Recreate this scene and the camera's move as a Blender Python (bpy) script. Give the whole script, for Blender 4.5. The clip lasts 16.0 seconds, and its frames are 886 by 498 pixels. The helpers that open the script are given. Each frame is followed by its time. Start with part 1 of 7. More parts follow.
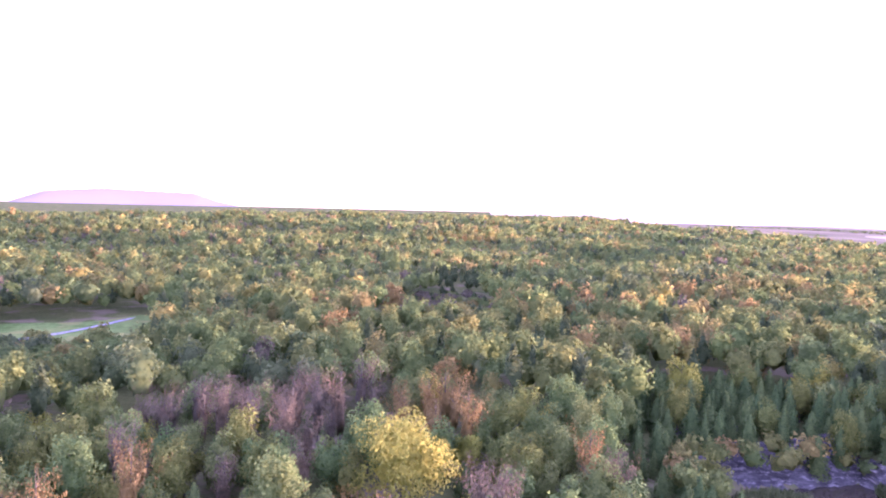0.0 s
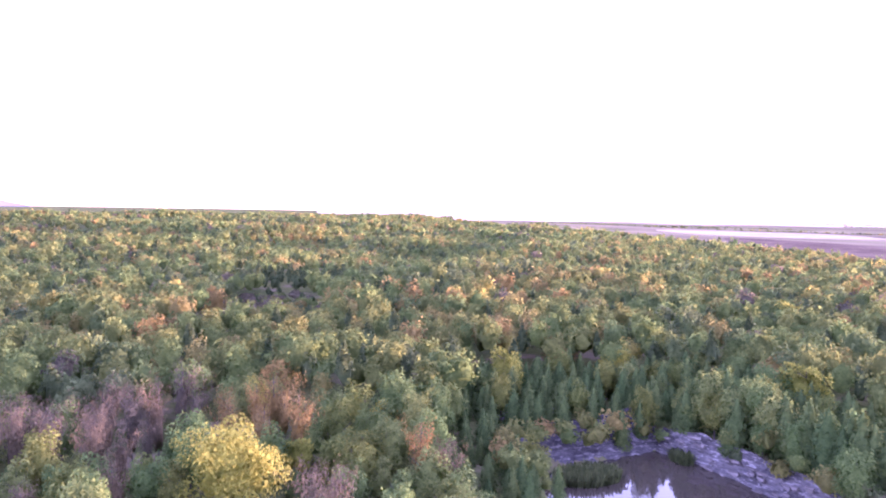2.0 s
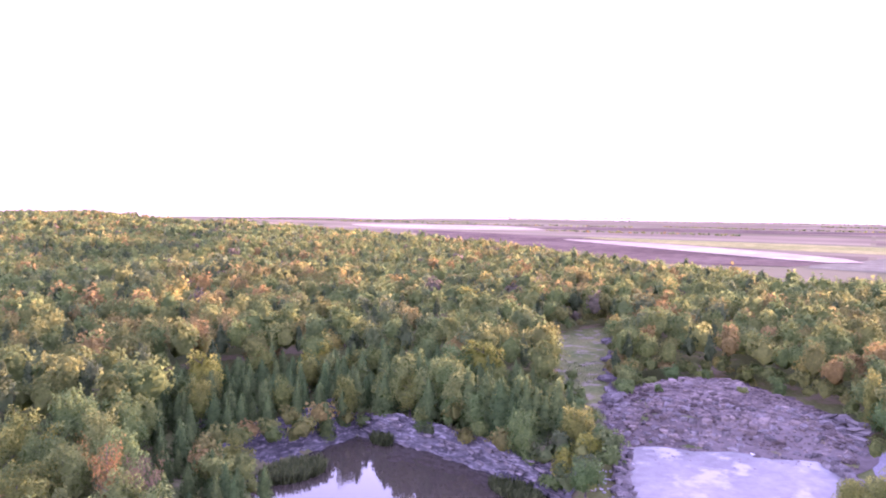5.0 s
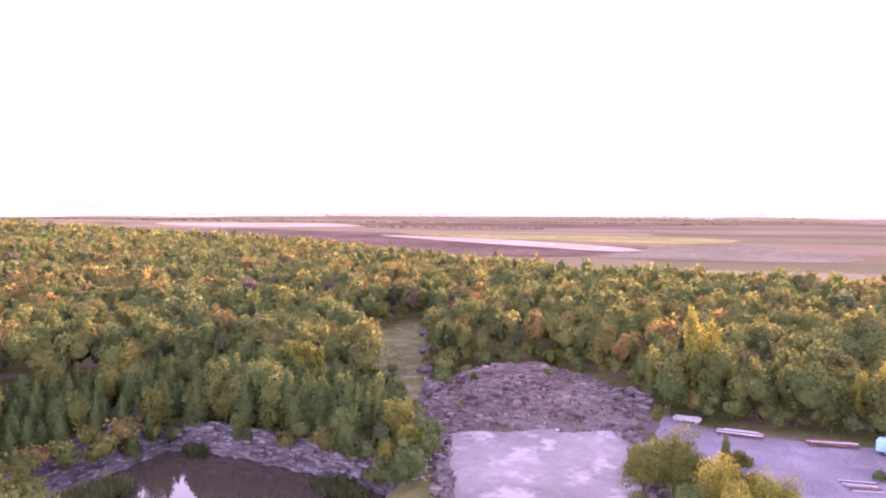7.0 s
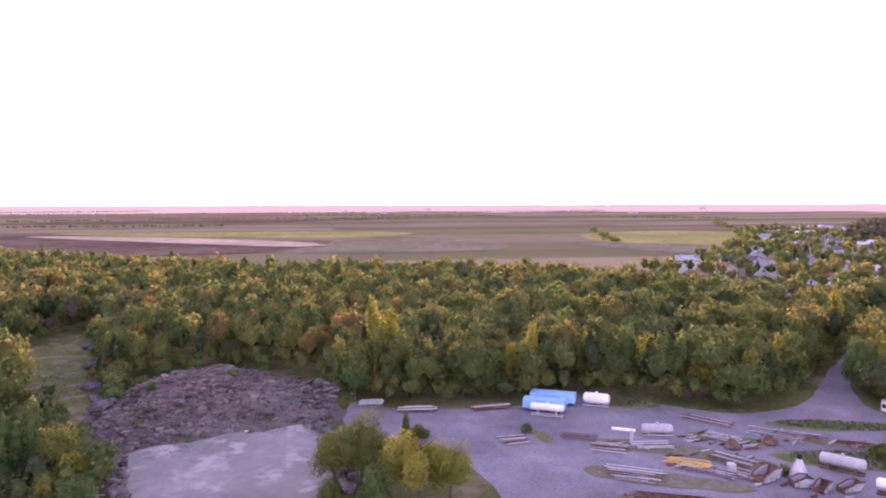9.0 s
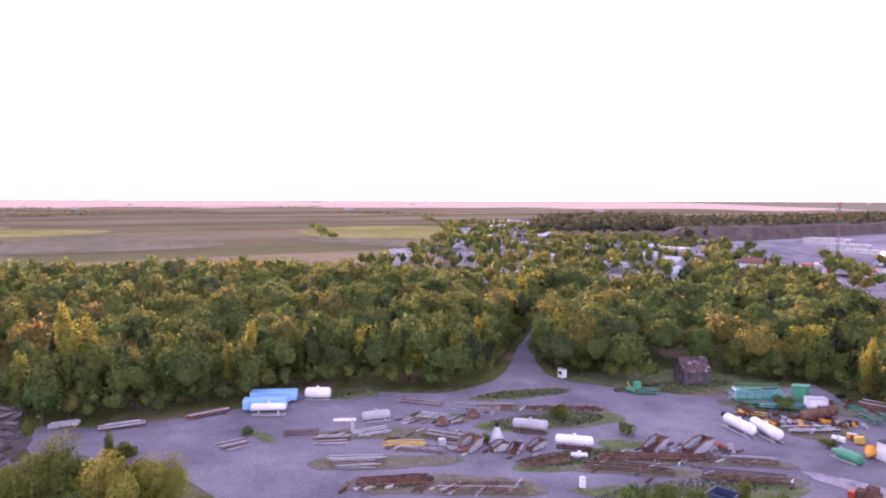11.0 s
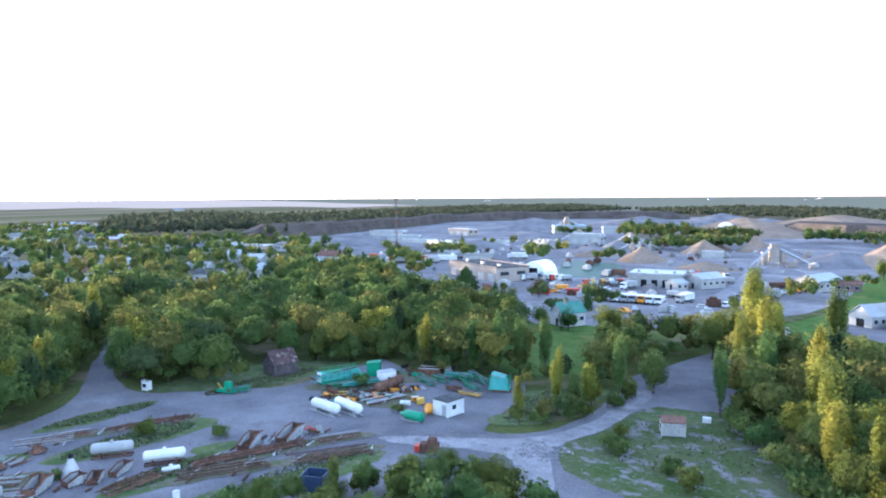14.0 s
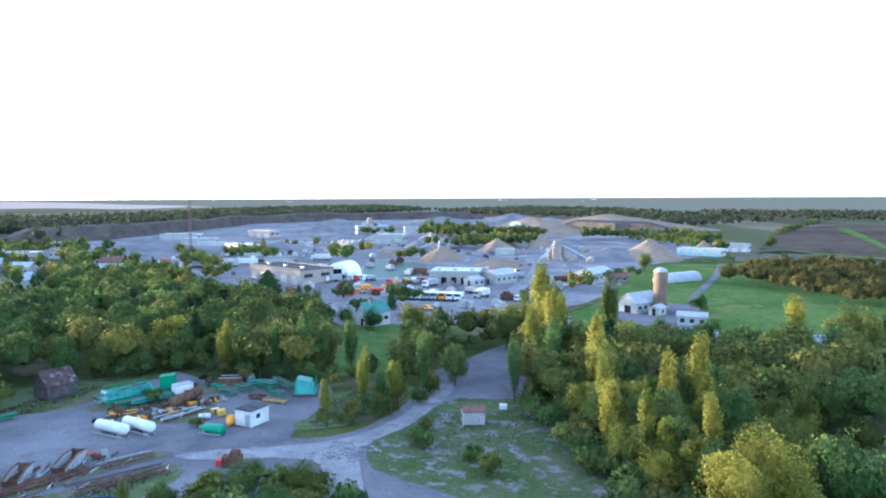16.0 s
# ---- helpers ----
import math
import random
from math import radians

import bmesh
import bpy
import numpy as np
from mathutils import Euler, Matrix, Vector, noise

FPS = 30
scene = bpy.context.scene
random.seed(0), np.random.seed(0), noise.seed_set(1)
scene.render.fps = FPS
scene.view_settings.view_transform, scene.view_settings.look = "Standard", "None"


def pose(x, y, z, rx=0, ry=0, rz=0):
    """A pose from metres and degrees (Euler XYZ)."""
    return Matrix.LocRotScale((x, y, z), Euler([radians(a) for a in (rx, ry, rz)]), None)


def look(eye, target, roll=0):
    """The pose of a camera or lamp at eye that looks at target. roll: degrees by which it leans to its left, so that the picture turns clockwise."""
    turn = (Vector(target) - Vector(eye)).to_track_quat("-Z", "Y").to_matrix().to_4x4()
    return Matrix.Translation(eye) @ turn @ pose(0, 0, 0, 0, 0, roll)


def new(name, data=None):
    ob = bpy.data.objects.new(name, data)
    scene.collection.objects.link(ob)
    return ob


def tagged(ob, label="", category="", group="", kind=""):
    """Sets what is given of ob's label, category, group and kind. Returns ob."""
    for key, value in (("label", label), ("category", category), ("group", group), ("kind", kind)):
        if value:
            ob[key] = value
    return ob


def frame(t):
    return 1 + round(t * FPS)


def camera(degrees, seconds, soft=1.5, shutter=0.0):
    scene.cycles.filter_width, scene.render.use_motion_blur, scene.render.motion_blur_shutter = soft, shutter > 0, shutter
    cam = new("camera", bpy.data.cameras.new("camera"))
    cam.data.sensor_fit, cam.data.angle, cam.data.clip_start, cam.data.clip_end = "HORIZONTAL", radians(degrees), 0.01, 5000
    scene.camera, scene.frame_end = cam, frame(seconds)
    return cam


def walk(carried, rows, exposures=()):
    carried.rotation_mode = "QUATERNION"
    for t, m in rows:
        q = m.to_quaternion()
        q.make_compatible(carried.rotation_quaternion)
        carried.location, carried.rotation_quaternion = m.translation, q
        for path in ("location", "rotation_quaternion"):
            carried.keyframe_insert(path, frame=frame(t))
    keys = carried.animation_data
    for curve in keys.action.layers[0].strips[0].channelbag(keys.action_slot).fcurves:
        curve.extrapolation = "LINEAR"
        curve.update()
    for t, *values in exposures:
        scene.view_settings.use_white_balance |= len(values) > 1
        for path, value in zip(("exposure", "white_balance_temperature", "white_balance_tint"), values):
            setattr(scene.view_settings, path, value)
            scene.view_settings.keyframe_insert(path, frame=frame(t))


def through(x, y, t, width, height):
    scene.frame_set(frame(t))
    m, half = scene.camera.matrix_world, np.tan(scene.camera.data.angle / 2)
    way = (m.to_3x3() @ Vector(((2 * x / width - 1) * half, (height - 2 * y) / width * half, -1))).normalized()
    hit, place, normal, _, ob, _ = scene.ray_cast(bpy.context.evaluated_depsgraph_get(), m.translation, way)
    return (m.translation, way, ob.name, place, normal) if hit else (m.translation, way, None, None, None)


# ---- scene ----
# The eye hangs 36 m over a gravel yard and turns on the spot; +y is the first view, +x the setting sun.
EYE = 36.0
PATH = [
    # seconds, yaw, pitch, roll
    (0.0, 0.00, -3.33, -1.29),
    (0.5, -4.51, -3.29, -1.24),
    (1.0, -8.63, -3.24, -1.07),
    (1.5, -11.74, -3.23, -0.98),
    (2.0, -14.50, -3.20, -0.92),
    (2.5, -18.65, -3.18, -0.74),
    (3.0, -23.04, -3.20, -0.60),
    (3.5, -28.25, -3.20, -0.45),
    (4.0, -32.12, -3.24, -0.66),
    (6.5, -51.15, -3.40, -0.13),
    (7.0, -54.90, -3.46, -0.16),
    (7.5, -59.17, -3.53, 0.00),
    (8.0, -65.50, -3.63, 0.09),
    (8.5, -73.44, -3.73, 0.24),
    (9.0, -81.24, -3.84, 0.19),
    (11.5, -111.17, -4.24, -0.12),
    (12.0, -118.42, -4.28, 0.06),
    (12.5, -124.95, -4.29, 0.15),
    (13.0, -130.46, -4.34, 0.16),
    (13.5, -134.77, -4.34, 0.21),
    (14.0, -138.97, -4.35, 0.28),
    (14.5, -143.13, -4.33, 0.25),
    (15.0, -148.17, -4.32, 0.31),
    (15.5, -152.47, -4.31, 0.38),
    (16.0, -155.48, -4.34, 0.22),
]
cam = camera(66.32, 16.0, soft=2.0)
walk(cam, [(t, pose(0, 0, EYE, 90 + p, r, y)) for t, y, p, r in PATH],
     exposures=[(0.0, 5.27, 5450, 80), (4.0, 5.32, 5550, 82), (7.0, 5.0, 6800, 86), (8.0, 4.74, 6950, 82), (9.0, 4.15, 6600, 72), (11.5, 4.25, 6600, 60), (12.5, 4.32, 6050, 46), (14.0, 4.2, 5080, 12), (16.0, 4.09, 4920, 9)])

# ---- light ----
SUN_AZ, SUN_EL = radians(88.5), radians(2.4)
world = bpy.data.worlds.new("evening_sky")
scene.world = world
world.use_nodes = True
wn = world.node_tree
sky = wn.nodes.new("ShaderNodeTexSky")
sky.sky_type = "NISHITA"
sky.sun_disc = False
sky.sun_elevation, sky.sun_rotation = SUN_EL, SUN_AZ
sky.air_density, sky.dust_density, sky.ozone_density = 1.0, 0.6, 2.0
veil = wn.nodes.new("ShaderNodeHueSaturation")
veil.inputs["Saturation"].default_value = 0.55
wn.links.new(sky.outputs[0], veil.inputs["Color"])
wn.links.new(veil.outputs[0], wn.nodes["Background"].inputs[0])
wn.nodes["Background"].inputs[1].default_value = 0.15
sun = new("sun", bpy.data.lights.new("sun", "SUN"))
sun.data.energy, sun.data.angle, sun.data.color = 1.25, radians(4.0), (1.0, 0.7, 0.36)
sun.matrix_world = look((0, 0, 0), (-math.sin(SUN_AZ) * math.cos(SUN_EL), -math.cos(SUN_AZ) * math.cos(SUN_EL), -math.sin(SUN_EL)))
sun.location = (300, 8, 120)


# ---- materials ----
def shader(name, rough=0.9, metal=0.0):
    m = bpy.data.materials.new(name)
    m.use_nodes = True
    nt = m.node_tree
    p = nt.nodes["Principled BSDF"]
    p.inputs["Roughness"].default_value = rough
    p.inputs["Metallic"].default_value = metal
    p.inputs["Specular IOR Level"].default_value = 0.25
    return m, nt, p


def link(nt, a, b):
    nt.links.new(a, b)


def coords(nt, scale, kind="Object"):
    tc = nt.nodes.new("ShaderNodeTexCoord")
    mp = nt.nodes.new("ShaderNodeMapping")
    mp.inputs["Scale"].default_value = (scale, scale, scale) if not isinstance(scale, tuple) else scale
    link(nt, tc.outputs[kind], mp.inputs[0])
    return mp.outputs[0]


def noise_tex(nt, vec, scale, detail=4, rough=0.6):
    n = nt.nodes.new("ShaderNodeTexNoise")
    n.inputs["Scale"].default_value, n.inputs["Detail"].default_value, n.inputs["Roughness"].default_value = scale, detail, rough
    link(nt, vec, n.inputs["Vector"])
    return n.outputs["Fac"]


def ramp(nt, fac, stops):
    r = nt.nodes.new("ShaderNodeValToRGB")
    el = r.color_ramp.elements
    while len(el) < len(stops):
        el.new(0.5)
    for e, (pos, col) in zip(el, stops):
        e.position, e.color = pos, (*col, 1)
    link(nt, fac, r.inputs[0])
    return r.outputs[0]


def blend(nt, fac, a, b, kind="MIX"):
    x = nt.nodes.new("ShaderNodeMix")
    x.data_type, x.blend_type = "RGBA", kind
    if isinstance(fac, float):
        x.inputs[0].default_value = fac
    else:
        link(nt, fac, x.inputs[0])
    for s, v in ((6, a), (7, b)):
        if isinstance(v, tuple):
            x.inputs[s].default_value = (*v, 1)
        else:
            link(nt, v, x.inputs[s])
    return x.outputs[2]


def bump(nt, p, fac, strength, dist):
    b = nt.nodes.new("ShaderNodeBump")
    b.inputs["Strength"].default_value, b.inputs["Distance"].default_value = strength, dist
    link(nt, fac, b.inputs["Height"])
    link(nt, b.outputs[0], p.inputs["Normal"])


def surface(name, dark, light, big=0.2, fine=3.0, rough=0.9, metal=0.0, third=None, relief=0.0, vary=0.0, stretch=1.0, pieces=0.0):
    """A worn surface: patches at one scale, grain at a finer one, optional third colour in blotches."""
    m, nt, p = shader(name, rough, metal)
    if rough > 0.8:
        p.inputs["Specular IOR Level"].default_value = 0.0
    v = coords(nt, stretch)
    n1, n2 = noise_tex(nt, v, big, 5, 0.6), noise_tex(nt, v, fine, 5, 0.7)
    c = ramp(nt, n1, [(0.36, dark), (0.64, light)])
    g = ramp(nt, n2, [(0.3, (0.62, 0.62, 0.62)), (0.7, (1.25, 1.25, 1.25))])
    c = blend(nt, 0.8, c, g, "MULTIPLY")
    if third:
        n3 = noise_tex(nt, v, big * 2.7, 6, 0.65)
        c = blend(nt, ramp(nt, n3, [(0.52, (0, 0, 0)), (0.62, (1, 1, 1))]), c, third)
    if vary:
        oi = nt.nodes.new("ShaderNodeObjectInfo")
        k = ramp(nt, oi.outputs["Random"], [(0.0, (1 - vary,) * 3), (1.0, (1 + vary,) * 3)])
        c = blend(nt, 1.0, c, k, "MULTIPLY")
    if pieces:
        ge = nt.nodes.new("ShaderNodeNewGeometry")
        k = ramp(nt, ge.outputs["Random Per Island"], [(0.0, (1 - pieces,) * 3), (1.0, (1 + pieces,) * 3)])
        c = blend(nt, 1.0, c, k, "MULTIPLY")
    link(nt, c, p.inputs["Base Color"])
    if relief:
        bump(nt, p, n2, 0.6, relief)
    return m


def leaf(name, stops, rand="object", through=0.5):
    """Foliage: each tree takes its own tone, each clump a little of its own; part of the light passes through the leaves."""
    m = bpy.data.materials.new(name)
    m.use_nodes = True
    nt = m.node_tree
    nt.nodes.remove(nt.nodes["Principled BSDF"])
    out = nt.nodes["Material Output"]
    if rand == "object":
        oi = nt.nodes.new("ShaderNodeObjectInfo")
        r = oi.outputs["Random"]
    else:
        at = nt.nodes.new("ShaderNodeAttribute")
        at.attribute_name = "tone"
        r = at.outputs["Fac"]
    c = ramp(nt, r, stops)
    ge = nt.nodes.new("ShaderNodeNewGeometry")
    k = ramp(nt, ge.outputs["Random Per Island"], [(0.0, (0.78, 0.8, 0.82)), (1.0, (1.22, 1.2, 1.14))])
    c = blend(nt, 1.0, c, k, "MULTIPLY")
    mottle = ramp(nt, noise_tex(nt, coords(nt, 1.0), 1.1, 3, 0.7), [(0.3, (0.72, 0.74, 0.78)), (0.7, (1.24, 1.22, 1.18))])
    c = blend(nt, 1.0, c, mottle, "MULTIPLY")
    d, t = nt.nodes.new("ShaderNodeBsdfDiffuse"), nt.nodes.new("ShaderNodeBsdfTranslucent")
    mx = nt.nodes.new("ShaderNodeMixShader")
    mx.inputs[0].default_value = through
    link(nt, c, d.inputs[0])
    link(nt, c, t.inputs[0])
    link(nt, d.outputs[0], mx.inputs[1])
    link(nt, t.outputs[0], mx.inputs[2])
    link(nt, mx.outputs[0], out.inputs[0])
    return m


GREEN, OLIVE, YELLOW, ORANGE, RUST, PINE = (0.098, 0.143, 0.046), (0.138, 0.153, 0.047), (0.24, 0.222, 0.06), (0.205, 0.148, 0.052), (0.112, 0.1, 0.068), (0.052, 0.08, 0.036)
leaf_green = leaf("green_leaves", [(0, (0.090, 0.153, 0.054)), (0.5, (0.112, 0.165, 0.055)), (1, (0.150, 0.182, 0.059))])
leaf_olive = leaf("olive_leaves", [(0, (0.112, 0.145, 0.042)), (1, (0.152, 0.168, 0.046))])
leaf_yellow = leaf("yellow_leaves", [(0, (0.19, 0.212, 0.046)), (1, (0.262, 0.25, 0.052))])
leaf_orange = leaf("orange_leaves", [(0, (0.18, 0.138, 0.052)), (1, (0.215, 0.145, 0.054))])
leaf_rust = leaf("rust_leaves", [(0, (0.1, 0.09, 0.066)), (1, (0.14, 0.108, 0.066))])
leaf_pine = leaf("needles", [(0, (0.050, 0.087, 0.033)), (1, (0.078, 0.110, 0.039))], through=0.4)
leaf_reed = leaf("reed_blades", [(0, (0.07, 0.1, 0.04)), (1, (0.1, 0.122, 0.05))])
leaf_grass = leaf("grass_blades", [(0, (0.095, 0.126, 0.064)), (1, (0.148, 0.151, 0.083))])
leaf_copse = leaf("olive_brown_leaves", [(0, (0.075, 0.085, 0.034)), (0.6, (0.115, 0.1, 0.038)), (1, (0.16, 0.112, 0.045))], rand="tone")
leaf_far = leaf("far_wood_leaves", [(0, (0.06, 0.072, 0.05)), (1, (0.1, 0.104, 0.064))], rand="tone")
leaf_wood = leaf("woodland_leaves", [(0.0, PINE), (0.12, (0.085, 0.111, 0.052)), (0.35, GREEN), (0.62, OLIVE), (0.82, (0.201, 0.151, 0.058)), (0.93, YELLOW), (0.97, ORANGE), (1.0, RUST)], rand="tone")
bark = surface("bark", (0.055, 0.047, 0.042), (0.11, 0.095, 0.085), 1.5, 12)
soil = surface("meadow_and_soil", (0.05, 0.065, 0.025), (0.10, 0.11, 0.04), 0.03, 1.2, third=(0.13, 0.11, 0.07))
gravel = surface("pale_gravel", (0.112, 0.107, 0.12), (0.19, 0.183, 0.202), 0.06, 3.0, third=(0.145, 0.136, 0.146), relief=0.03)
dust = surface("white_stone_dust", (0.19, 0.181, 0.196), (0.28, 0.268, 0.286), 0.2, 4.0, third=(0.155, 0.147, 0.158), relief=0.02)
scrub_soil = surface("scrub_ground", (0.06, 0.085, 0.03), (0.1, 0.108, 0.06), 0.12, 1.4, third=(0.17, 0.16, 0.17), relief=0.05)
grass = surface("grass", (0.07, 0.10, 0.042), (0.11, 0.135, 0.06), 0.25, 3.0, third=(0.14, 0.125, 0.10), relief=0.05)
lawn_mat = surface("lawn", (0.07, 0.118, 0.034), (0.115, 0.158, 0.05), 0.03, 0.5, third=(0.14, 0.145, 0.052))
clay = surface("pale_wet_clay", (0.05, 0.05, 0.05), (0.105, 0.103, 0.105), 0.06, 0.6, rough=0.6, third=(0.155, 0.153, 0.156), relief=0.02)
rock = surface("limestone", (0.065, 0.058, 0.056), (0.14, 0.128, 0.124), 0.5, 3.5, third=(0.11, 0.1, 0.097), relief=0.06, vary=0.35)
loose_rock = surface("broken_limestone", (0.06, 0.048, 0.042), (0.134, 0.113, 0.1), 0.12, 2.5, third=(0.098, 0.08, 0.07), relief=0.06, pieces=0.55)
ledge_rock = surface("streaked_limestone", (0.042, 0.04, 0.042), (0.088, 0.083, 0.086), 0.5, 2.0, third=(0.16, 0.152, 0.156), relief=0.08, vary=0.2, stretch=(0.5, 0.5, 2.2))
dry_grass = surface("dry_grass", (0.065, 0.088, 0.032), (0.12, 0.125, 0.052), 0.09, 1.2, third=(0.15, 0.132, 0.1), relief=0.05)
litter = surface("rusty_litter_and_weeds", (0.09, 0.105, 0.05), (0.14, 0.125, 0.105), 0.5, 4.0, third=(0.155, 0.125, 0.11), relief=0.06)
works_dust = surface("works_stone_dust", (0.14, 0.132, 0.143), (0.27, 0.257, 0.276), 0.03, 0.4, third=(0.18, 0.165, 0.168))
silo_stave = surface("weathered_silo_staves", (0.15, 0.115, 0.09), (0.21, 0.16, 0.125), 0.3, 3.0)
cliff = surface("blue_grey_quarry_face", (0.072, 0.06, 0.056), (0.112, 0.096, 0.09), 0.06, 0.6, relief=0.4)
stone_heap = surface("crushed_stone", (0.14, 0.135, 0.15), (0.21, 0.2, 0.215), 0.08, 1.5, relief=0.1)
sand = surface("tan_sand", (0.19, 0.148, 0.118), (0.26, 0.2, 0.16), 0.08, 1.2, relief=0.08)
plough = surface("ploughed_soil", (0.074, 0.055, 0.043), (0.112, 0.086, 0.068), 0.01, 0.08)
stubble = surface("straw_stubble", (0.235, 0.2, 0.15), (0.31, 0.262, 0.198), 0.008, 0.05)
tanfield = surface("dry_tan_field", (0.10, 0.10, 0.068), (0.145, 0.135, 0.098), 0.01, 0.1)
crop = surface("ripening_crop", (0.15, 0.155, 0.06), (0.21, 0.2, 0.085), 0.01, 0.08)


def painted_haze(name, col, glow):
    """Far land whose bright evening haze is painted in as emission colour."""
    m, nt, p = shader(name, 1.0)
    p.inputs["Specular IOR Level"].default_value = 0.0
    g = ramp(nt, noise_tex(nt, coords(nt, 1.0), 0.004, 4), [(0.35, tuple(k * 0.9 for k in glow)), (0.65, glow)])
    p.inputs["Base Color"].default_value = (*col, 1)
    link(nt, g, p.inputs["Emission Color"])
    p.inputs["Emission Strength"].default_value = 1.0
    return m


# the glow colours stand in for haze; this land is no light source
haze_hill = painted_haze("far_hill_lilac_glow", (0.05, 0.045, 0.06), (0.0150, 0.0140, 0.0205))
far_haze = painted_haze("far_plain_haze_glow", (0.13, 0.11, 0.095), (0.03, 0.0255, 0.0235))
far_woods = painted_haze("far_woods_haze_glow", (0.06, 0.065, 0.045), (0.0108, 0.0106, 0.0096))
pale_hill = painted_haze("far_hill_pale_glow", (0.05, 0.045, 0.06), (0.031, 0.032, 0.032))


def farmland():
    """Strip fields of the far plain: straw, soil and pasture side by side."""
    m, nt, p = shader("strip_fields")
    p.inputs["Specular IOR Level"].default_value = 0.0
    tc = nt.nodes.new("ShaderNodeTexCoord")
    mp = nt.nodes.new("ShaderNodeMapping")
    mp.inputs["Rotation"].default_value = (0, 0, radians(72))
    link(nt, tc.outputs["Object"], mp.inputs[0])
    br = nt.nodes.new("ShaderNodeTexBrick")
    br.inputs["Scale"].default_value = 1.0
    br.inputs["Brick Width"].default_value, br.inputs["Row Height"].default_value = 900, 85
    br.inputs["Mortar Size"].default_value = 3.0
    br.inputs["Color1"].default_value, br.inputs["Color2"].default_value, br.inputs["Mortar"].default_value = (0, 0, 0, 1), (1, 1, 1, 1), (0.4, 0.4, 0.4, 1)
    link(nt, mp.outputs[0], br.inputs["Vector"])
    c = ramp(nt, br.outputs["Color"], [(0.0, (0.075, 0.072, 0.06)), (0.25, (0.15, 0.14, 0.115)), (0.5, (0.092, 0.105, 0.068)), (0.7, (0.165, 0.155, 0.13)), (0.85, (0.085, 0.10, 0.058)), (1.0, (0.21, 0.195, 0.165))])
    g = ramp(nt, noise_tex(nt, coords(nt, 1.0), 0.004, 5), [(0.3, (0.82, 0.72, 0.62)), (0.7, (1.26, 1.1, 0.92))])
    link(nt, blend(nt, 1.0, c, g, "MULTIPLY"), p.inputs["Base Color"])
    return m


fields = farmland()


def water_mat(name, tint, shine=0.5, rough=0.03):
    m, nt, p = shader(name, rough)
    p.inputs["Base Color"].default_value = (*tint, 1)
    p.inputs["Specular IOR Level"].default_value = shine
    p.inputs["IOR"].default_value = 1.33
    bump(nt, p, noise_tex(nt, coords(nt, 1.0), 0.8, 3), 0.05, 0.05)
    return m


pond_water = water_mat("still_brown_water", (0.035, 0.03, 0.022))
# pale base colour paints in the sky's white reflection on the puddles
puddle_water = water_mat("puddle_painted_shine", (0.5, 0.5, 0.505), 1.0)


def paint(name, col, rough=0.5, worn=(0.16, 0.085, 0.05), wear=0.62, metal=0.0):
    """Old paint with rust coming through in places."""
    m, nt, p = shader(name, rough, metal)
    v = coords(nt, 1.0)
    c = ramp(nt, noise_tex(nt, v, 0.5, 4), [(0.3, tuple(k * 0.8 for k in col)), (0.7, tuple(min(1, k * 1.12) for k in col))])
    c = blend(nt, ramp(nt, noise_tex(nt, v, 2.2, 6, 0.7), [(wear, (0, 0, 0)), (wear + 0.07, (1, 1, 1))]), c, worn)
    link(nt, c, p.inputs["Base Color"])
    bump(nt, p, noise_tex(nt, v, 9.0, 3), 0.3, 0.01)
    return m


white_paint = paint("white_paint", (0.6, 0.61, 0.62), 0.45, (0.4, 0.33, 0.28), 0.66)
dull_white = paint("weathered_white", (0.31, 0.32, 0.335), 0.6, (0.3, 0.2, 0.15), 0.58)
green_paint = paint("green_machine_paint", (0.03, 0.24, 0.13), 0.5, (0.13, 0.09, 0.05), 0.63)
teal_paint = paint("faded_teal_paint", (0.10, 0.36, 0.33), 0.6, (0.25, 0.3, 0.28), 0.6)
blue_paint = paint("light_blue_paint", (0.18, 0.42, 0.68), 0.5, (0.3, 0.3, 0.32), 0.68)
navy_paint = paint("dark_blue_paint", (0.04, 0.06, 0.12), 0.6, (0.1, 0.08, 0.07), 0.6)
orange_paint = paint("orange_paint", (0.62, 0.27, 0.03), 0.5, (0.2, 0.1, 0.05), 0.66)
yellow_paint = paint("yellow_paint", (0.55, 0.36, 0.07), 0.6, (0.22, 0.12, 0.06), 0.6)
mast_red = paint("faded_mast_red", (0.17, 0.07, 0.05), 0.6)
mast_grey = paint("faded_mast_grey", (0.13, 0.12, 0.12), 0.6)
red_paint = paint("red_paint", (0.42, 0.05, 0.03), 0.5, (0.2, 0.1, 0.08), 0.66)
grey_steel = paint("galvanised_grey", (0.36, 0.37, 0.39), 0.45, (0.22, 0.13, 0.09), 0.58, 0.3)
rust = surface("rusted_steel", (0.08, 0.048, 0.038), (0.165, 0.092, 0.066), 1.2, 8.0, rough=0.85, third=(0.05, 0.035, 0.03), vary=0.3)
dark_roof = surface("dark_felt_roof", (0.06, 0.06, 0.065), (0.12, 0.12, 0.125), 0.6, 5.0)
brown_roof = surface("brown_shingles", (0.13, 0.075, 0.06), (0.2, 0.12, 0.10), 0.8, 6.0)
green_roof = surface("green_sheet_roof", (0.05, 0.16, 0.13), (0.08, 0.22, 0.18), 0.4, 5.0, rough=0.5)
metal_roof = surface("pale_metal_roof", (0.29, 0.31, 0.345), (0.38, 0.4, 0.43), 0.3, 4.0, rough=0.45)
grey_roof = surface("grey_shingles", (0.16, 0.16, 0.17), (0.26, 0.26, 0.27), 0.5, 5.0, vary=0.35)
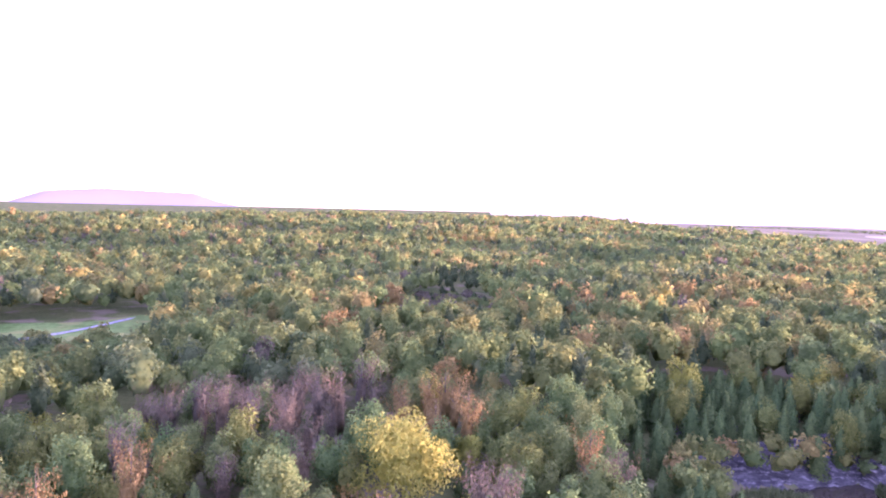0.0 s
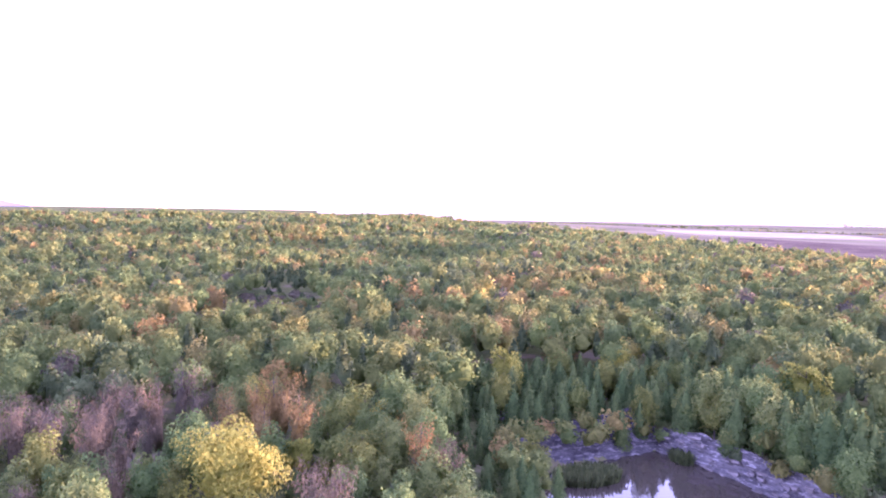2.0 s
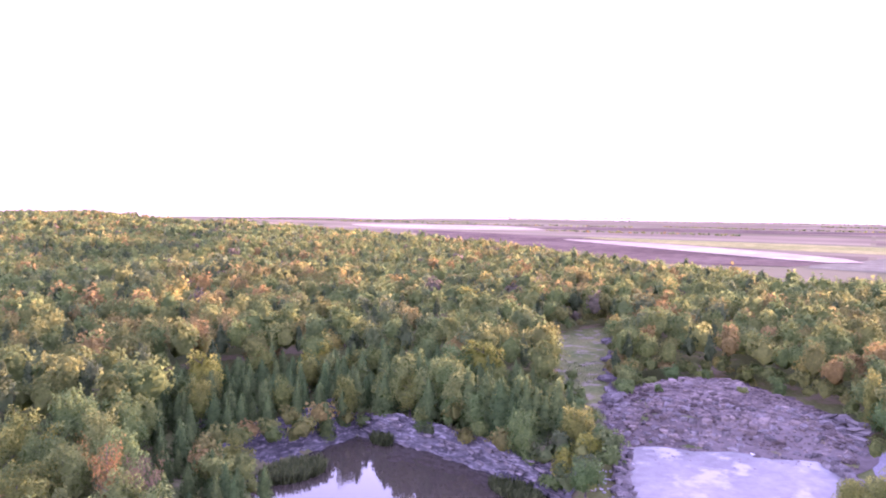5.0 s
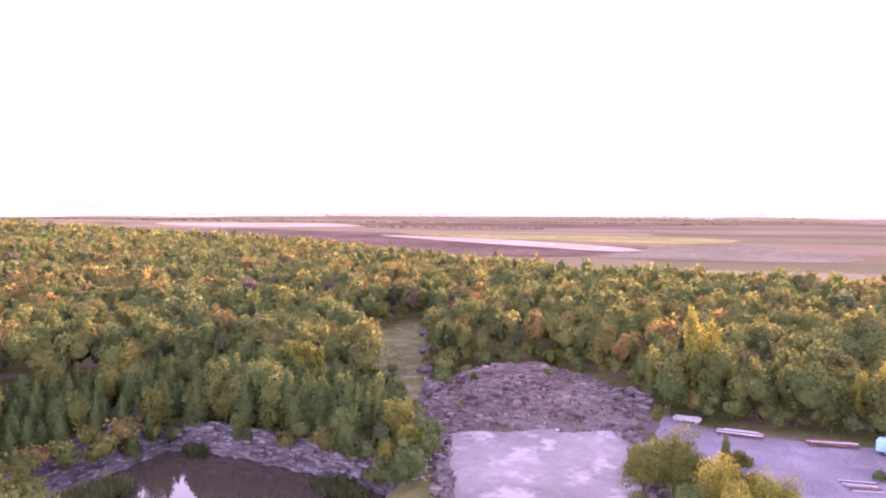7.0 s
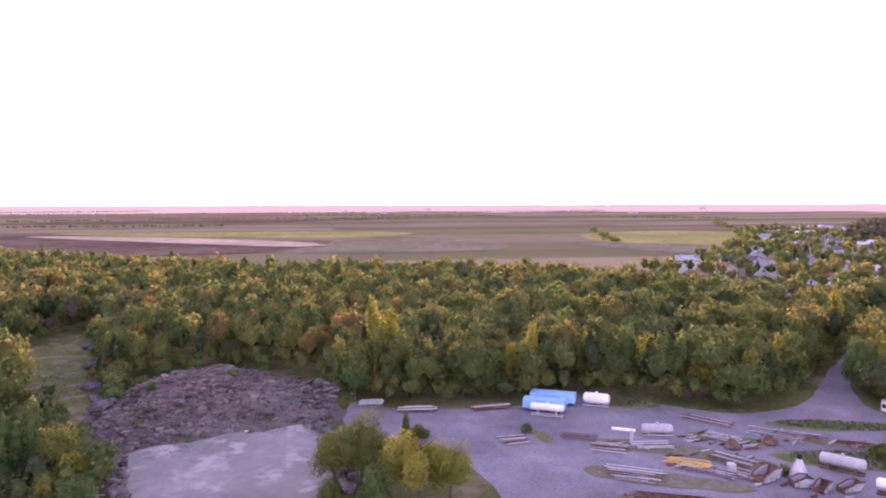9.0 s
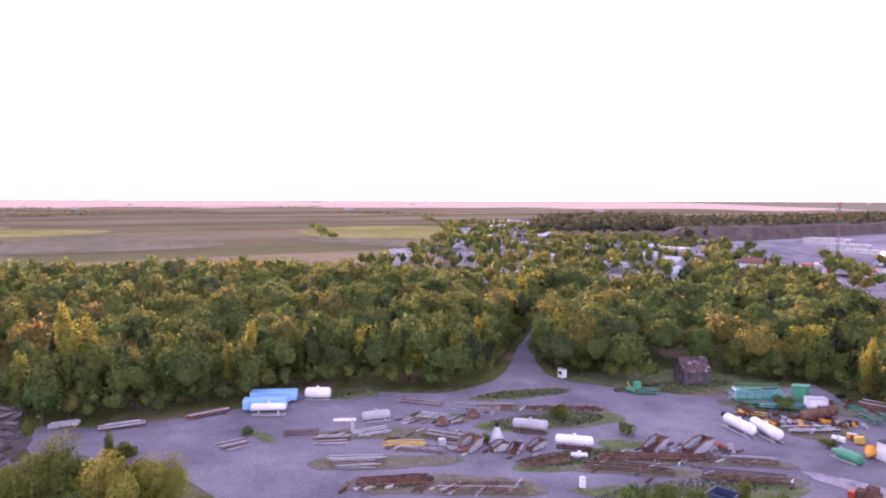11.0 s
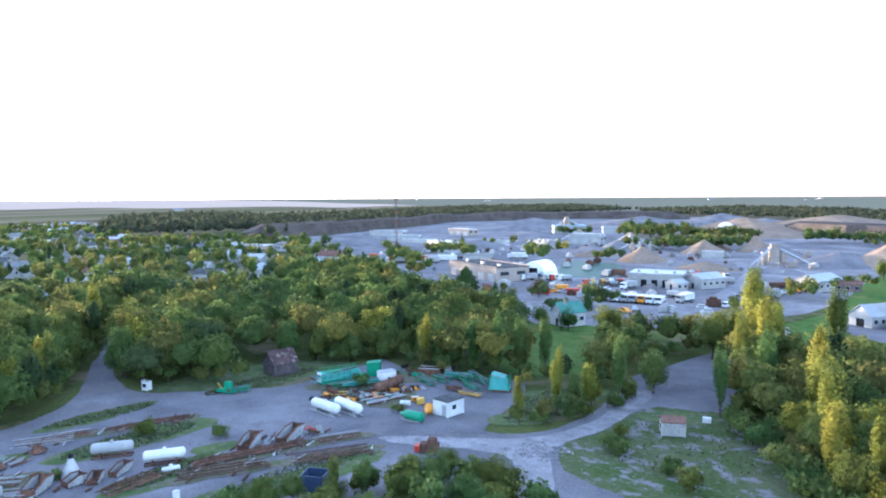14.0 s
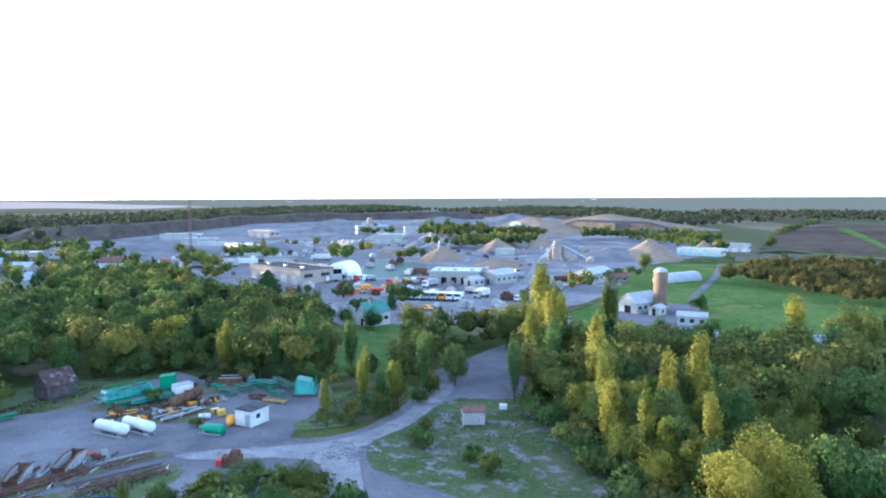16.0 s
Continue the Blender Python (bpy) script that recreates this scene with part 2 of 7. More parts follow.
old_wood = surface("weathered_boards", (0.13, 0.10, 0.095), (0.24, 0.19, 0.175), 0.8, 6.0, relief=0.02)
barn_wood = surface("dark_barn_boards", (0.065, 0.056, 0.06), (0.115, 0.098, 0.103), 0.8, 6.0, relief=0.02)
barn_roof = surface("dark_rusted_sheets", (0.06, 0.042, 0.046), (0.105, 0.07, 0.07), 0.3, 5.0, third=(0.19, 0.16, 0.155))
concrete = surface("warm_concrete", (0.27, 0.232, 0.21), (0.35, 0.3, 0.27), 0.15, 2.0)
siding = surface("pale_siding", (0.33, 0.325, 0.325), (0.43, 0.42, 0.415), 0.3, 4.0, vary=0.2)
fabric = surface("white_membrane", (0.76, 0.76, 0.74), (0.85, 0.85, 0.83), 0.2, 2.0, rough=0.6)
# near-black colour paints in the shade inside doorways, vents and the open bin
opening = surface("dark_interior", (0.012, 0.012, 0.014), (0.03, 0.03, 0.034), 0.8, 4.0)
tyre = surface("tyre_rubber", (0.02, 0.02, 0.02), (0.04, 0.04, 0.04), 2.0, 9.0)


def glass_mat():
    m, nt, p = shader("window_glass", 0.05)
    p.inputs["Base Color"].default_value = (0.03, 0.035, 0.045, 1)
    p.inputs["Specular IOR Level"].default_value = 0.6
    return m


glass = glass_mat()
CAR_PAINTS = [white_paint, dull_white, grey_steel, red_paint, navy_paint, orange_paint]


# ---- helpers for building ----
def mesh_object(name, verts, faces, mats, parent=None, label="", smooth=False):
    me = bpy.data.meshes.new(name)
    me.from_pydata(verts, [], faces)
    for m in (mats if isinstance(mats, (list, tuple)) else [mats]):
        me.materials.append(m)
    if smooth:
        me.polygons.foreach_set("use_smooth", [True] * len(me.polygons))
    ob = new(name, me)
    if parent:
        ob.parent = parent
    if label:
        ob["label"] = label
    return ob


def quads(name, v, mat, out):
    """A mesh from an array of four-cornered blades, shape (n, 4, 3). out: the way each blade faces, which softens its shading."""
    g = np.cross(v[:, 1] - v[:, 0], v[:, 2] - v[:, 0])
    v = np.where(((g * out).sum(1) < 0)[:, None, None], v[:, ::-1], v)
    n = len(v)
    me = bpy.data.meshes.new(name)
    me.vertices.add(n * 4)
    me.vertices.foreach_set("co", v.astype(np.float32).ravel())
    me.loops.add(n * 4)
    me.loops.foreach_set("vertex_index", np.arange(n * 4, dtype=np.int32))
    me.polygons.add(n)
    me.polygons.foreach_set("loop_start", np.arange(0, n * 4, 4, dtype=np.int32))
    me.polygons.foreach_set("loop_total", np.full(n, 4, dtype=np.int32))
    me.update(calc_edges=True)
    o = out / (np.linalg.norm(out, axis=1, keepdims=True) + 1e-9)
    me.polygons.foreach_set("use_smooth", np.ones(n, dtype=bool))
    me.attributes.new("custom_normal", "FLOAT_VECTOR", "POINT").data.foreach_set("vector", np.repeat(o, 4, 0).astype(np.float32).ravel())
    me.update()
    me.materials.append(mat)
    return me


def ico(level):
    """Corners and faces of a round of triangles about the origin."""
    bm = bmesh.new()
    bmesh.ops.create_icosphere(bm, subdivisions=level, radius=1.0)
    v, f = np.array([p.co for p in bm.verts]), np.array([[p.index for p in q.verts] for q in bm.faces])
    bm.free()
    return v, f


ROUNDS = {k: ico(k) for k in (1, 2, 3)}


def boughs(rng, m, lobes, up=1.2, sink=0.4):
    """Directions (m, lobes, 3) and lengths (m, lobes) of the boughs of m crowns."""
    u = rng.normal(0, 1, (m, lobes, 3))
    u[..., 2] = np.abs(u[..., 2]) * up - sink
    u /= np.linalg.norm(u, axis=2, keepdims=True)
    return u, rng.uniform(0.35, 1.35, (m, lobes))


def lobed(bough, d, deep=0.42, sharp=6):
    """Reach and facing of a crown with such boughs in the directions d (m, n, 3)."""
    u, amp = bough
    c = np.clip(np.einsum("mnk,mlk->mnl", d, u), 0, 1) ** sharp * amp[:, None, :]
    k = c.argmax(2)
    q = np.take_along_axis(c, k[..., None], 2)[..., 0]
    near = np.take_along_axis(u, k[..., None].repeat(3, 2), 1)
    return 1 - deep + deep * q, d * 0.5 + near * 0.7


def foliage(name, v, out, mat, core, tone=None, core_tone=None):
    """One mesh of leaf clumps v (n, 3, 3) round the dense inner crown core (corners, triangles, facings); out: the way each clump faces, which rounds the shading."""
    g = np.cross(v[:, 1] - v[:, 0], v[:, 2] - v[:, 0])
    v = np.where(((g * out).sum(1) < 0)[:, None, None], v[:, ::-1], v)
    cv, cf, cn = core
    n, nv, nf = len(v), len(cv), len(cf)
    me = bpy.data.meshes.new(name)
    me.vertices.add(nv + n * 3)
    me.vertices.foreach_set("co", np.concatenate([cv.ravel(), v.ravel()]).astype(np.float32))
    me.loops.add((nf + n) * 3)
    me.loops.foreach_set("vertex_index", np.concatenate([cf.ravel(), np.arange(n * 3) + nv]).astype(np.int32))
    me.polygons.add(nf + n)
    me.polygons.foreach_set("loop_start", (np.arange(nf + n) * 3).astype(np.int32))
    me.polygons.foreach_set("loop_total", np.full(nf + n, 3, dtype=np.int32))
    if tone is not None:
        at = me.attributes.new("tone", "FLOAT", "FACE")
        at.data.foreach_set("value", np.concatenate([core_tone, tone]).astype(np.float32))
    me.update(calc_edges=True)
    o = np.concatenate([cn, np.repeat(out, 3, 0)])
    o = o / (np.linalg.norm(o, axis=1, keepdims=True) + 1e-9)
    me.polygons.foreach_set("use_smooth", np.ones(nf + n, dtype=bool))
    me.attributes.new("custom_normal", "FLOAT_VECTOR", "POINT").data.foreach_set("vector", o.astype(np.float32).ravel())
    me.update()
    me.materials.append(mat)
    return me


def leaves(rng, centre, out, size):
    """Three-cornered leaf clumps at the centres, turned half outward, half at random; returns (n, 3, 3)."""
    n = len(centre)
    nrm = out + rng.normal(0, 0.6, (n, 3))
    nrm /= np.linalg.norm(nrm, axis=1, keepdims=True) + 1e-9
    a = np.cross(nrm, rng.normal(0, 1, (n, 3)))
    a /= np.linalg.norm(a, axis=1, keepdims=True) + 1e-9
    b = np.cross(nrm, a)
    s = (size * rng.uniform(0.6, 1.4, n))[:, None]
    return np.stack([centre + a * s * 0.7, centre - a * s * 0.4 + b * s * 0.6, centre - a * s * 0.4 - b * s * 0.6], 1)


def inside(poly, x, y):
    """Which of the points lie in the polygon."""
    x, y = np.asarray(x, float), np.asarray(y, float)
    hit = np.zeros(x.shape, bool)
    for (x0, y0), (x1, y1) in zip(poly, poly[1:] + poly[:1]):
        if y0 != y1:
            hit ^= ((y0 > y) != (y1 > y)) & (x < (x1 - x0) * (y - y0) / (y1 - y0) + x0)
    return hit


def away(poly, x, y):
    """The distance of the points from the polygon's edge."""
    x, y = np.asarray(x, float), np.asarray(y, float)
    best = np.full(x.shape, 1e9)
    for (x0, y0), (x1, y1) in zip(poly, poly[1:] + poly[:1]):
        dx, dy = x1 - x0, y1 - y0
        t = np.clip(((x - x0) * dx + (y - y0) * dy) / (dx * dx + dy * dy + 1e-9), 0, 1)
        best = np.minimum(best, np.hypot(x - x0 - t * dx, y - y0 - t * dy))
    return best


def wavy(poly, step=3.0, amp=0.6):
    """The polygon with rounded corners and an uneven edge."""
    p = [Vector((x, y, 0)) for x, y in poly]
    out = []
    n = len(p)
    for i in range(n):
        a, b, c, d = p[i - 1], p[i], p[(i + 1) % n], p[(i + 2) % n]
        k = max(2, int((c - b).length / step))
        for j in range(k):
            t = j / k
            q = 0.5 * ((2 * b) + (c - a) * t + (2 * a - 5 * b + 4 * c - d) * t * t + (3 * b - a - 3 * c + d) * t ** 3)
            w = noise.noise_vector(q * 0.31) * amp
            out.append((q.x + w.x, q.y + w.y))
    return out


# ---- the lie of the land ----
POND = [(37, 79), (37.5, 86), (40, 91.5), (45, 93.5), (53, 95), (59, 96.5), (63, 97), (65.2, 92), (67.2, 85), (68.4, 78), (69, 71), (69.6, 63), (69, 57), (60, 56), (50, 60), (42, 69)]
PIT = [(82, 57), (86.5, 59.5), (90.5, 57.5), (93, 53), (97.5, 49), (99, 44), (103.5, 39), (102, 35), (97, 32.5), (91, 27.5), (84, 27), (79, 25), (73, 34), (68, 42), (66, 46), (71, 50), (76, 52)]
RUBBLE = [(80, 57), (90, 66), (103, 78), (112, 81), (126, 80), (139, 70), (130, 48), (118, 38), (101, 34)]
CLEARING = [(80, 62), (92, 68), (104, 78), (124, 92), (172, 128), (138, 127), (118, 105), (103, 86), (90, 76)]
YARD = [(117, 36), (114, 25), (116, 15), (119, 5), (126, -5), (124, -18), (120, -30), (122, -38), (130, -47), (156, -61), (205, -90), (204, -93), (153, -64), (134, -57), (123, -57), (115, -66), (108, -74),
        (106, -82), (109, -101), (105, -103), (91, -99), (76, -108), (69, -102), (65, -88), (62, -81), (55, -87), (54, -100), (56, -112), (59, -126), (57, -138), (54, -156), (47, -150), (41, -134), (38, -114), (47, -110), (49, -100), (50, -85), (45, -76), (30, -72), (10, -60), (15, -40), (40, -20), (62, -2), (78, 4), (95, 14), (102, 30)]
SCRUB = [(47, -110), (38, -114), (33, -109), (19, -92), (9, -77), (7, -58), (14, -52), (30, -70), (46, -76), (52, -86), (50, -98)]
GREEN_ISLE = [(66, -99), (69, -103), (60, -112), (57, -112), (57, -95), (63, -86)]


def hill(x, y, cx, cy, rx, ry, h):
    return h * np.exp(-((x - cx) / rx) ** 2 - ((y - cy) / ry) ** 2)


def land(x, y):
    """The height of the ground."""
    x, y = np.asarray(x, float), np.asarray(y, float)
    z = 28 * np.clip((np.hypot(x, y) - 1500) / 3400, 0, 1) ** 1.3 + hill(x, y, -160, 900, 420, 380, 14) + hill(x, y, 250, 1500, 500, 400, 15)
    d = away(POND, x, y)
    z = z + np.where(inside(POND, x, y), -3.2 - np.clip(d, 0, 2) * 0.6, -3.2 * np.clip(1 - d / np.where((x < 64) & (y > 88), 10.0, np.where(x < 62, 4.5, 3.6)), 0, 1))
    far = np.clip((np.hypot(x, y) - 200) / 300, 0, 1) * np.clip((y + 20) / 150, 0, 1) * np.clip((y - x * 1.7) / 200, 0, 1) * np.clip((1600 - np.hypot(x, y)) / 300, 0, 1)
    z = z + far * (5.0 * np.sin(x * 0.021 + y * 0.008) * np.sin(y * 0.0165 + 1.0) + 2.5 * np.sin(x * 0.047 - y * 0.031))
    d = away(RUBBLE, x, y)
    d = np.minimum(d, away(PIT, x, y) - 1.8)
    z = z + np.where(inside(RUBBLE, x, y) & ~inside(PIT, x, y), np.clip(d * 0.35, 0, 2.6), 0)
    return z


def make_ground():
    rings = np.concatenate([np.arange(0, 150, 2.2), 150 * 1.045 ** np.arange(0, 80)])
    rings = np.append(rings[rings < 4850], 4920)
    na = 420
    a = np.linspace(0, 2 * np.pi, na, endpoint=False)
    R, A = np.meshgrid(rings, a, indexing="ij")
    x, y = R * np.sin(A), R * np.cos(A)
    z = land(x, y)
    v = np.stack([x, y, z], -1).reshape(-1, 3)
    nr = len(rings)
    i, j = np.meshgrid(np.arange(nr - 1), np.arange(na), indexing="ij")
    f = np.stack([i * na + j, i * na + (j + 1) % na, (i + 1) * na + (j + 1) % na, (i + 1) * na + j], -1).reshape(-1, 4)
    ob = mesh_object("ground", v.tolist(), f[:, ::-1].tolist(), soil, smooth=True)
    return tagged(ob, "green and brown ground under woods and meadows", "ground", kind="structure")


make_ground()


def sheet(name, poly, mat, label, category, lift=0.06, step=3.0, amp=0.6, grid=4.0):
    """A thin layer that follows the land: gravel, lawn, field."""
    edge = wavy(poly, step, amp)
    bm = bmesh.new()
    vs = [bm.verts.new((x, y, 0)) for x, y in edge]
    f = bm.faces.new(vs)
    bmesh.ops.triangulate(bm, faces=[f])
    if grid:
        xs, ys = [p[0] for p in edge], [p[1] for p in edge]
        for k in np.arange(min(xs) + grid / 2, max(xs), grid):
            bmesh.ops.bisect_plane(bm, geom=bm.faces[:] + bm.edges[:] + bm.verts[:], plane_co=(k, 0, 0), plane_no=(1, 0, 0))
        for k in np.arange(min(ys) + grid / 2, max(ys), grid):
            bmesh.ops.bisect_plane(bm, geom=bm.faces[:] + bm.edges[:] + bm.verts[:], plane_co=(0, k, 0), plane_no=(0, 1, 0))
    co = np.array([v.co[:2] for v in bm.verts])
    for v, z in zip(bm.verts, land(co[:, 0], co[:, 1])):
        v.co.z = z + lift
    bmesh.ops.recalc_face_normals(bm, faces=bm.faces[:])
    if sum(f.normal.z for f in bm.faces) < 0:
        bmesh.ops.reverse_faces(bm, faces=bm.faces[:])
    me = bpy.data.meshes.new(name)
    bm.to_mesh(me)
    bm.free()
    me.materials.append(mat)
    return tagged(new(name, me), label, category, kind="structure")



BRUSH = [(-22, 185), (16, 189), (19, 258), (2, 286), (-17, 252)]
CEDARS = [(33, 112), (39, 103), (54, 98), (64, 96), (68, 86), (69, 66), (80, 60), (90, 78), (98, 96), (86, 119), (60, 134), (43, 137)]
LANE_MEADOW = [(-126, 186), (-103, 197), (-92, 211), (-84, 196), (-76, 172), (-88, 156), (-108, 158)]
YOUNG = [(-76, 175), (-56, 130), (-88, 112), (-118, 140), (-108, 160), (-88, 158)]
TRACK = [(72, -70), (61, -78), (55, -83.5), (52, -95), (53.5, -117), (50, -114), (48.5, -95), (50, -81), (42, -68), (47, -65), (54, -75), (70, -68)]
LAWN = [(70, -185), (53, -200), (46, -247), (50, -300), (47, -365), (10, -395), (4, -400), (-30, -402), (-60, -380), (-75, -250), (-60, -175), (5, -172), (45, -178)]
INDUSTRY = [(185, -192), (264, -240), (415, -285), (560, -330), (760, -520), (800, -900), (560, -1250), (250, -1000), (60, -700), (19, -640), (7, -512), (48, -368), (48, -254), (56, -215), (70, -190), (86, -157), (120, -168)]

sheet("gravel_yard", YARD, gravel, "grey-white crushed stone yard with wheel tracks", "yard")
sheet("scrub_patch", SCRUB, scrub_soil, "stony ground with thin grass and pale bare patches", "scrub", 0.05)
sheet("gravel_track", TRACK, dust, "bright white gravel track curving past the yard", "road", 0.11, 2.0, 0.4)
sheet("quarry_floor", PIT, clay, "pale grey wet clay floor of a small quarry", "quarry floor", 0.22, 2.5, 0.8)
sheet("clearing", CLEARING, dry_grass, "dry grassy clearing with bare stony soil", "clearing", 0.07)
sheet("green_island", GREEN_ISLE, grass, "green grassy island between the tracks", "grass", 0.1)
for poly in ([(115, -35), (118.5, -45), (116.5, -56), (114, -51), (112.5, -41)], [(102, -33), (103.5, -53), (98, -57), (96, -50), (97, -35)], [(84, -32), (87, -46), (84, -50), (80.5, -43), (81.5, -33)],
             [(75, -36), (73, -49), (69, -65), (66, -62), (67, -48)], [(124, -58), (127, -66), (126, -80), (119, -92), (107, -100), (107, -96), (109, -84), (109.5, -75), (114, -66)], [(128, -6), (123, -8), (120, -14), (122, -20), (126, -16)], [(108, 4), (104, 2), (101, 0), (103, -1), (106, 1)],
             [(66, -88), (63, -84), (58, -88), (57, -94), (60, -96)], [(109, -22), (106, -24), (104, -31), (107, -32)], [(90, -48), (88, -54), (85, -52), (87, -47)], [(48, -104), (40, -112), (36, -108), (42, -102)]):
    sheet("grass_strip", poly, grass, "strip of rough grass in the gravel", "grass", 0.10, 1.5, 0.7, 0)
for poly in ([(85, -43.5), (80.5, -60), (76, -69), (73.8, -67.5), (78, -57), (81.8, -43)], [(83, -39), (77.5, -52.5), (71, -66), (68.6, -64.5), (74.5, -52), (80, -39.5)], [(111, -34), (108.5, -43), (104.5, -56), (101.5, -55), (105.5, -42), (108.5, -34)], [(84.5, -10), (83.5, -21), (78, -33), (74.5, -31), (78, -19.5), (81.5, -9.5)], [(93, -6), (91.5, -17), (88.5, -26), (86.5, -24), (87.5, -13), (89.5, -6)], [(104, -8), (102.5, -21), (97, -31), (93, -28), (98.5, -19), (99.5, -7.5)], [(104, -79), (101, -92), (92, -103), (87, -99), (92, -90), (98, -79)], [(90, -77), (88, -88), (83, -88), (82, -80)]):
    sheet("weedy_strip", poly, litter, "strip of weeds and rusty litter under steel stock", "weeds", 0.12, 1.2, 0.8, 0)
sheet("forest_meadow", LANE_MEADOW, lawn_mat, "narrow green meadow beside a lane in the woods", "meadow", 0.12)
sheet("forest_lane", [(-112, 165), (-110, 163.5), (-99, 183), (-93, 203), (-94.5, 203.5), (-100.5, 184)], dust, "pale gravel lane through the woods", "road", 0.25, 4.0, 0.2)
sheet("wide_lawn", LAWN, lawn_mat, "wide bright green pasture beside the farm", "lawn", 0.06, 12, 1.5, 0)
sheet("stone_works_ground", INDUSTRY, works_dust, "pale stone-dust ground of the stone works", "ground", 0.04, 15, 3.0, 0)
sheet("farm_lane", [(17, -240), (20, -252), (16, -326), (16, -384), (13, -384), (13, -326), (16.5, -252), (13, -240)], gravel, "pale gravel lane across the pasture", "road", 0.12, 8, 0.2, 0)
sheet("farm_court", [(38, -208), (34, -230), (18, -238), (10, -205), (16, -192), (30, -196)], gravel, "gravel court round the silo and barn", "yard", 0.13, 4, 0.6, 0)
sheet("town_street", [(176, -190), (168, -188), (260, -290), (330, -380), (336, -376), (268, -284)], works_dust, "grey street beside the stone works", "road", 0.12, 12, 0.2, 0)
sheet("haul_road", [(76, -230), (82, -262), (96, -330), (115, -380), (121, -378), (101, -328), (88, -262), (84, -230)], dust, "white haul road between the stockpiles", "road", 0.12, 8, 0.4, 0)
sheet("house_lawn", [(112, -152), (104, -162), (88, -168), (76, -146), (66, -124), (82, -112), (98, -134)], lawn_mat, "small green lawn in front of a house", "lawn", 0.09, 4, 0.6, 0)
sheet("garden_lawn", [(-6, -88), (-7, -100), (-14, -104), (-18, -96), (-16, -86)], lawn_mat, "small green lawn behind a house", "lawn", 0.09, 3, 0.4, 0)


def make_farmland():
    edge = [(5, 1700), (12, 1600), (20, 1120), (30, 850), (40, 640), (52, 425), (65, 385), (80, 320), (95, 285), (104, 330), (112, 480), (125, 700), (140, 1300), (160, 1250), (172, 640), (180, 400), (186, 385), (200, 380)]
    az = np.radians(np.linspace(6, 204, 200))
    r0 = np.interp(np.degrees(az), [e[0] for e in edge], [e[1] for e in edge])
    t = np.linspace(0, 1, 22) ** 1.6
    R = r0[:, None] * (4915 / r0[:, None]) ** t[None]
    x, y = R * np.sin(az)[:, None], R * np.cos(az)[:, None]
    z = land(x, y) + 0.25
    v = np.stack([x, y, z], -1).reshape(-1, 3).tolist()
    f = [(i * 22 + j, i * 22 + j + 1, (i + 1) * 22 + j + 1, (i + 1) * 22 + j) for i in range(199) for j in range(21)]
    tagged(mesh_object("farmland", v, f, fields), "pale strip fields of a wide flat plain", "fields", kind="structure")


make_farmland()
for poly, mat, words in (
        ([(664, 567), (673, 425), (590, 212), (531, 202), (575, 349)], stubble, "long pale straw field"),
        ([(707, 929), (735, 628), (676, 430), (586, 206), (517, 197), (437, 238), (432, 455)], plough, "dark freshly ploughed brown field"),
        ([(817, 1289), (1097, 1154), (976, 886), (747, 1035)], stubble, "pale stubble field on the plain"),
        ([(1200, 1000), (1500, 500), (1400, 400), (1050, 850)], plough, "dark ploughed field on the plain"),
        ([(760, 600), (840, 200), (700, 190), (690, 420)], crop, "field of ripening yellow-green crop"),
        ([(720, 180), (640, 60), (520, 40), (470, 190), (560, 195)], tanfield, "dry tan field near woods"),
        ([(896, -160), (824, -275), (650, -225), (583, -129), (604, -60), (800, -40)], crop, "large yellow-green crop field"),
        ([(620, -20), (478, -115), (520, -160), (600, -130)], tanfield, "dry tan field beside the town"),
        ([(-2, -443), (-39, -847), (-146, -964), (-68, -440), (-34, -460)], plough, "dark ploughed field beyond the hedge"),
        ([(8, -402), (-3, -515), (-80, -440), (-90, -350), (-57, -356), (-25, -405)], tanfield, "dry tan field beside the pasture")):
    sheet("field", poly, mat, words, "field", 0.9 if words.startswith("long pale") else 0.45, 40, 2.0, 0)
sheet("green_verge", [(-85, -863), (-96, -867), (-84, -500), (-70, -440), (-4, -515), (-4, -521), (-72, -455), (-80, -530)], lawn_mat, "green strip between the fields", "grass", 0.6, 40, 0.5, 0)


def far_hill(rows, dist, depth, mat=None):
    """A hill on the skyline, its haze painted as glow: rows of azimuth and height."""
    a0, a1 = rows[0][0], rows[-1][0]
    az = np.linspace(a0, a1, 90)
    top = np.interp(az, [r[0] for r in rows], [r[1] for r in rows])
    top = top + np.array([noise.noise(Vector((a * 1.3, dist, 0))) * 2.0 for a in az]) * np.clip(top / 60, 0, 1)
    v, n = [], 9
    for a, h in zip(np.radians(az), top):
        for k in range(n):
            r = dist + depth * (k / (n - 1) - 0.5)
            v.append((r * math.sin(a), r * math.cos(a), h * math.cos((k / (n - 1) - 0.5) * math.pi) ** 0.7 - 0.5))
    f = [(i * n + k, (i + 1) * n + k, (i + 1) * n + k + 1, i * n + k + 1) for i in range(89) for k in range(n - 1)]
    tagged(mesh_object("backdrop_hill", v, f, mat or haze_hill, smooth=True), "far flat-topped hill, lilac haze painted as glow", "hill", kind="structure")


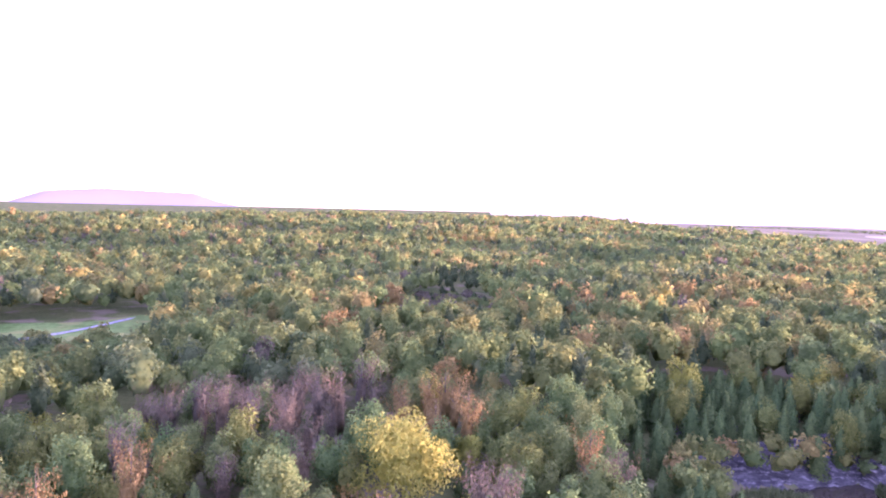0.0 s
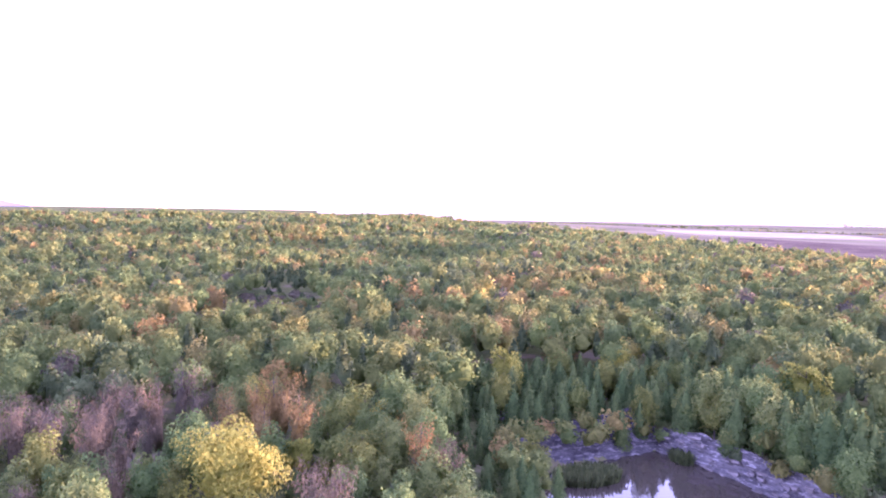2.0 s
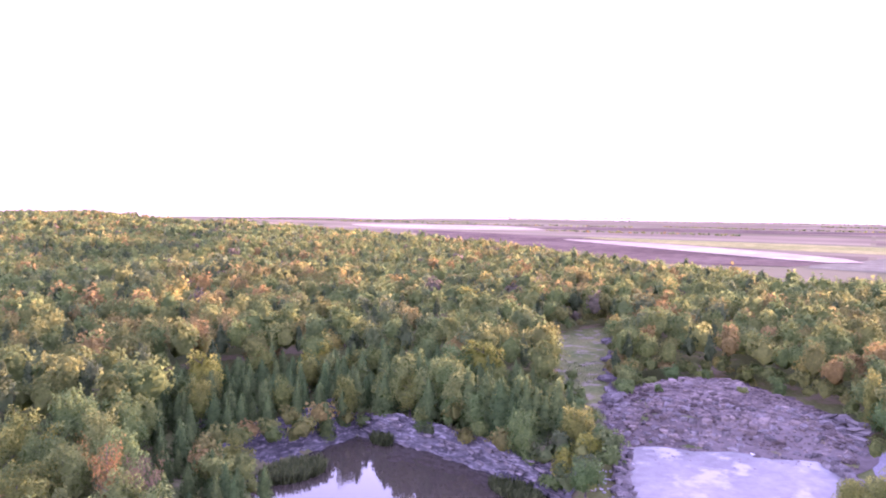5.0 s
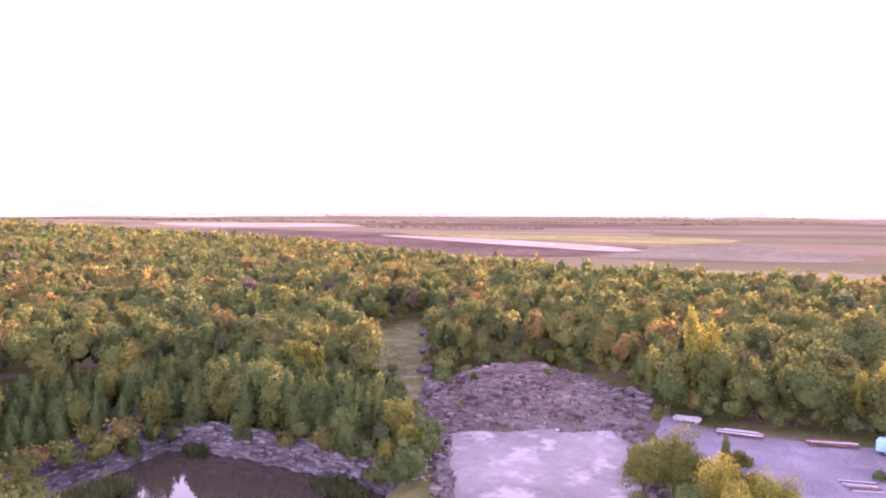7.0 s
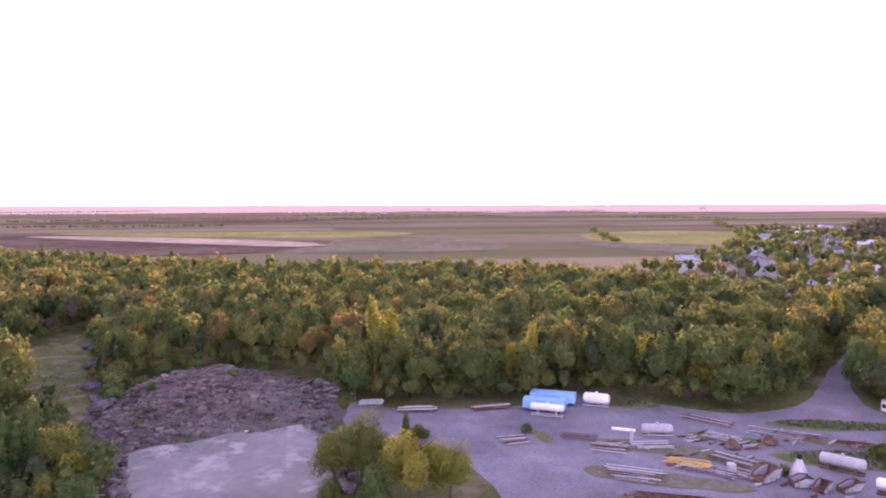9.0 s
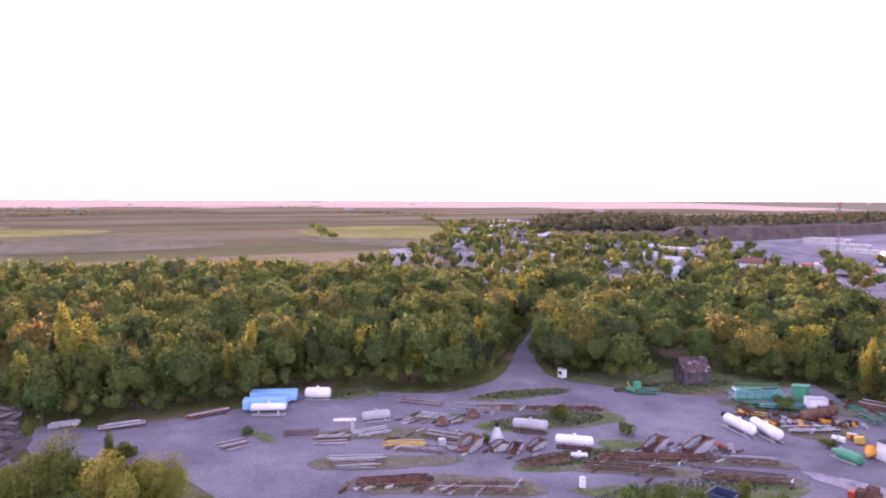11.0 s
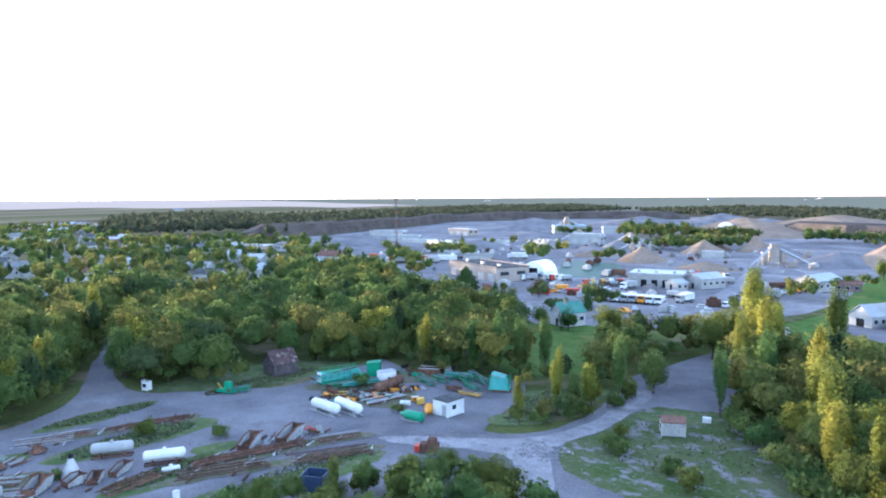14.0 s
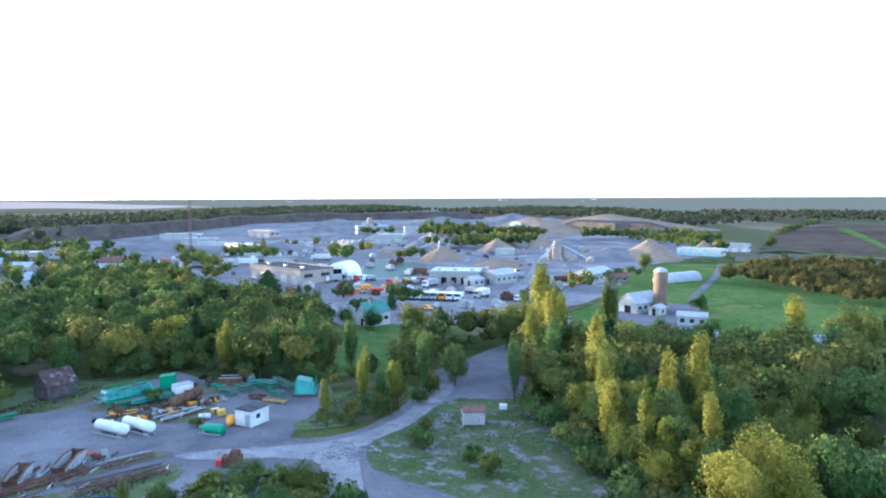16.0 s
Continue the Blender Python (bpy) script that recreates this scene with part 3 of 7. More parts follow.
def make_far_plain(a0, a1, r0, mat, name, label, category, lift=1.0, wedge=0.0):
    """The last strip of the land, its bright haze painted as glow."""
    az = np.radians(np.linspace(a0, a1, 140))
    w = np.array([noise.noise(Vector((a * 9, 2.0, 0))) for a in az])
    v = []
    for a, q in zip(az, w):
        near = r0 * (1 + 0.12 * q) + (4800 - r0) * max(0.0, 1 - math.degrees(a - az[0]) / wedge if wedge else 0.0)
        for r in np.linspace(near, 4912, 8):
            v.append((r * math.sin(a), r * math.cos(a), float(land(r * math.sin(a), r * math.cos(a))) + lift))
    f = [(8 * i + j, 8 * i + j + 1, 8 * i + j + 9, 8 * i + j + 8) for i in range(139) for j in range(7)]
    tagged(mesh_object(name, v, f, mat), label, category, kind="structure")


make_far_plain(4, 160, 2400, far_haze, "backdrop_plain", "farthest fields of the plain, pale haze painted as glow", "fields")
make_far_plain(118, 215, 1500, far_woods, "backdrop_woods", "farthest woods up to the skyline, haze painted as glow", "woods", 2.2, 26)
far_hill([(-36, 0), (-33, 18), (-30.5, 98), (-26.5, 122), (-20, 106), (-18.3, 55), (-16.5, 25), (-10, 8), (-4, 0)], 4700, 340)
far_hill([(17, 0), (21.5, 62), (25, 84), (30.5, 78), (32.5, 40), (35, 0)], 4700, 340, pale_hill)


# ---- trees ----
def tube(path, radii, sides=6):
    """Vertices and faces of a tapered limb along the points."""
    v, f = [], []
    for k, (p, r) in enumerate(zip(path, radii)):
        d = Vector(path[min(k + 1, len(path) - 1)]) - Vector(path[max(k - 1, 0)])
        q = d.to_track_quat("Z", "Y")
        for s in range(sides):
            a = 2 * math.pi * s / sides
            v.append(tuple(Vector(p) + q @ Vector((r * math.cos(a), r * math.sin(a), 0))))
    for k in range(len(path) - 1):
        for s in range(sides):
            t = (s + 1) % sides
            f.append((k * sides + s, k * sides + t, (k + 1) * sides + t, (k + 1) * sides + s))
    return v, f


def trunk_mesh(rng, h, r, limbs, reach):
    v, f = [], []

    def add(path, radii, sides):
        a, b = tube(path, radii, sides)
        o = len(v)
        v.extend(a)
        f.extend(tuple(i + o for i in q) for q in b)

    lean = rng.uniform(-0.04, 0.04, 2) * h
    pts = [(lean[0] * t, lean[1] * t, h * t - 0.3) for t in (0, 0.06, 0.35, 0.7, 0.95)]
    add(pts, [r * 1.5, r, r * 0.8, r * 0.45, r * 0.12], 7)
    for k in range(limbs):
        t = rng.uniform(0.3, 0.8)
        a = k * 2.4 + rng.uniform(-0.4, 0.4)
        s = reach * rng.uniform(0.45, 0.75) * (1.15 - 0.4 * t)
        p0 = Vector((lean[0] * t, lean[1] * t, h * t))
        d = Vector((math.cos(a), math.sin(a), 0))
        add([p0, p0 + d * s * 0.5 + Vector((0, 0, s * 0.3)), p0 + d * s + Vector((0, 0, s * 0.75))], [r * 0.3, r * 0.18, r * 0.05], 5)
    me = bpy.data.meshes.new("trunk")
    me.from_pydata(v, [], f)
    me.materials.append(bark)
    return me


def crown_round(rng, h, rad, n, size, base=0.0, lobes=16, deep=0.5, fill=0.58):
    """A ragged crown of boughs: a dense inside with leaf clumps standing out all over it."""
    mid, half = h * (base * 0.45 + 0.55), h * (1 - base) * 0.45
    scale, lift = np.array([rad, rad, half]), np.array([0, 0, mid])
    u = boughs(rng, 1, lobes, 1.2, 0.6)
    d = rng.normal(0, 1, (1, n, 3))
    d /= np.linalg.norm(d, axis=2, keepdims=True)
    near = u[0][0][rng.integers(0, lobes, n)] + rng.normal(0, 0.3, (n, 3))
    d[0] = np.where(rng.uniform(0, 1, (n, 1)) < 0.7, near / np.linalg.norm(near, axis=1, keepdims=True), d[0])
    r, o = lobed(u, d, deep)
    c = (d * (r * rng.uniform(fill, 1.06, (1, n)))[..., None])[0] * scale + lift
    kv, kf = ROUNDS[3]
    kr, ko = lobed(u, kv[None], deep)
    kr = kr * rng.uniform(0.78, 1.08, kr.shape)
    core = ((kv * kr[0][:, None] * fill) * scale + lift, kf, ko[0])
    return leaves(rng, c, o[0], size), o[0] + rng.normal(0, 0.32, (n, 3)), core


def crown_thin(rng, h, rad, n, size):
    """A half-bare crown: loose twigs and few leaves along upright boughs, with daylight between them."""
    b = 15
    foot, tip = rng.normal(0, 0.1, (b, 3)) * rad, rng.normal(0, 0.55, (b, 3)) * rad
    foot[:, 2], tip[:, 2] = h * rng.uniform(0.15, 0.45, b), h * rng.uniform(0.7, 1.0, b)
    k, t = rng.integers(0, b, n), rng.uniform(0.1, 1, n)[:, None]
    c = foot[k] * (1 - t) + tip[k] * t + rng.normal(0, 0.32, (n, 3))
    o = c - np.array([0, 0, h * 0.5]) + rng.normal(0, 0.5, (n, 3))
    q = leaves(rng, c, o, size)
    q = c[:, None] + (q - c[:, None]) * np.array([0.55, 0.55, 1.7])
    kv, kf = ROUNDS[2]
    core = (kv * np.array([rad * 0.3, rad * 0.3, h * 0.26]) * rng.uniform(0.7, 1.1, (len(kv), 1)) + np.array([0, 0, h * 0.38]), kf, kv)
    return q, o, core


def crown_cone(rng, h, rad, n, size, base=0.03):
    """A dense pointed crown with drooping tiers."""
    t = 1 - np.sqrt(rng.uniform(0, 1, n))
    a = rng.uniform(0, 2 * np.pi, n)
    wave = 0.86 + 0.14 * np.sin(t * 30 + a * 2)
    r = rad * (1 - t ** 1.8) ** 0.9 * rng.uniform(0.62, 1.08, n) * wave + 0.08
    out = np.stack([np.cos(a), np.sin(a), np.full(n, 0.5)], 1)
    c = np.stack([r * np.cos(a), r * np.sin(a), h * (base + (1 - base) * t)], 1)
    kv, kf = ROUNDS[3]
    kt = np.clip((kv[:, 2] + 1) / 2, 0, 1)
    ka = np.arctan2(kv[:, 1], kv[:, 0])
    kr = rad * 0.68 * np.minimum((1 - kt ** 1.8) ** 0.9, kt * 6) * (0.86 + 0.14 * np.sin(kt * 30 + ka * 2)) * rng.uniform(0.88, 1.05, len(kv))
    core = (np.stack([kr * np.cos(ka), kr * np.sin(ka), h * (base + (0.97 - base) * kt)], 1), kf, np.stack([np.cos(ka), np.sin(ka), np.full(len(kv), 0.45)], 1))
    return leaves(rng, c, out, size), out + rng.normal(0, 0.2, (n, 3)), core


KINDS = {
    # name: (crown, height, radius, leaves, leaf size, materials with labels, category)
    "broadleaf_tree": ("round", 10.0, 4.0, 2600, 0.3),
    "large_tree": ("round", 8.8, 4.7, 7500, 0.18),
    "poplar_tree": ("round", 15.0, 2.15, 2500, 0.27),
    "cedar_tree": ("cone", 7.4, 1.9, 900, 0.27),
    "spruce_tree": ("cone", 11.0, 4.8, 2200, 0.5),
    "bare_tree": ("thin", 10.5, 2.7, 1500, 0.2),
    "shrub": ("bush", 3.4, 2.4, 800, 0.27),
}
LOOKS = {
    "green": (leaf_green, "full green crown"),
    "olive": (leaf_olive, "olive-green crown turning yellow"),
    "yellow": (leaf_yellow, "bright yellow autumn crown"),
    "orange": (leaf_orange, "orange-brown autumn crown"),
    "rust": (leaf_rust, "thin purple-brown twigs"),
    "pine": (leaf_pine, "dark evergreen needles"),
}
STOCK = {}


def stock(kind, look_name, variant):
    """The crown and trunk meshes of a tree, made once."""
    key = (kind, look_name, variant)
    if key not in STOCK:
        form, h, rad, n, size = KINDS[kind]
        rng = np.random.default_rng(abs(hash((len(kind), len(look_name), variant))) % 9999 + variant)
        h, rad = h * (1 + 0.12 * (variant - 1)), rad * (1 - 0.1 * (variant - 1))
        if form == "round":
            c = crown_round(rng, h, rad, n, size, -0.16 if kind != "large_tree" else -0.08, 15 + 3 * variant, 0.6 if kind == "large_tree" else 0.42 if kind == "poplar_tree" else 0.5)
            t = trunk_mesh(rng, h * 0.9, 0.24, 5, rad)
        elif form == "thin":
            c = crown_thin(rng, h, rad, n, size)
            t = trunk_mesh(rng, h, 0.11, 9, rad)
        elif form == "bush":
            c = crown_round(rng, h, rad, n, size, -0.15, 11)
            t = trunk_mesh(rng, h * 0.8, 0.07, 4, rad)
        else:
            c = crown_cone(rng, h, rad, n, size)
            t = trunk_mesh(rng, h * 0.95, 0.16, 0, rad)
        STOCK[key] = (foliage("crown", c[0], c[1], LOOKS[look_name][0], c[2]), t)
    return STOCK[key]


WORDS = {"large_tree": "large broadleaf tree", "broadleaf_tree": "broadleaf tree", "poplar_tree": "tall slender poplar", "cedar_tree": "cedar", "spruce_tree": "broad old spruce", "bare_tree": "half-bare tree", "shrub": "shrub"}
COUNT = {}


def plant(kind, look_name, x, y, size=1.0, group="trees of the woods", rng=random):
    crown, trunk = stock(kind, look_name, rng.randrange(3))
    ob = new(kind)
    ob.matrix_world = Matrix.Translation((x, y, float(land(x, y)) - 0.1)) @ Matrix.Rotation(rng.uniform(0, 6.28), 4, "Z") @ Matrix.Diagonal((size * rng.uniform(0.9, 1.1), size * rng.uniform(0.9, 1.1), size, 1))
    for nm, me in (("crown", crown), ("trunk", trunk)):
        o = new(nm, me)
        o.parent = ob
    COUNT[kind] = COUNT.get(kind, 0) + 1
    return tagged(ob, f"{WORDS[kind]} with {LOOKS[look_name][1]}", "tree" if kind != "shrub" else "shrub", group)


def mixed(u, rows):
    """The entry of rows (share, value) that the number u in 0..1 falls on."""
    for share, value in rows:
        u -= share
        if u < 0:
            return value
    return rows[-1][1]


FOREST_EDGE = [(-180, 0), (-60, 1500), (10, 1600), (20, 1150), (30, 880), (40, 660), (52, 425), (65, 340), (80, 318), (95, 292), (104, 262), (113, 258), (122, 262), (130, 262), (136, 242), (141, 224), (145, 204), (146.5, 130), (151.5, 128), (152.6, 172), (156, 172), (162, 162), (175, 158), (188, 152), (200, 0)]
OPEN = [POND, PIT, RUBBLE, CLEARING, YARD, SCRUB, GREEN_ISLE]


def wooded(x, y, margin=2.0):
    az, r = np.degrees(np.arctan2(x, y)), np.hypot(x, y)
    az = np.where(az < -150, az + 360, az)
    ok = r < np.interp(az, [e[0] for e in FOREST_EDGE], [e[1] for e in FOREST_EDGE])
    for p in OPEN:
        ok &= ~inside(p, x, y) & (away(p, x, y) > margin)
    return ok


def grid_points(r0, r1, step, seed, az0=-42, az1=192):
    rng = np.random.default_rng(seed)
    n = int(r1 / step) + 1
    i, j = np.meshgrid(np.arange(-n, n + 1), np.arange(-n, n + 1))
    x = (i + rng.uniform(-0.42, 0.42, i.shape)) * step + (j % 2) * step / 2
    y = (j + rng.uniform(-0.42, 0.42, i.shape)) * step
    x, y = x.ravel(), y.ravel()
    az, r = np.degrees(np.arctan2(x, y)), np.hypot(x, y)
    az = np.where(az < -150, az + 360, az)
    k = (r >= r0) & (r < r1) & (az > az0) & (az < az1)
    return x[k], y[k], rng


def canopy(name, x, y, rng, n, size, label, rad=3.3, h=11.0, pines=0.12, mat=None, level=2):
    """Many trees in one mesh: each a lobed crown with n leaf clumps standing out of it. level: how fine the inner crown is."""
    m, lobes = len(x), 7
    z = land(x, y)
    s = rng.uniform(0.72, 1.3, m)
    low = inside(BRUSH, x, y)
    young = np.where(inside(YOUNG, x, y), 0.5, 1.0)
    pine = (rng.uniform(0, 1, m) < pines * np.where((x > 150) & (y > -60) & (y < 120), 0.15, 1)) | (np.hypot(x - 12, y - 292) < 19)
    u = boughs(rng, m, lobes, 1.1, 0.25)
    w = rng.normal(0, 1, (m, n, 3))
    w[..., 2] = np.abs(w[..., 2]) - 0.3
    w += np.take_along_axis(u[0], rng.integers(0, lobes, (m, n))[..., None].repeat(3, 2), 1) * 1.6
    w /= np.linalg.norm(w, axis=2, keepdims=True)
    az = np.degrees(np.arctan2(x, y))
    sx = (rad * s * np.where(pine, 0.66, 1) * np.where(low, 0.7, 1) * rng.uniform(0.85, 1.15, m))[:, None]
    hh = (h * np.where((np.abs(az) > 118) & (np.hypot(x, y) < 260), 0.9, 1) * rng.uniform(0.78, 1.18, m) * np.sqrt(s) * young * np.where(low, 0.42, 1))[:, None]

    def shaped(p):
        taper = np.where(pine[:, None], np.clip(1.1 - 0.72 * (p[..., 2] + 0.3), 0.12, 1.2), 1.0)
        return np.stack([x[:, None] + p[..., 0] * sx * taper, y[:, None] + p[..., 1] * sx * taper, z[:, None] + hh * (0.56 + 0.44 * p[..., 2])], -1)

    r, o = lobed(u, w)
    c = shaped(w * (r * rng.uniform(0.62, 1.06, (m, n)))[..., None])
    kv, kf = ROUNDS[level]
    nv = len(kv)
    kr, ko = lobed(u, np.broadcast_to(kv, (m, nv, 3)))
    kc = shaped(kv * (kr * rng.uniform(0.5, 0.82, (m, nv)))[..., None]).reshape(-1, 3)
    faces = (kf[None] + (np.arange(m) * nv)[:, None, None]).reshape(-1, 3)
    q = leaves(rng, c.reshape(-1, 3), o.reshape(-1, 3), np.repeat(size * s * np.where(low, 0.7, 1), n))
    patch = np.array([noise.noise(Vector((a * 0.012, b * 0.012, 3.0))) for a, b in zip(x, y)])
    fine = np.array([noise.noise(Vector((a * 0.05, b * 0.05, 9.0))) for a, b in zip(x, y)])
    tone = np.clip(0.46 + 0.26 * patch + 0.14 * fine + rng.normal(0, 0.15, m), 0.1, 0.9)
    pk = rng.uniform(0, 1, m) - 0.05 * patch
    autumn = np.where((az > -60) & (az < 60), 1.0, 0.25)
    tone = np.where(pk < 0.022 * autumn, 0.93, np.where(pk < 0.045 * autumn, 0.97, np.where(pk < 0.065 * autumn, 1.0, tone)))
    tone = np.where(low & (rng.uniform(0, 1, m) < 0.5), 1.0, tone)
    tone = np.where(az > 90, np.where(tone > 0.9, 0.93, np.clip(tone, 0.1, 0.68)), tone)
    tone = np.where(pine, 0.05, tone)
    me = foliage(name, q, (o + rng.normal(0, 0.28, o.shape)).reshape(-1, 3), mat or leaf_wood, (kc, faces, ko.reshape(-1, 3)), np.repeat(tone, n), np.repeat(tone, len(kf)))
    return tagged(new(name, me), label, "woods", kind="stuff")


# woods, far to near: one mesh for each depth, the nearest tree by tree
FOREGROUND = [(22, 40), (33, 64), (36, 80), (42, 72), (66, 50), (83, 57), (100, 34), (102, 30), (95, 14), (78, 4), (60, -4), (30, 0)]
OPEN += [[(124, -77), (120, -90), (108, -92), (104, -78), (110, -71)], [(-7, -92), (-8, -104), (-24, -106), (-26, -94), (-14, -90)], FOREGROUND, LANE_MEADOW, LAWN, INDUSTRY]
x, y, rng = grid_points(620, 1650, 9.6, 13)
k = wooded(x, y)
canopy("distant_woodland", x[k], y[k], rng, 14, 1.9, "distant wooded ridge in olive green", rad=5.2, h=11.5, level=1)
x, y, rng = grid_points(310, 620, 6.4, 12)
k = wooded(x, y)
canopy("far_woodland", x[k], y[k], rng, 46, 1.0, "dense mixed woods seen from above", 3.9, level=1)
for r0, r1, parts_ in ((190, 310, ((-42, 94, 5.4, 130, 0.66, 3.8, 11), (94, 192, 6.8, 190, 0.7, 4.7, 41))), (112, 190, ((-42, 94, 5.0, 320, 0.42, 3.6, 15), (94, 192, 6.4, 420, 0.46, 4.5, 45)))):
    for a0, a1, step, n, size, rad, seed in parts_:
        x, y, rng = grid_points(r0, r1, step, seed, a0, a1)
        k = wooded(x, y, 1.5) & ~inside(CEDARS, x, y)
        canopy("woodland", x[k], y[k], rng, n, size, "dense mixed woods in early autumn leaf", rad)

x, y, rng = grid_points(57, 112, 4.5, 14)
k = wooded(x, y, 1.2) & ~inside(CEDARS, x, y) & (np.hypot(x, y) > np.where(x < 20, np.where(y < 0, 84, 62), 62))
pick = random.Random(5)
WEST_BANK = [(19, 56), (25, 98), (35, 112), (60, 112), (62, 98), (37, 92), (36, 78), (32, 56)]
k &= ~inside(WEST_BANK, x, y) & (np.hypot(x + 4, y - 75) > 8.5) & (np.hypot(x + 2, y + 76) > 9)
for px, py in zip(x[k], y[k]):
    az = math.degrees(math.atan2(px, py))
    u = min(0.999, max(0.0, pick.random() + 0.2 * noise.noise(Vector((px * 0.02, py * 0.02, 7.0)))))
    if math.hypot((px + 30) * 0.7, (py - 104) * 0.8) < 14 and pick.random() < 0.8:
        kind, lk = "bare_tree", "rust"
    elif math.hypot(px, py - 101) < 8:
        kind, lk = "bare_tree", "orange"
    elif -60 < az < 75:
        kind, lk = mixed(u, [(0.13, ("cedar_tree", "pine")), (0.46, ("broadleaf_tree", "green")), (0.2, ("broadleaf_tree", "olive")), (0.035, ("bare_tree", "rust")), (0.035, ("bare_tree", "orange")), (0.12, ("broadleaf_tree", "yellow"))])
    elif az > 150 or az < -150:
        kind, lk = mixed(u, [(0.03, ("cedar_tree", "pine")), (0.52, ("broadleaf_tree", "green")), (0.28, ("broadleaf_tree", "olive")), (0.06, ("poplar_tree", "yellow")), (0.11, ("broadleaf_tree", "yellow"))])
    else:
        kind, lk = mixed(u, [(0.05, ("cedar_tree", "pine")), (0.66, ("broadleaf_tree", "green")), (0.24, ("broadleaf_tree", "olive")), (0.05, ("poplar_tree", "yellow"))])
    plant(kind, lk, px, py, pick.uniform(0.72, 1.12) * (1.3 if kind == "bare_tree" else 1.0) * (0.6 if 36 < az < 60 else 0.85 if abs(az) > 120 else 0.82 if az < 36 else 0.95), rng=pick)
x, y, rng = grid_points(90, 175, 3.3, 16)
k = inside(CEDARS, x, y) & ~inside(POND, x, y) & (away(POND, x, y) > 1.9) & ~inside(CLEARING, x, y)
for px, py in zip(x[k], y[k]):
    u = pick.random()
    east = px > 66
    kind, lk = ("cedar_tree", "pine") if u < (0.66 if east else 0.86) else ("broadleaf_tree", "green") if u < 0.9 else ("broadleaf_tree", "olive")
    plant(kind, lk, px, py, pick.uniform(0.65, 1.05) * ((1.15 if east else 1.0) if kind == "cedar_tree" else 0.8), "cedars round the pond", rng=pick)

for (x0, y0), (x1, y1) in zip([(67, 100), (71, 92), (73, 84), (74.5, 76)], [(71, 92), (73, 84), (74.5, 76), (75.5, 66)]):
    for k in range(6):
        t = (k + pick.random()) / 6
        kind, lk = pick.choice([("cedar_tree", "pine"), ("cedar_tree", "pine"), ("broadleaf_tree", "green")])
        plant(kind, lk, x0 + (x1 - x0) * t + pick.uniform(0, 3), y0 + (y1 - y0) * t, pick.uniform(1.2, 1.5) if kind == "cedar_tree" else pick.uniform(0.85, 1.0), "cedars round the pond", rng=pick)
x, y, rng = grid_points(70, 130, 3.4, 18)
k = inside([(20, 62), (25, 94), (33, 112), (52, 116), (53, 113.5), (38, 113), (36.5, 106), (35, 94), (33.5, 80), (33, 64)], x, y)
for px, py in zip(x[k], y[k]):
    plant("cedar_tree", "pine", px, py, pick.uniform(0.5, 0.85), "cedars round the pond", rng=pick)

# low growth that closes the edges of the woods down to the ground
x, y, rng = grid_points(60, 240, 3.3, 17)
d = np.full(x.shape, 1e9)
for p in (YARD, PIT, POND, RUBBLE, CLEARING, SCRUB, INDUSTRY, LAWN):
    d = np.minimum(d, np.where(inside(p, x, y), 1e9, away(p, x, y)))
k = (d < 7) & wooded(x, y, 0.8)
canopy("undergrowth", x[k], y[k], rng, 150, 0.36, "low bushes along the edge of the woods", 2.2, 5.0, 0.0, level=2)

# the tall front row of the woods behind the yard
for row, kinds in (([(117, 40), (121, 20), (124, 8), (130, -3), (131.5, -14), (129, -24), (127, -33), (131, -41), (143, -49), (162, -59), (190, -76)], ("poplar_tree", "broadleaf_tree", "poplar_tree", "poplar_tree")), ([(160, -71), (143, -64), (133, -62)], ("broadleaf_tree", "poplar_tree"))):
    for (x0, y0), (x1, y1) in zip(row, row[1:]):
        n = max(1, int(math.hypot(x1 - x0, y1 - y0) / 3.0))
        for k in range(n):
            t = (k + pick.random()) / n
            kind = pick.choice(kinds)
            plant(kind, pick.choice(["green", "olive", "olive", "green", "yellow"]), x0 + (x1 - x0) * t + pick.uniform(0, 2.6), y0 + (y1 - y0) * t + pick.uniform(-1, 1), pick.uniform(0.62, 0.9) * (1.0 if kind == "poplar_tree" else 1.2), "tall trees along the yard", rng=pick)

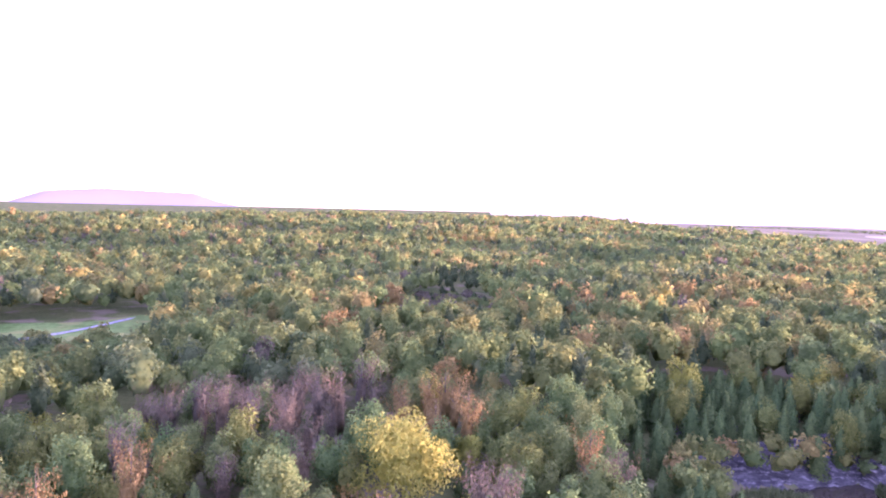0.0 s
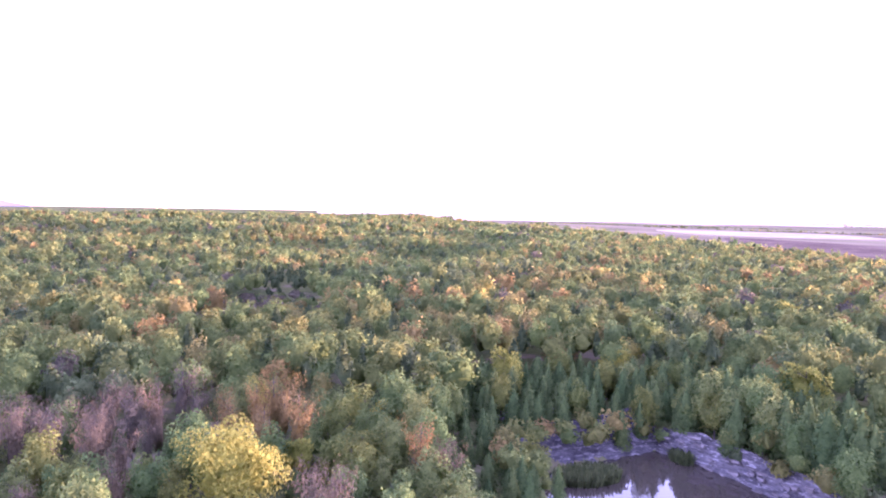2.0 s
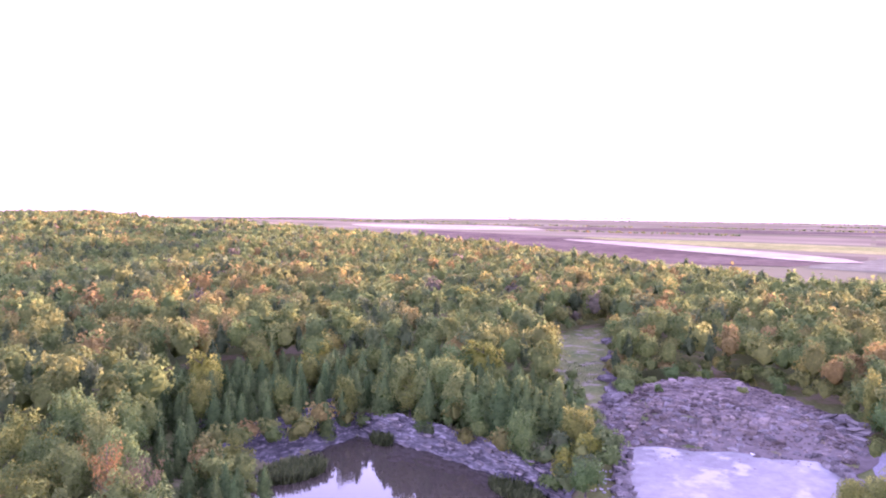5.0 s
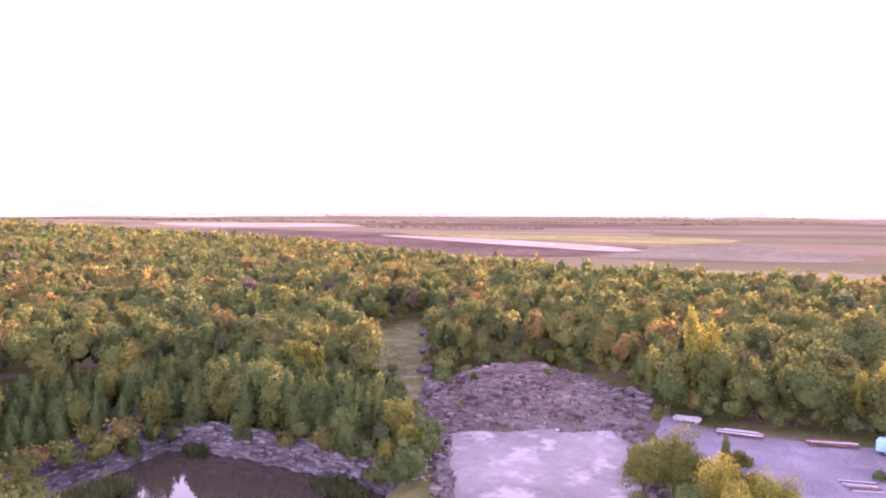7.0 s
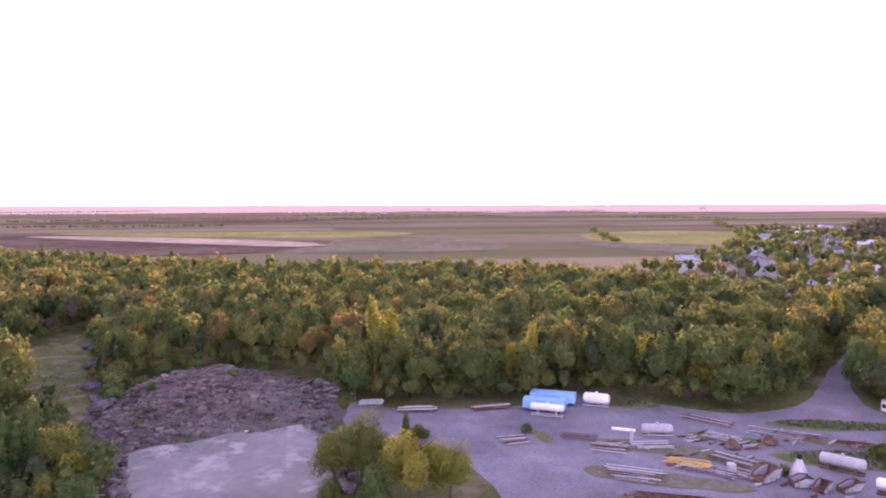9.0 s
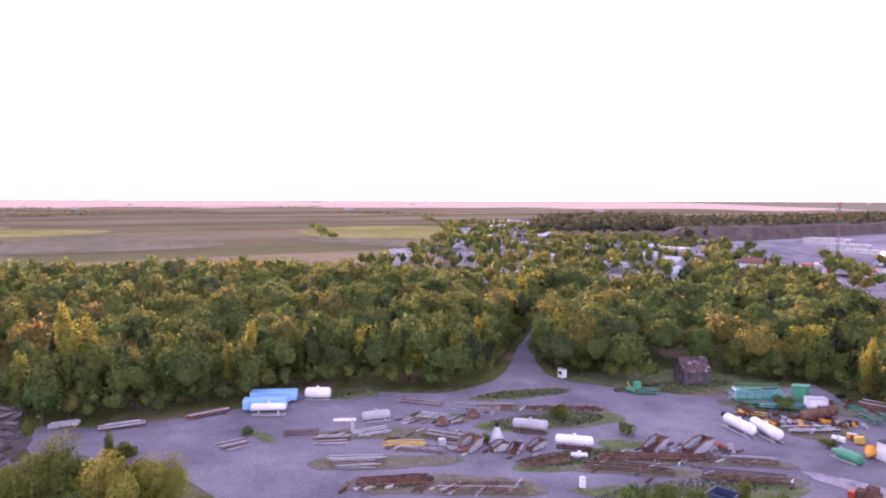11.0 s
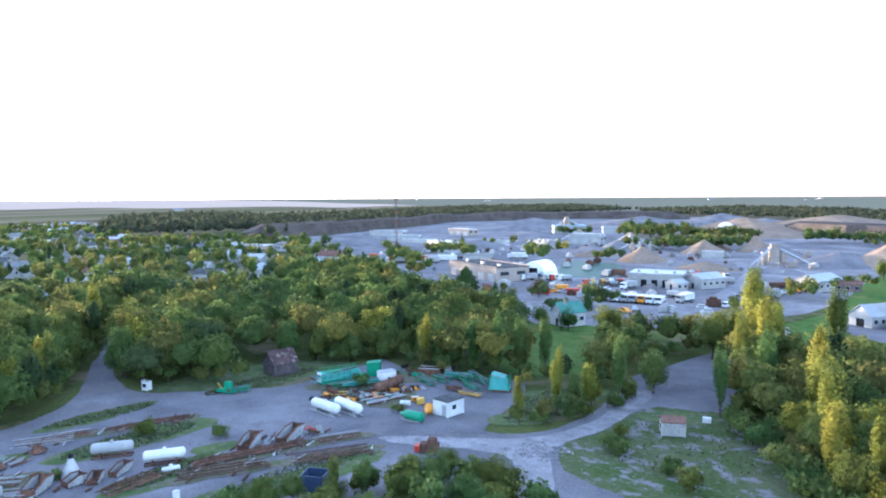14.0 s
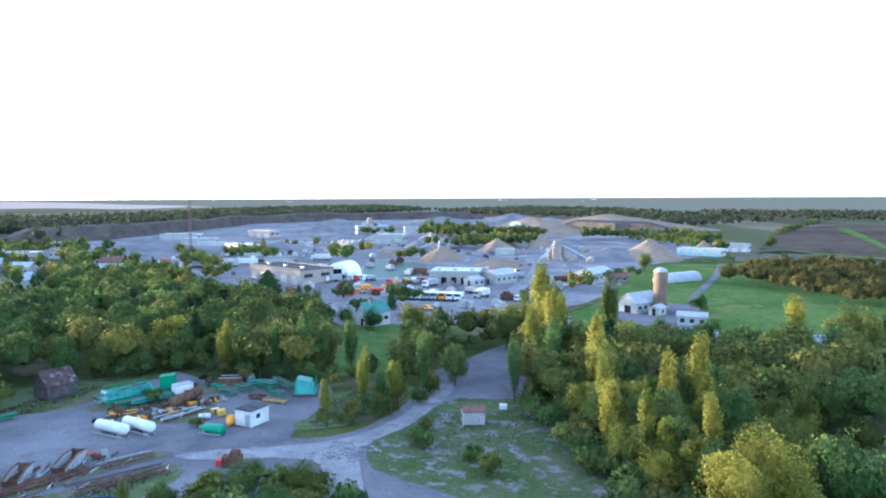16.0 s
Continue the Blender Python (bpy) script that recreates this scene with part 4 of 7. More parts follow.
# trees that stand out: kind, look, place, size
for kind, lk, px, py, sz in (
        ("large_tree", "yellow", -4, 79, 1.4), ("broadleaf_tree", "yellow", 44, 122, 1.05), ("broadleaf_tree", "yellow", 150, 167, 1.35), ("broadleaf_tree", "yellow", 90, 96, 1.15), ("broadleaf_tree", "orange", 65, 141, 1.0), ("broadleaf_tree", "yellow", 71, 128, 0.95),
        ("broadleaf_tree", "orange", -17, 227, 1.2), ("poplar_tree", "yellow", 131, 34, 1.1), ("poplar_tree", "yellow", 133, 31, 1.0), ("poplar_tree", "olive", 128, 27, 0.8), ("large_tree", "olive", 82.4, 23.4, 1.1), ("large_tree", "olive", 80.6, 26.4, 0.85), ("large_tree", "yellow", 76.7, 14.8, 1.05), ("large_tree", "yellow", 78.5, 11.4, 0.9), ("broadleaf_tree", "green", 74, 19.5, 0.55), ("broadleaf_tree", "olive", 74, 25, 0.45), ("poplar_tree", "olive", 95.2, 20.3, 0.45), ("broadleaf_tree", "green", 70, 18, 0.5),
        ("broadleaf_tree", "green", 93, -158, 0.75), ("broadleaf_tree", "green", 101, -157, 0.7), ("broadleaf_tree", "green", 128, -172, 0.7), ("broadleaf_tree", "olive", 120, -170, 0.75), ("broadleaf_tree", "green", 134, -170, 0.6),
        ("large_tree", "yellow", -1, -77, 1.3), ("large_tree", "yellow", -3, -80, 1.1), ("poplar_tree", "yellow", 7, -110, 0.95), ("poplar_tree", "yellow", 17, -94, 0.95), ("poplar_tree", "yellow", 19, -98, 0.85), ("poplar_tree", "yellow", 22, -111, 1.1), ("poplar_tree", "yellow", 24, -116, 1.0), ("poplar_tree", "yellow", 9, -87, 0.75), ("poplar_tree", "yellow", 12, -92, 0.7), ("broadleaf_tree", "olive", 52, -150, 1.1), ("poplar_tree", "yellow", 44, -150, 1.2), ("broadleaf_tree", "yellow", 55, -163, 1.05), ("poplar_tree", "yellow", 41, -155, 1.2), ("poplar_tree", "yellow", 48, -163, 1.25), ("poplar_tree", "yellow", 46, -159, 1.3), ("poplar_tree", "yellow", 43, -161, 1.05), ("poplar_tree", "olive", 49, -156, 1.0), ("poplar_tree", "olive", 31, -166, 1.1), ("poplar_tree", "yellow", 40, -131, 1.0), ("poplar_tree", "yellow", 38, -138, 1.05), ("poplar_tree", "olive", 36, -134, 1.0),
        ("broadleaf_tree", "yellow", 75, -147, 1.1), ("broadleaf_tree", "yellow", -11, -199, 0.95), ("broadleaf_tree", "olive", -22, -189, 1.2), ("broadleaf_tree", "olive", 47, -339, 1.0), ("broadleaf_tree", "olive", -12, -515, 1.0), ("broadleaf_tree", "green", 14, -226, 0.75),
        ("large_tree", "green", 64, -46.5, 0.42), ("large_tree", "green", 67, -44.5, 0.38), ("large_tree", "olive", 60.5, -49.5, 0.46), ("large_tree", "green", 59.5, -54, 0.48), ("large_tree", "green", 57, -59, 0.48), ("large_tree", "olive", 55, -64, 0.5),
        ("broadleaf_tree", "green", 127.5, -63.5, 0.95), ("broadleaf_tree", "green", 131.5, -60, 1.0), ("broadleaf_tree", "green", 136.5, -58.8, 0.95), ("broadleaf_tree", "olive", 129, -69, 1.05), ("broadleaf_tree", "green", 126.5, -72.5, 0.8), ("broadleaf_tree", "green", 141, -61, 1.0), ("broadleaf_tree", "green", 122.5, -88.5, 0.85), ("broadleaf_tree", "olive", 118, -93, 0.85), ("broadleaf_tree", "green", 113, -97.5, 0.8), ("broadleaf_tree", "green", 108, -104, 0.75),
        ("broadleaf_tree", "green", -4, -154, 0.9), ("broadleaf_tree", "green", -10, -157, 0.95), ("broadleaf_tree", "green", -17, -160, 1.0), ("broadleaf_tree", "olive", -20, -169, 1.0), ("broadleaf_tree", "green", 3, -156, 0.8), ("broadleaf_tree", "olive", -25, -182, 1.2), ("broadleaf_tree", "olive", -32, -188, 1.2), ("broadleaf_tree", "green", -8, -168, 0.6), ("broadleaf_tree", "green", 8, -178, 0.7), ("broadleaf_tree", "green", 20, -176, 0.75), ("large_tree", "green", -9, -117, 1.2), ("large_tree", "green", -16, -118, 1.25), ("large_tree", "green", -13, -126, 1.2), ("large_tree", "green", -22, -125, 1.2), ("large_tree", "olive", -7, -128, 1.15),
        ("poplar_tree", "yellow", 14, -100, 0.85), ("poplar_tree", "yellow", 11, -105, 0.9), ("poplar_tree", "yellow", 5, -97, 0.75), ("poplar_tree", "yellow", 4, -91, 0.7), ("poplar_tree", "olive", 20, -106, 0.95),
        ("large_tree", "olive", 54, -54, 0.5), ("large_tree", "green", 54, -60, 0.6), ("large_tree", "green", 47, -58, 0.62), ("large_tree", "olive", 48, -64, 0.6), ("large_tree", "green", 53, -48, 0.52), ("large_tree", "olive", 64, -42, 0.55), ("poplar_tree", "olive", 62, -51, 0.4), ("large_tree", "green", 42, -56, 0.6), ("large_tree", "green", 44, -50, 0.55),
        ("poplar_tree", "yellow", 60, -87, 0.5), ("poplar_tree", "yellow", 58, -95, 0.72), ("poplar_tree", "green", 56, -97, 0.6), ("poplar_tree", "yellow", 55, -101, 0.72), ("poplar_tree", "green", 53, -107, 0.8), ("broadleaf_tree", "green", 51, -117, 0.85), ("poplar_tree", "green", 37, -111, 0.8), ("poplar_tree", "green", 34, -126, 0.95),
        ("poplar_tree", "yellow", 95, -103, 0.75), ("poplar_tree", "green", 92, -104, 0.8), ("poplar_tree", "green", 88, -105, 0.85), ("poplar_tree", "green", 85, -107, 0.85), ("poplar_tree", "green", 81, -110, 0.85), ("poplar_tree", "green", 77, -112, 0.8), ("poplar_tree", "green", 73, -115, 0.8), ("broadleaf_tree", "yellow", 114, -108, 1.2), ("broadleaf_tree", "olive", 116, -118, 1.25),
        ("spruce_tree", "pine", 165, -203, 1.0), ("cedar_tree", "pine", 145, -195, 0.9), ("spruce_tree", "pine", 183, -188, 0.7), ("cedar_tree", "pine", 105, -190, 1.0), ("broadleaf_tree", "rust", 133, -205, 0.8), ("cedar_tree", "pine", 185, -185, 1.2)):
    plant(kind, lk, px, py, sz, "single trees", rng=pick)
for px, py, sz in ((58, -90, 0.9), (54, -97, 0.8), (52, -104, 0.9), (43, -86, 1.0), (45, -92, 0.7), (30, -80, 1.0), (34, -84, 0.8), (33, -115, 1.1), (36, -120, 1.0), (93, -31, 0.5), (100, -46, 0.9), (91, -53, 0.7), (105, 3, 0.5), (98, 19, 0.9), (118, -84, 0.9), (96, -86, 0.9), (79, -79, 0.6), (86, 63, 0.6), (92, 72, 0.9), (100, 80, 0.9), (113, 80, 0.9), (118, 77, 0.7), (124, 76, 1.0), (130, 72, 0.9), (136, 66, 1.1), (133, 58, 0.9), (127, 70, 0.6), (110, 70, 0.5), (122, 60, 0.5), (84, 64, 1.0), (88, 70, 1.1), (77, 60, 1.0), (74, 62, 1.1), (72, 66, 1.2), (78, 64, 1.2), (81, 68, 1.3), (85, 74, 1.3), (75, 69, 1.0), (70, 60, 1.0), (95, 77, 1.0), (104, 86, 0.8), (112, 92, 0.8), (108, 76, 1.1), (113, 79, 1.3), (119, 82, 1.2), (51, -50, 1.3), (56, -57, 1.4), (50, -54, 1.5), (45, -61, 1.4), (51, -63, 1.3), (58, -46, 1.2), (60, -54, 1.1), (41, -63, 1.2), (48, -67, 1.0), (67, -40, 1.1), (31, -104, 1.2), (27, -100, 1.4), (22, -93, 1.5), (17, -86, 1.4), (12, -78, 1.5), (9, -70, 1.3), (34, -108, 1.0), (19, -89, 1.2), (57, -103, 0.9), (55, -95, 1.1), (53, -110, 1.2)):
    plant("shrub", pick.choice(["green", "olive", "green"]), px, py, sz, "shrubs on the stony ground", rng=pick)


def tree_row(name, pts, step, n, size, label, rad, h, seed, width=6.0, level=2):
    """Hedges and copses away from the woods, in one mesh."""
    rng = np.random.default_rng(seed)
    xs, ys = [], []
    for (x0, y0), (x1, y1) in zip(pts, pts[1:]):
        k = max(2, int(math.hypot(x1 - x0, y1 - y0) / step))
        t = rng.uniform(0, 1, k)
        xs.append(x0 + (x1 - x0) * t + rng.normal(0, width / 2, k))
        ys.append(y0 + (y1 - y0) * t + rng.normal(0, width / 2, k))
    canopy(name, np.concatenate(xs), np.concatenate(ys), rng, n, size, label, rad, h, level=level)


def copse(name, poly, step, n, size, label, rad, h, seed, pines=0.12, mat=None, level=2):
    rng = np.random.default_rng(seed)
    xs, ys = np.array(poly).T
    cnt = int((xs.max() - xs.min()) * (ys.max() - ys.min()) / step ** 2)
    x, y = rng.uniform(xs.min(), xs.max(), cnt), rng.uniform(ys.min(), ys.max(), cnt)
    k = inside(poly, x, y)
    canopy(name, x[k], y[k], rng, n, size, label, rad, h, pines, mat, level)


copse("copse", [(13, -298), (4, -360), (-32, -385), (-62, -370), (-60, -255), (-30, -252), (-6, -288)], 4.3, 90, 0.5, "dense olive-brown copse beside the pasture", 2.7, 7.4, 21, 0.05, leaf_copse)
copse("forest_belt", [(620, -250), (1000, -420), (1150, -650), (760, -600), (600, -400), (575, -320)], 11, 24, 1.4, "olive wood behind the quarry wall", 6.0, 15, 33, 0.2, leaf_far, 2)
for poly, h, seed in (([(250, -501), (201, -523), (222, -585), (277, -555)], 15, 61), ([(211, -551), (163, -567), (174, -606), (226, -588)], 10, 62), ([(250, -250), (290, -275), (282, -290), (240, -268)], 8, 63), ([(240, -300), (285, -312), (300, -340), (255, -330)], 8, 64), ([(300, -535), (330, -540), (330, -565), (300, -560)], 10, 66), ([(168, -332), (184, -335), (188, -350), (170, -346)], 10, 67), ([(215, -355), (230, -360), (228, -372), (214, -368)], 10, 68), ([(130, -540), (110, -560), (95, -600), (125, -590)], 11, 69)):
    copse("copse", poly, 6.2, 60, 0.8, "green clump of trees in the stone works", 4.0, h, seed, 0.02)
copse("forest_belt", [(480, -330), (700, -440), (980, -700), (1250, -1500), (1100, -1900), (700, -1500), (700, -830), (560, -480)], 12, 14, 1.7, "dark belt of forest beyond the stone works", 6.5, 14, 22, 0.5, leaf_far, 1)
copse("forest_belt", [(700, -1500), (560, -1250), (250, -1050), (60, -760), (-30, -1000), (300, -1700), (600, -1900)], 13, 14, 1.7, "dark belt of forest beyond the stone works", 6.5, 12, 23, 0.5, leaf_far, 1)
copse("forest_belt", [(-60, -1050), (-200, -1000), (-600, -1250), (-300, -1500), (100, -1500)], 14, 14, 1.7, "far dark wood beyond the fields", 6.5, 12, 24, 0.5, leaf_far, 1)
copse("copse", [(190, -470), (215, -430), (160, -430), (140, -470), (160, -520)], 6.5, 50, 0.9, "green copse among the stockpiles", 3.8, 10, 25)
copse("copse", [(60, -640), (20, -560), (15, -450), (40, -470), (120, -600)], 8.0, 44, 1.0, "green copse at the quarry edge", 4.0, 9, 26)
copse("copse", [(216, -322), (202, -300), (194, -303), (202, -326)], 5.0, 60, 0.8, "small copse beside the works pond", 3.8, 12, 27, 0.02)
copse("copse", [(150, -150), (225, -160), (262, -185), (250, -205), (212, -212), (182, -188), (150, -178)], 6.0, 170, 0.55, "rounded green trees between the yard and the works", 3.8, 10, 31, 0.05)
copse("street_trees", [(250, -60), (330, -40), (560, -150), (520, -250), (400, -330), (300, -260), (200, -190), (240, -130)], 11.0, 90, 0.7, "garden and street trees of the town", 3.8, 10, 28)
copse("street_trees", [(560, -150), (900, -230), (950, -330), (700, -300), (520, -250)], 16, 26, 1.4, "garden and street trees of the town", 4.2, 10, 29)
for pts in ([(200, -215), (260, -270), (340, -330)], [(280, -310), (300, -380), (290, -420)], [(145, -195), (128, -200), (110, -200), (95, -190)], [(120, -178), (105, -172), (88, -168)], [(62, -205), (66, -230), (60, -262), (48, -300)]):
    tree_row("tree_row", pts, 6, 60, 0.8, "row of green trees beside the works", 3.0, 7.5, len(pts) * 7 + int(pts[0][0]))
for pts in ([(1000, 500), (900, 800)], [(1500, 300), (1400, 900)], [(1300, 900), (900, 1500)], [(900, -60), (620, -60)], [(1800, 100), (1800, 700)], [(1250, 1400), (700, 1800)], [(2200, 600), (1700, 1700)], [(2500, -200), (2300, 400)], [(2400, 1500), (1500, 2300)], [(1500, -400), (1700, -100)], 
            [(-80, -1050), (-20, -700)], [(1300, -300), (1000, -250)]):
    tree_row("hedgerow", pts, 3.2, 10, 1.6, "dark hedgerow across the plain", 3.2, 4.6, int(abs(pts[0][0] + pts[1][1])) + 3, 5, 1)


# ---- building kit ----
def solid(items):
    """One bmesh of boxes, rods and prisms. Items: ('box', centre, size, turn), ('rod', a, b, r0, r1, sides), ('prism', outline in x-z, y0, y1)."""
    bm = bmesh.new()
    for it in items:
        if it[0] == "box":
            _, c, s, *rot = it
            m = Matrix.Translation(c) @ (Euler([radians(a) for a in rot[0]]).to_matrix().to_4x4() if rot else Matrix()) @ Matrix.Diagonal((*s, 1))
            bmesh.ops.create_cube(bm, size=1.0, matrix=m)
        elif it[0] == "rod":
            _, a, b, r0, *rest = it
            r1 = rest[0] if rest else r0
            sides = rest[1] if len(rest) > 1 else 8
            a, b = Vector(a), Vector(b)
            m = Matrix.Translation((a + b) / 2) @ (b - a).to_track_quat("Z", "Y").to_matrix().to_4x4()
            bmesh.ops.create_cone(bm, cap_ends=True, segments=sides, radius1=max(r0, 1e-3), radius2=max(r1, 1e-3), depth=(b - a).length, matrix=m)
        else:
            _, pts, y0, y1 = it
            lo, hi = [bm.verts.new((px, y0, pz)) for px, pz in pts], [bm.verts.new((px, y1, pz)) for px, pz in pts]
            bm.faces.new(lo)
            bm.faces.new(hi[::-1])
            for k in range(len(pts)):
                j = (k + 1) % len(pts)
                bm.faces.new((lo[j], lo[k], hi[k], hi[j]))
    return bm


def part(name, bm, material, parent, label="", soft=0.0):
    if soft:
        bmesh.ops.bevel(bm, geom=[e for e in bm.edges if e.calc_face_angle(0) > 0.6], offset=soft, segments=1, affect="EDGES")
    bmesh.ops.recalc_face_normals(bm, faces=bm.faces[:])
    me = bpy.data.meshes.new(name)
    bm.to_mesh(me)
    bm.free()
    me.materials.append(material)
    ob = new(name, me)
    ob.parent = parent
    if label:
        ob["label"] = label
    return ob


def thing(name, x, y, turn, label, category, group="", z=None):
    """An empty at the base of a thing. turn: degrees, anticlockwise from +x."""
    ob = new(name)
    ob.matrix_world = pose(x, y, float(land(x, y)) + 0.1 if z is None else z, 0, 0, turn)
    return tagged(ob, label, category, group)


def line(x0, y0, x1, y1):
    """Middle, length and heading of a thing between two ends."""
    return (x0 + x1) / 2, (y0 + y1) / 2, math.hypot(x1 - x0, y1 - y0), math.degrees(math.atan2(y1 - y0, x1 - x0))


def lathe(rows, sides=20):
    """A body turned about the x axis: rows of x and radius."""
    bm = bmesh.new()
    rings = []
    for px, r in rows:
        rings.append([bm.verts.new((px, r * math.cos(2 * math.pi * k / sides), r * math.sin(2 * math.pi * k / sides))) for k in range(sides)])
    for a, b in zip(rings, rings[1:]):
        for k in range(sides):
            bm.faces.new((a[k], a[(k + 1) % sides], b[(k + 1) % sides], b[k]))
    bm.faces.new(rings[0])
    bm.faces.new(rings[-1][::-1])
    for f in bm.faces:
        f.smooth = True
    return bm


def shifted(bm, dx=0, dy=0, dz=0):
    bmesh.ops.translate(bm, verts=bm.verts[:], vec=(dx, dy, dz))
    return bm


# ---- the yard ----
def gas_tank(x0, y0, x1, y1, r, mat, label, lift=0.5, saddle_mat=None, tip=0.0, name="storage_tank"):
    """A lying tank with domed ends, two saddles, skids and a valve dome."""
    x, y, n, a = line(x0, y0, x1, y1)
    ob = thing(name, x, y, a, label, "tank", "tanks in the yard")
    h = n / 2
    rows = [(-h, 0.05 * r), (-h + 0.05 * r, 0.45 * r), (-h + 0.2 * r, 0.8 * r), (-h + 0.5 * r, r), (h - 0.5 * r, r), (h - 0.2 * r, 0.8 * r), (h - 0.05 * r, 0.45 * r), (h, 0.05 * r)]
    if tip:
        rows = [(-h, tip * 0.35), (-h + 0.25, tip * 0.4), (-h + n * 0.3, r), (h - 0.1, r), (h, r * 0.96)]
    z = lift + r
    part("shell", shifted(lathe(rows), dz=z), mat, ob)
    sm = saddle_mat or grey_steel
    for s in (-0.55, 0.55):
        part("saddle", solid([("box", (s * h, 0, (z - r * 0.5) / 2), (0.25, r * 1.5, z - r * 0.5))]), sm, ob, soft=0.02)
    for s in (-1, 1):
        part("skid", solid([("box", (0, s * r * 0.75, 0.09), (n * 0.95, 0.16, 0.18))]), sm, ob, soft=0.02)
    if not tip:
        part("valve_dome", solid([("rod", (0, 0, z + r * 0.9), (0, 0, z + r + 0.25), 0.28, 0.22, 10)]), mat, ob)
        for s in (-0.4, 0.0, 0.4):
            part("weld_band", shifted(lathe([(s * h - 0.04, r * 1.012), (s * h + 0.04, r * 1.012)]), dz=z), mat, ob)
    return ob


gas_tank(91.2, -70.9, 84.6, -70.8, 0.8, white_paint, "long white gas tank on steel skids beside its twin")
gas_tank(88.6, -73.8, 81.8, -73.1, 0.8, white_paint, "long white gas tank on steel skids beside its twin")
gas_tank(76.5, -77.2, 72.3, -77.7, 0.75, green_paint, "green steel vessel with a tapered nose lying on gravel", 0.05, tip=0.7, name="green_vessel")
gas_tank(89.0, -40.4, 86.4, -45.2, 0.68, white_paint, "white tank on a rusted trailer frame", 0.6, rust)
gas_tank(97.0, -36.8, 94.2, -41.6, 0.75, dull_white, "dull white tank on a rusted frame", 0.6, rust)
gas_tank(106.6, -14.6, 107.1, -19.4, 0.75, dull_white, "short pale blue-white tank lying among scrap", 0.2)
gas_tank(121.8, -6.5, 120.8, -11.1, 0.95, white_paint, "big white tank with conical ends beside the wood", 0.25)
gas_tank(114.6, 2.7, 113.6, -3.0, 0.6, white_paint, "slim white tank trailer in front of blue boxes", 0.8, grey_steel)
gas_tank(85.0, -41.0, 84.2, -43.2, 0.28, white_paint, "small white cylinder on the grass", 0.05)
gas_tank(90.2, -91.2, 89.0, -83.6, 0.9, rust, "rusted brown drum lying in the scrap", 0.3, rust, name="rusted_drum")


def wheel(parent, x, y, r=0.45, w=0.25):
    ob = part("wheel", solid([("rod", (x, y - w / 2, r), (x, y + w / 2, r), r, r, 14)]), tyre, parent)
    part("rim", solid([("rod", (x, y - w / 2 - 0.01, r), (x, y + w / 2 + 0.01, r), r * 0.55, r * 0.55, 10)]), grey_steel, ob)
    return ob


def box_trailer(x0, y0, x1, y1, w, h, mat, label):
    """A boxy trailer body with ribs, doors and a chassis on wheels."""
    x, y, n, a = line(x0, y0, x1, y1)
    ob = thing("box_trailer", x, y, a, label, "trailer", "trailers at the wood's edge")
    body = part("body", solid([("box", (0, 0, 0.5 + h / 2), (n, w, h))]), mat, ob, soft=0.06)
    part("roof", solid([("box", (0, 0, 0.52 + h), (n * 0.995, w * 0.99, 0.07))]), mat, body)
    for k in range(int(n / 0.9)):
        for s in (-1, 1):
            part("rib", solid([("box", (-n / 2 + 0.5 + k * 0.9, s * (w / 2 + 0.02), 0.5 + h / 2), (0.07, 0.05, h * 0.94))]), mat, body)
    for s in (-1, 1):
        part("door", solid([("box", (n / 2 + 0.02, s * w / 4, 0.5 + h / 2), (0.05, w * 0.47, h * 0.93))]), mat, body)
    part("chassis", solid([("box", (0, s * w * 0.3, 0.8), (n, 0.14, 0.28)) for s in (-1, 1)]), rust, ob)
    for px in (-n * 0.32, -n * 0.18, n * 0.34):
        for s in (-1, 1):
            wheel(ob, px, s * w * 0.38)
    return ob


box_trailer(122.0, 2.8, 120.8, -5.1, 2.3, 1.5, blue_paint, "light blue box trailer parked at the wood")
box_trailer(117.4, 3.9, 116.4, -3.2, 2.3, 1.5, blue_paint, "light blue box trailer behind a white tank")


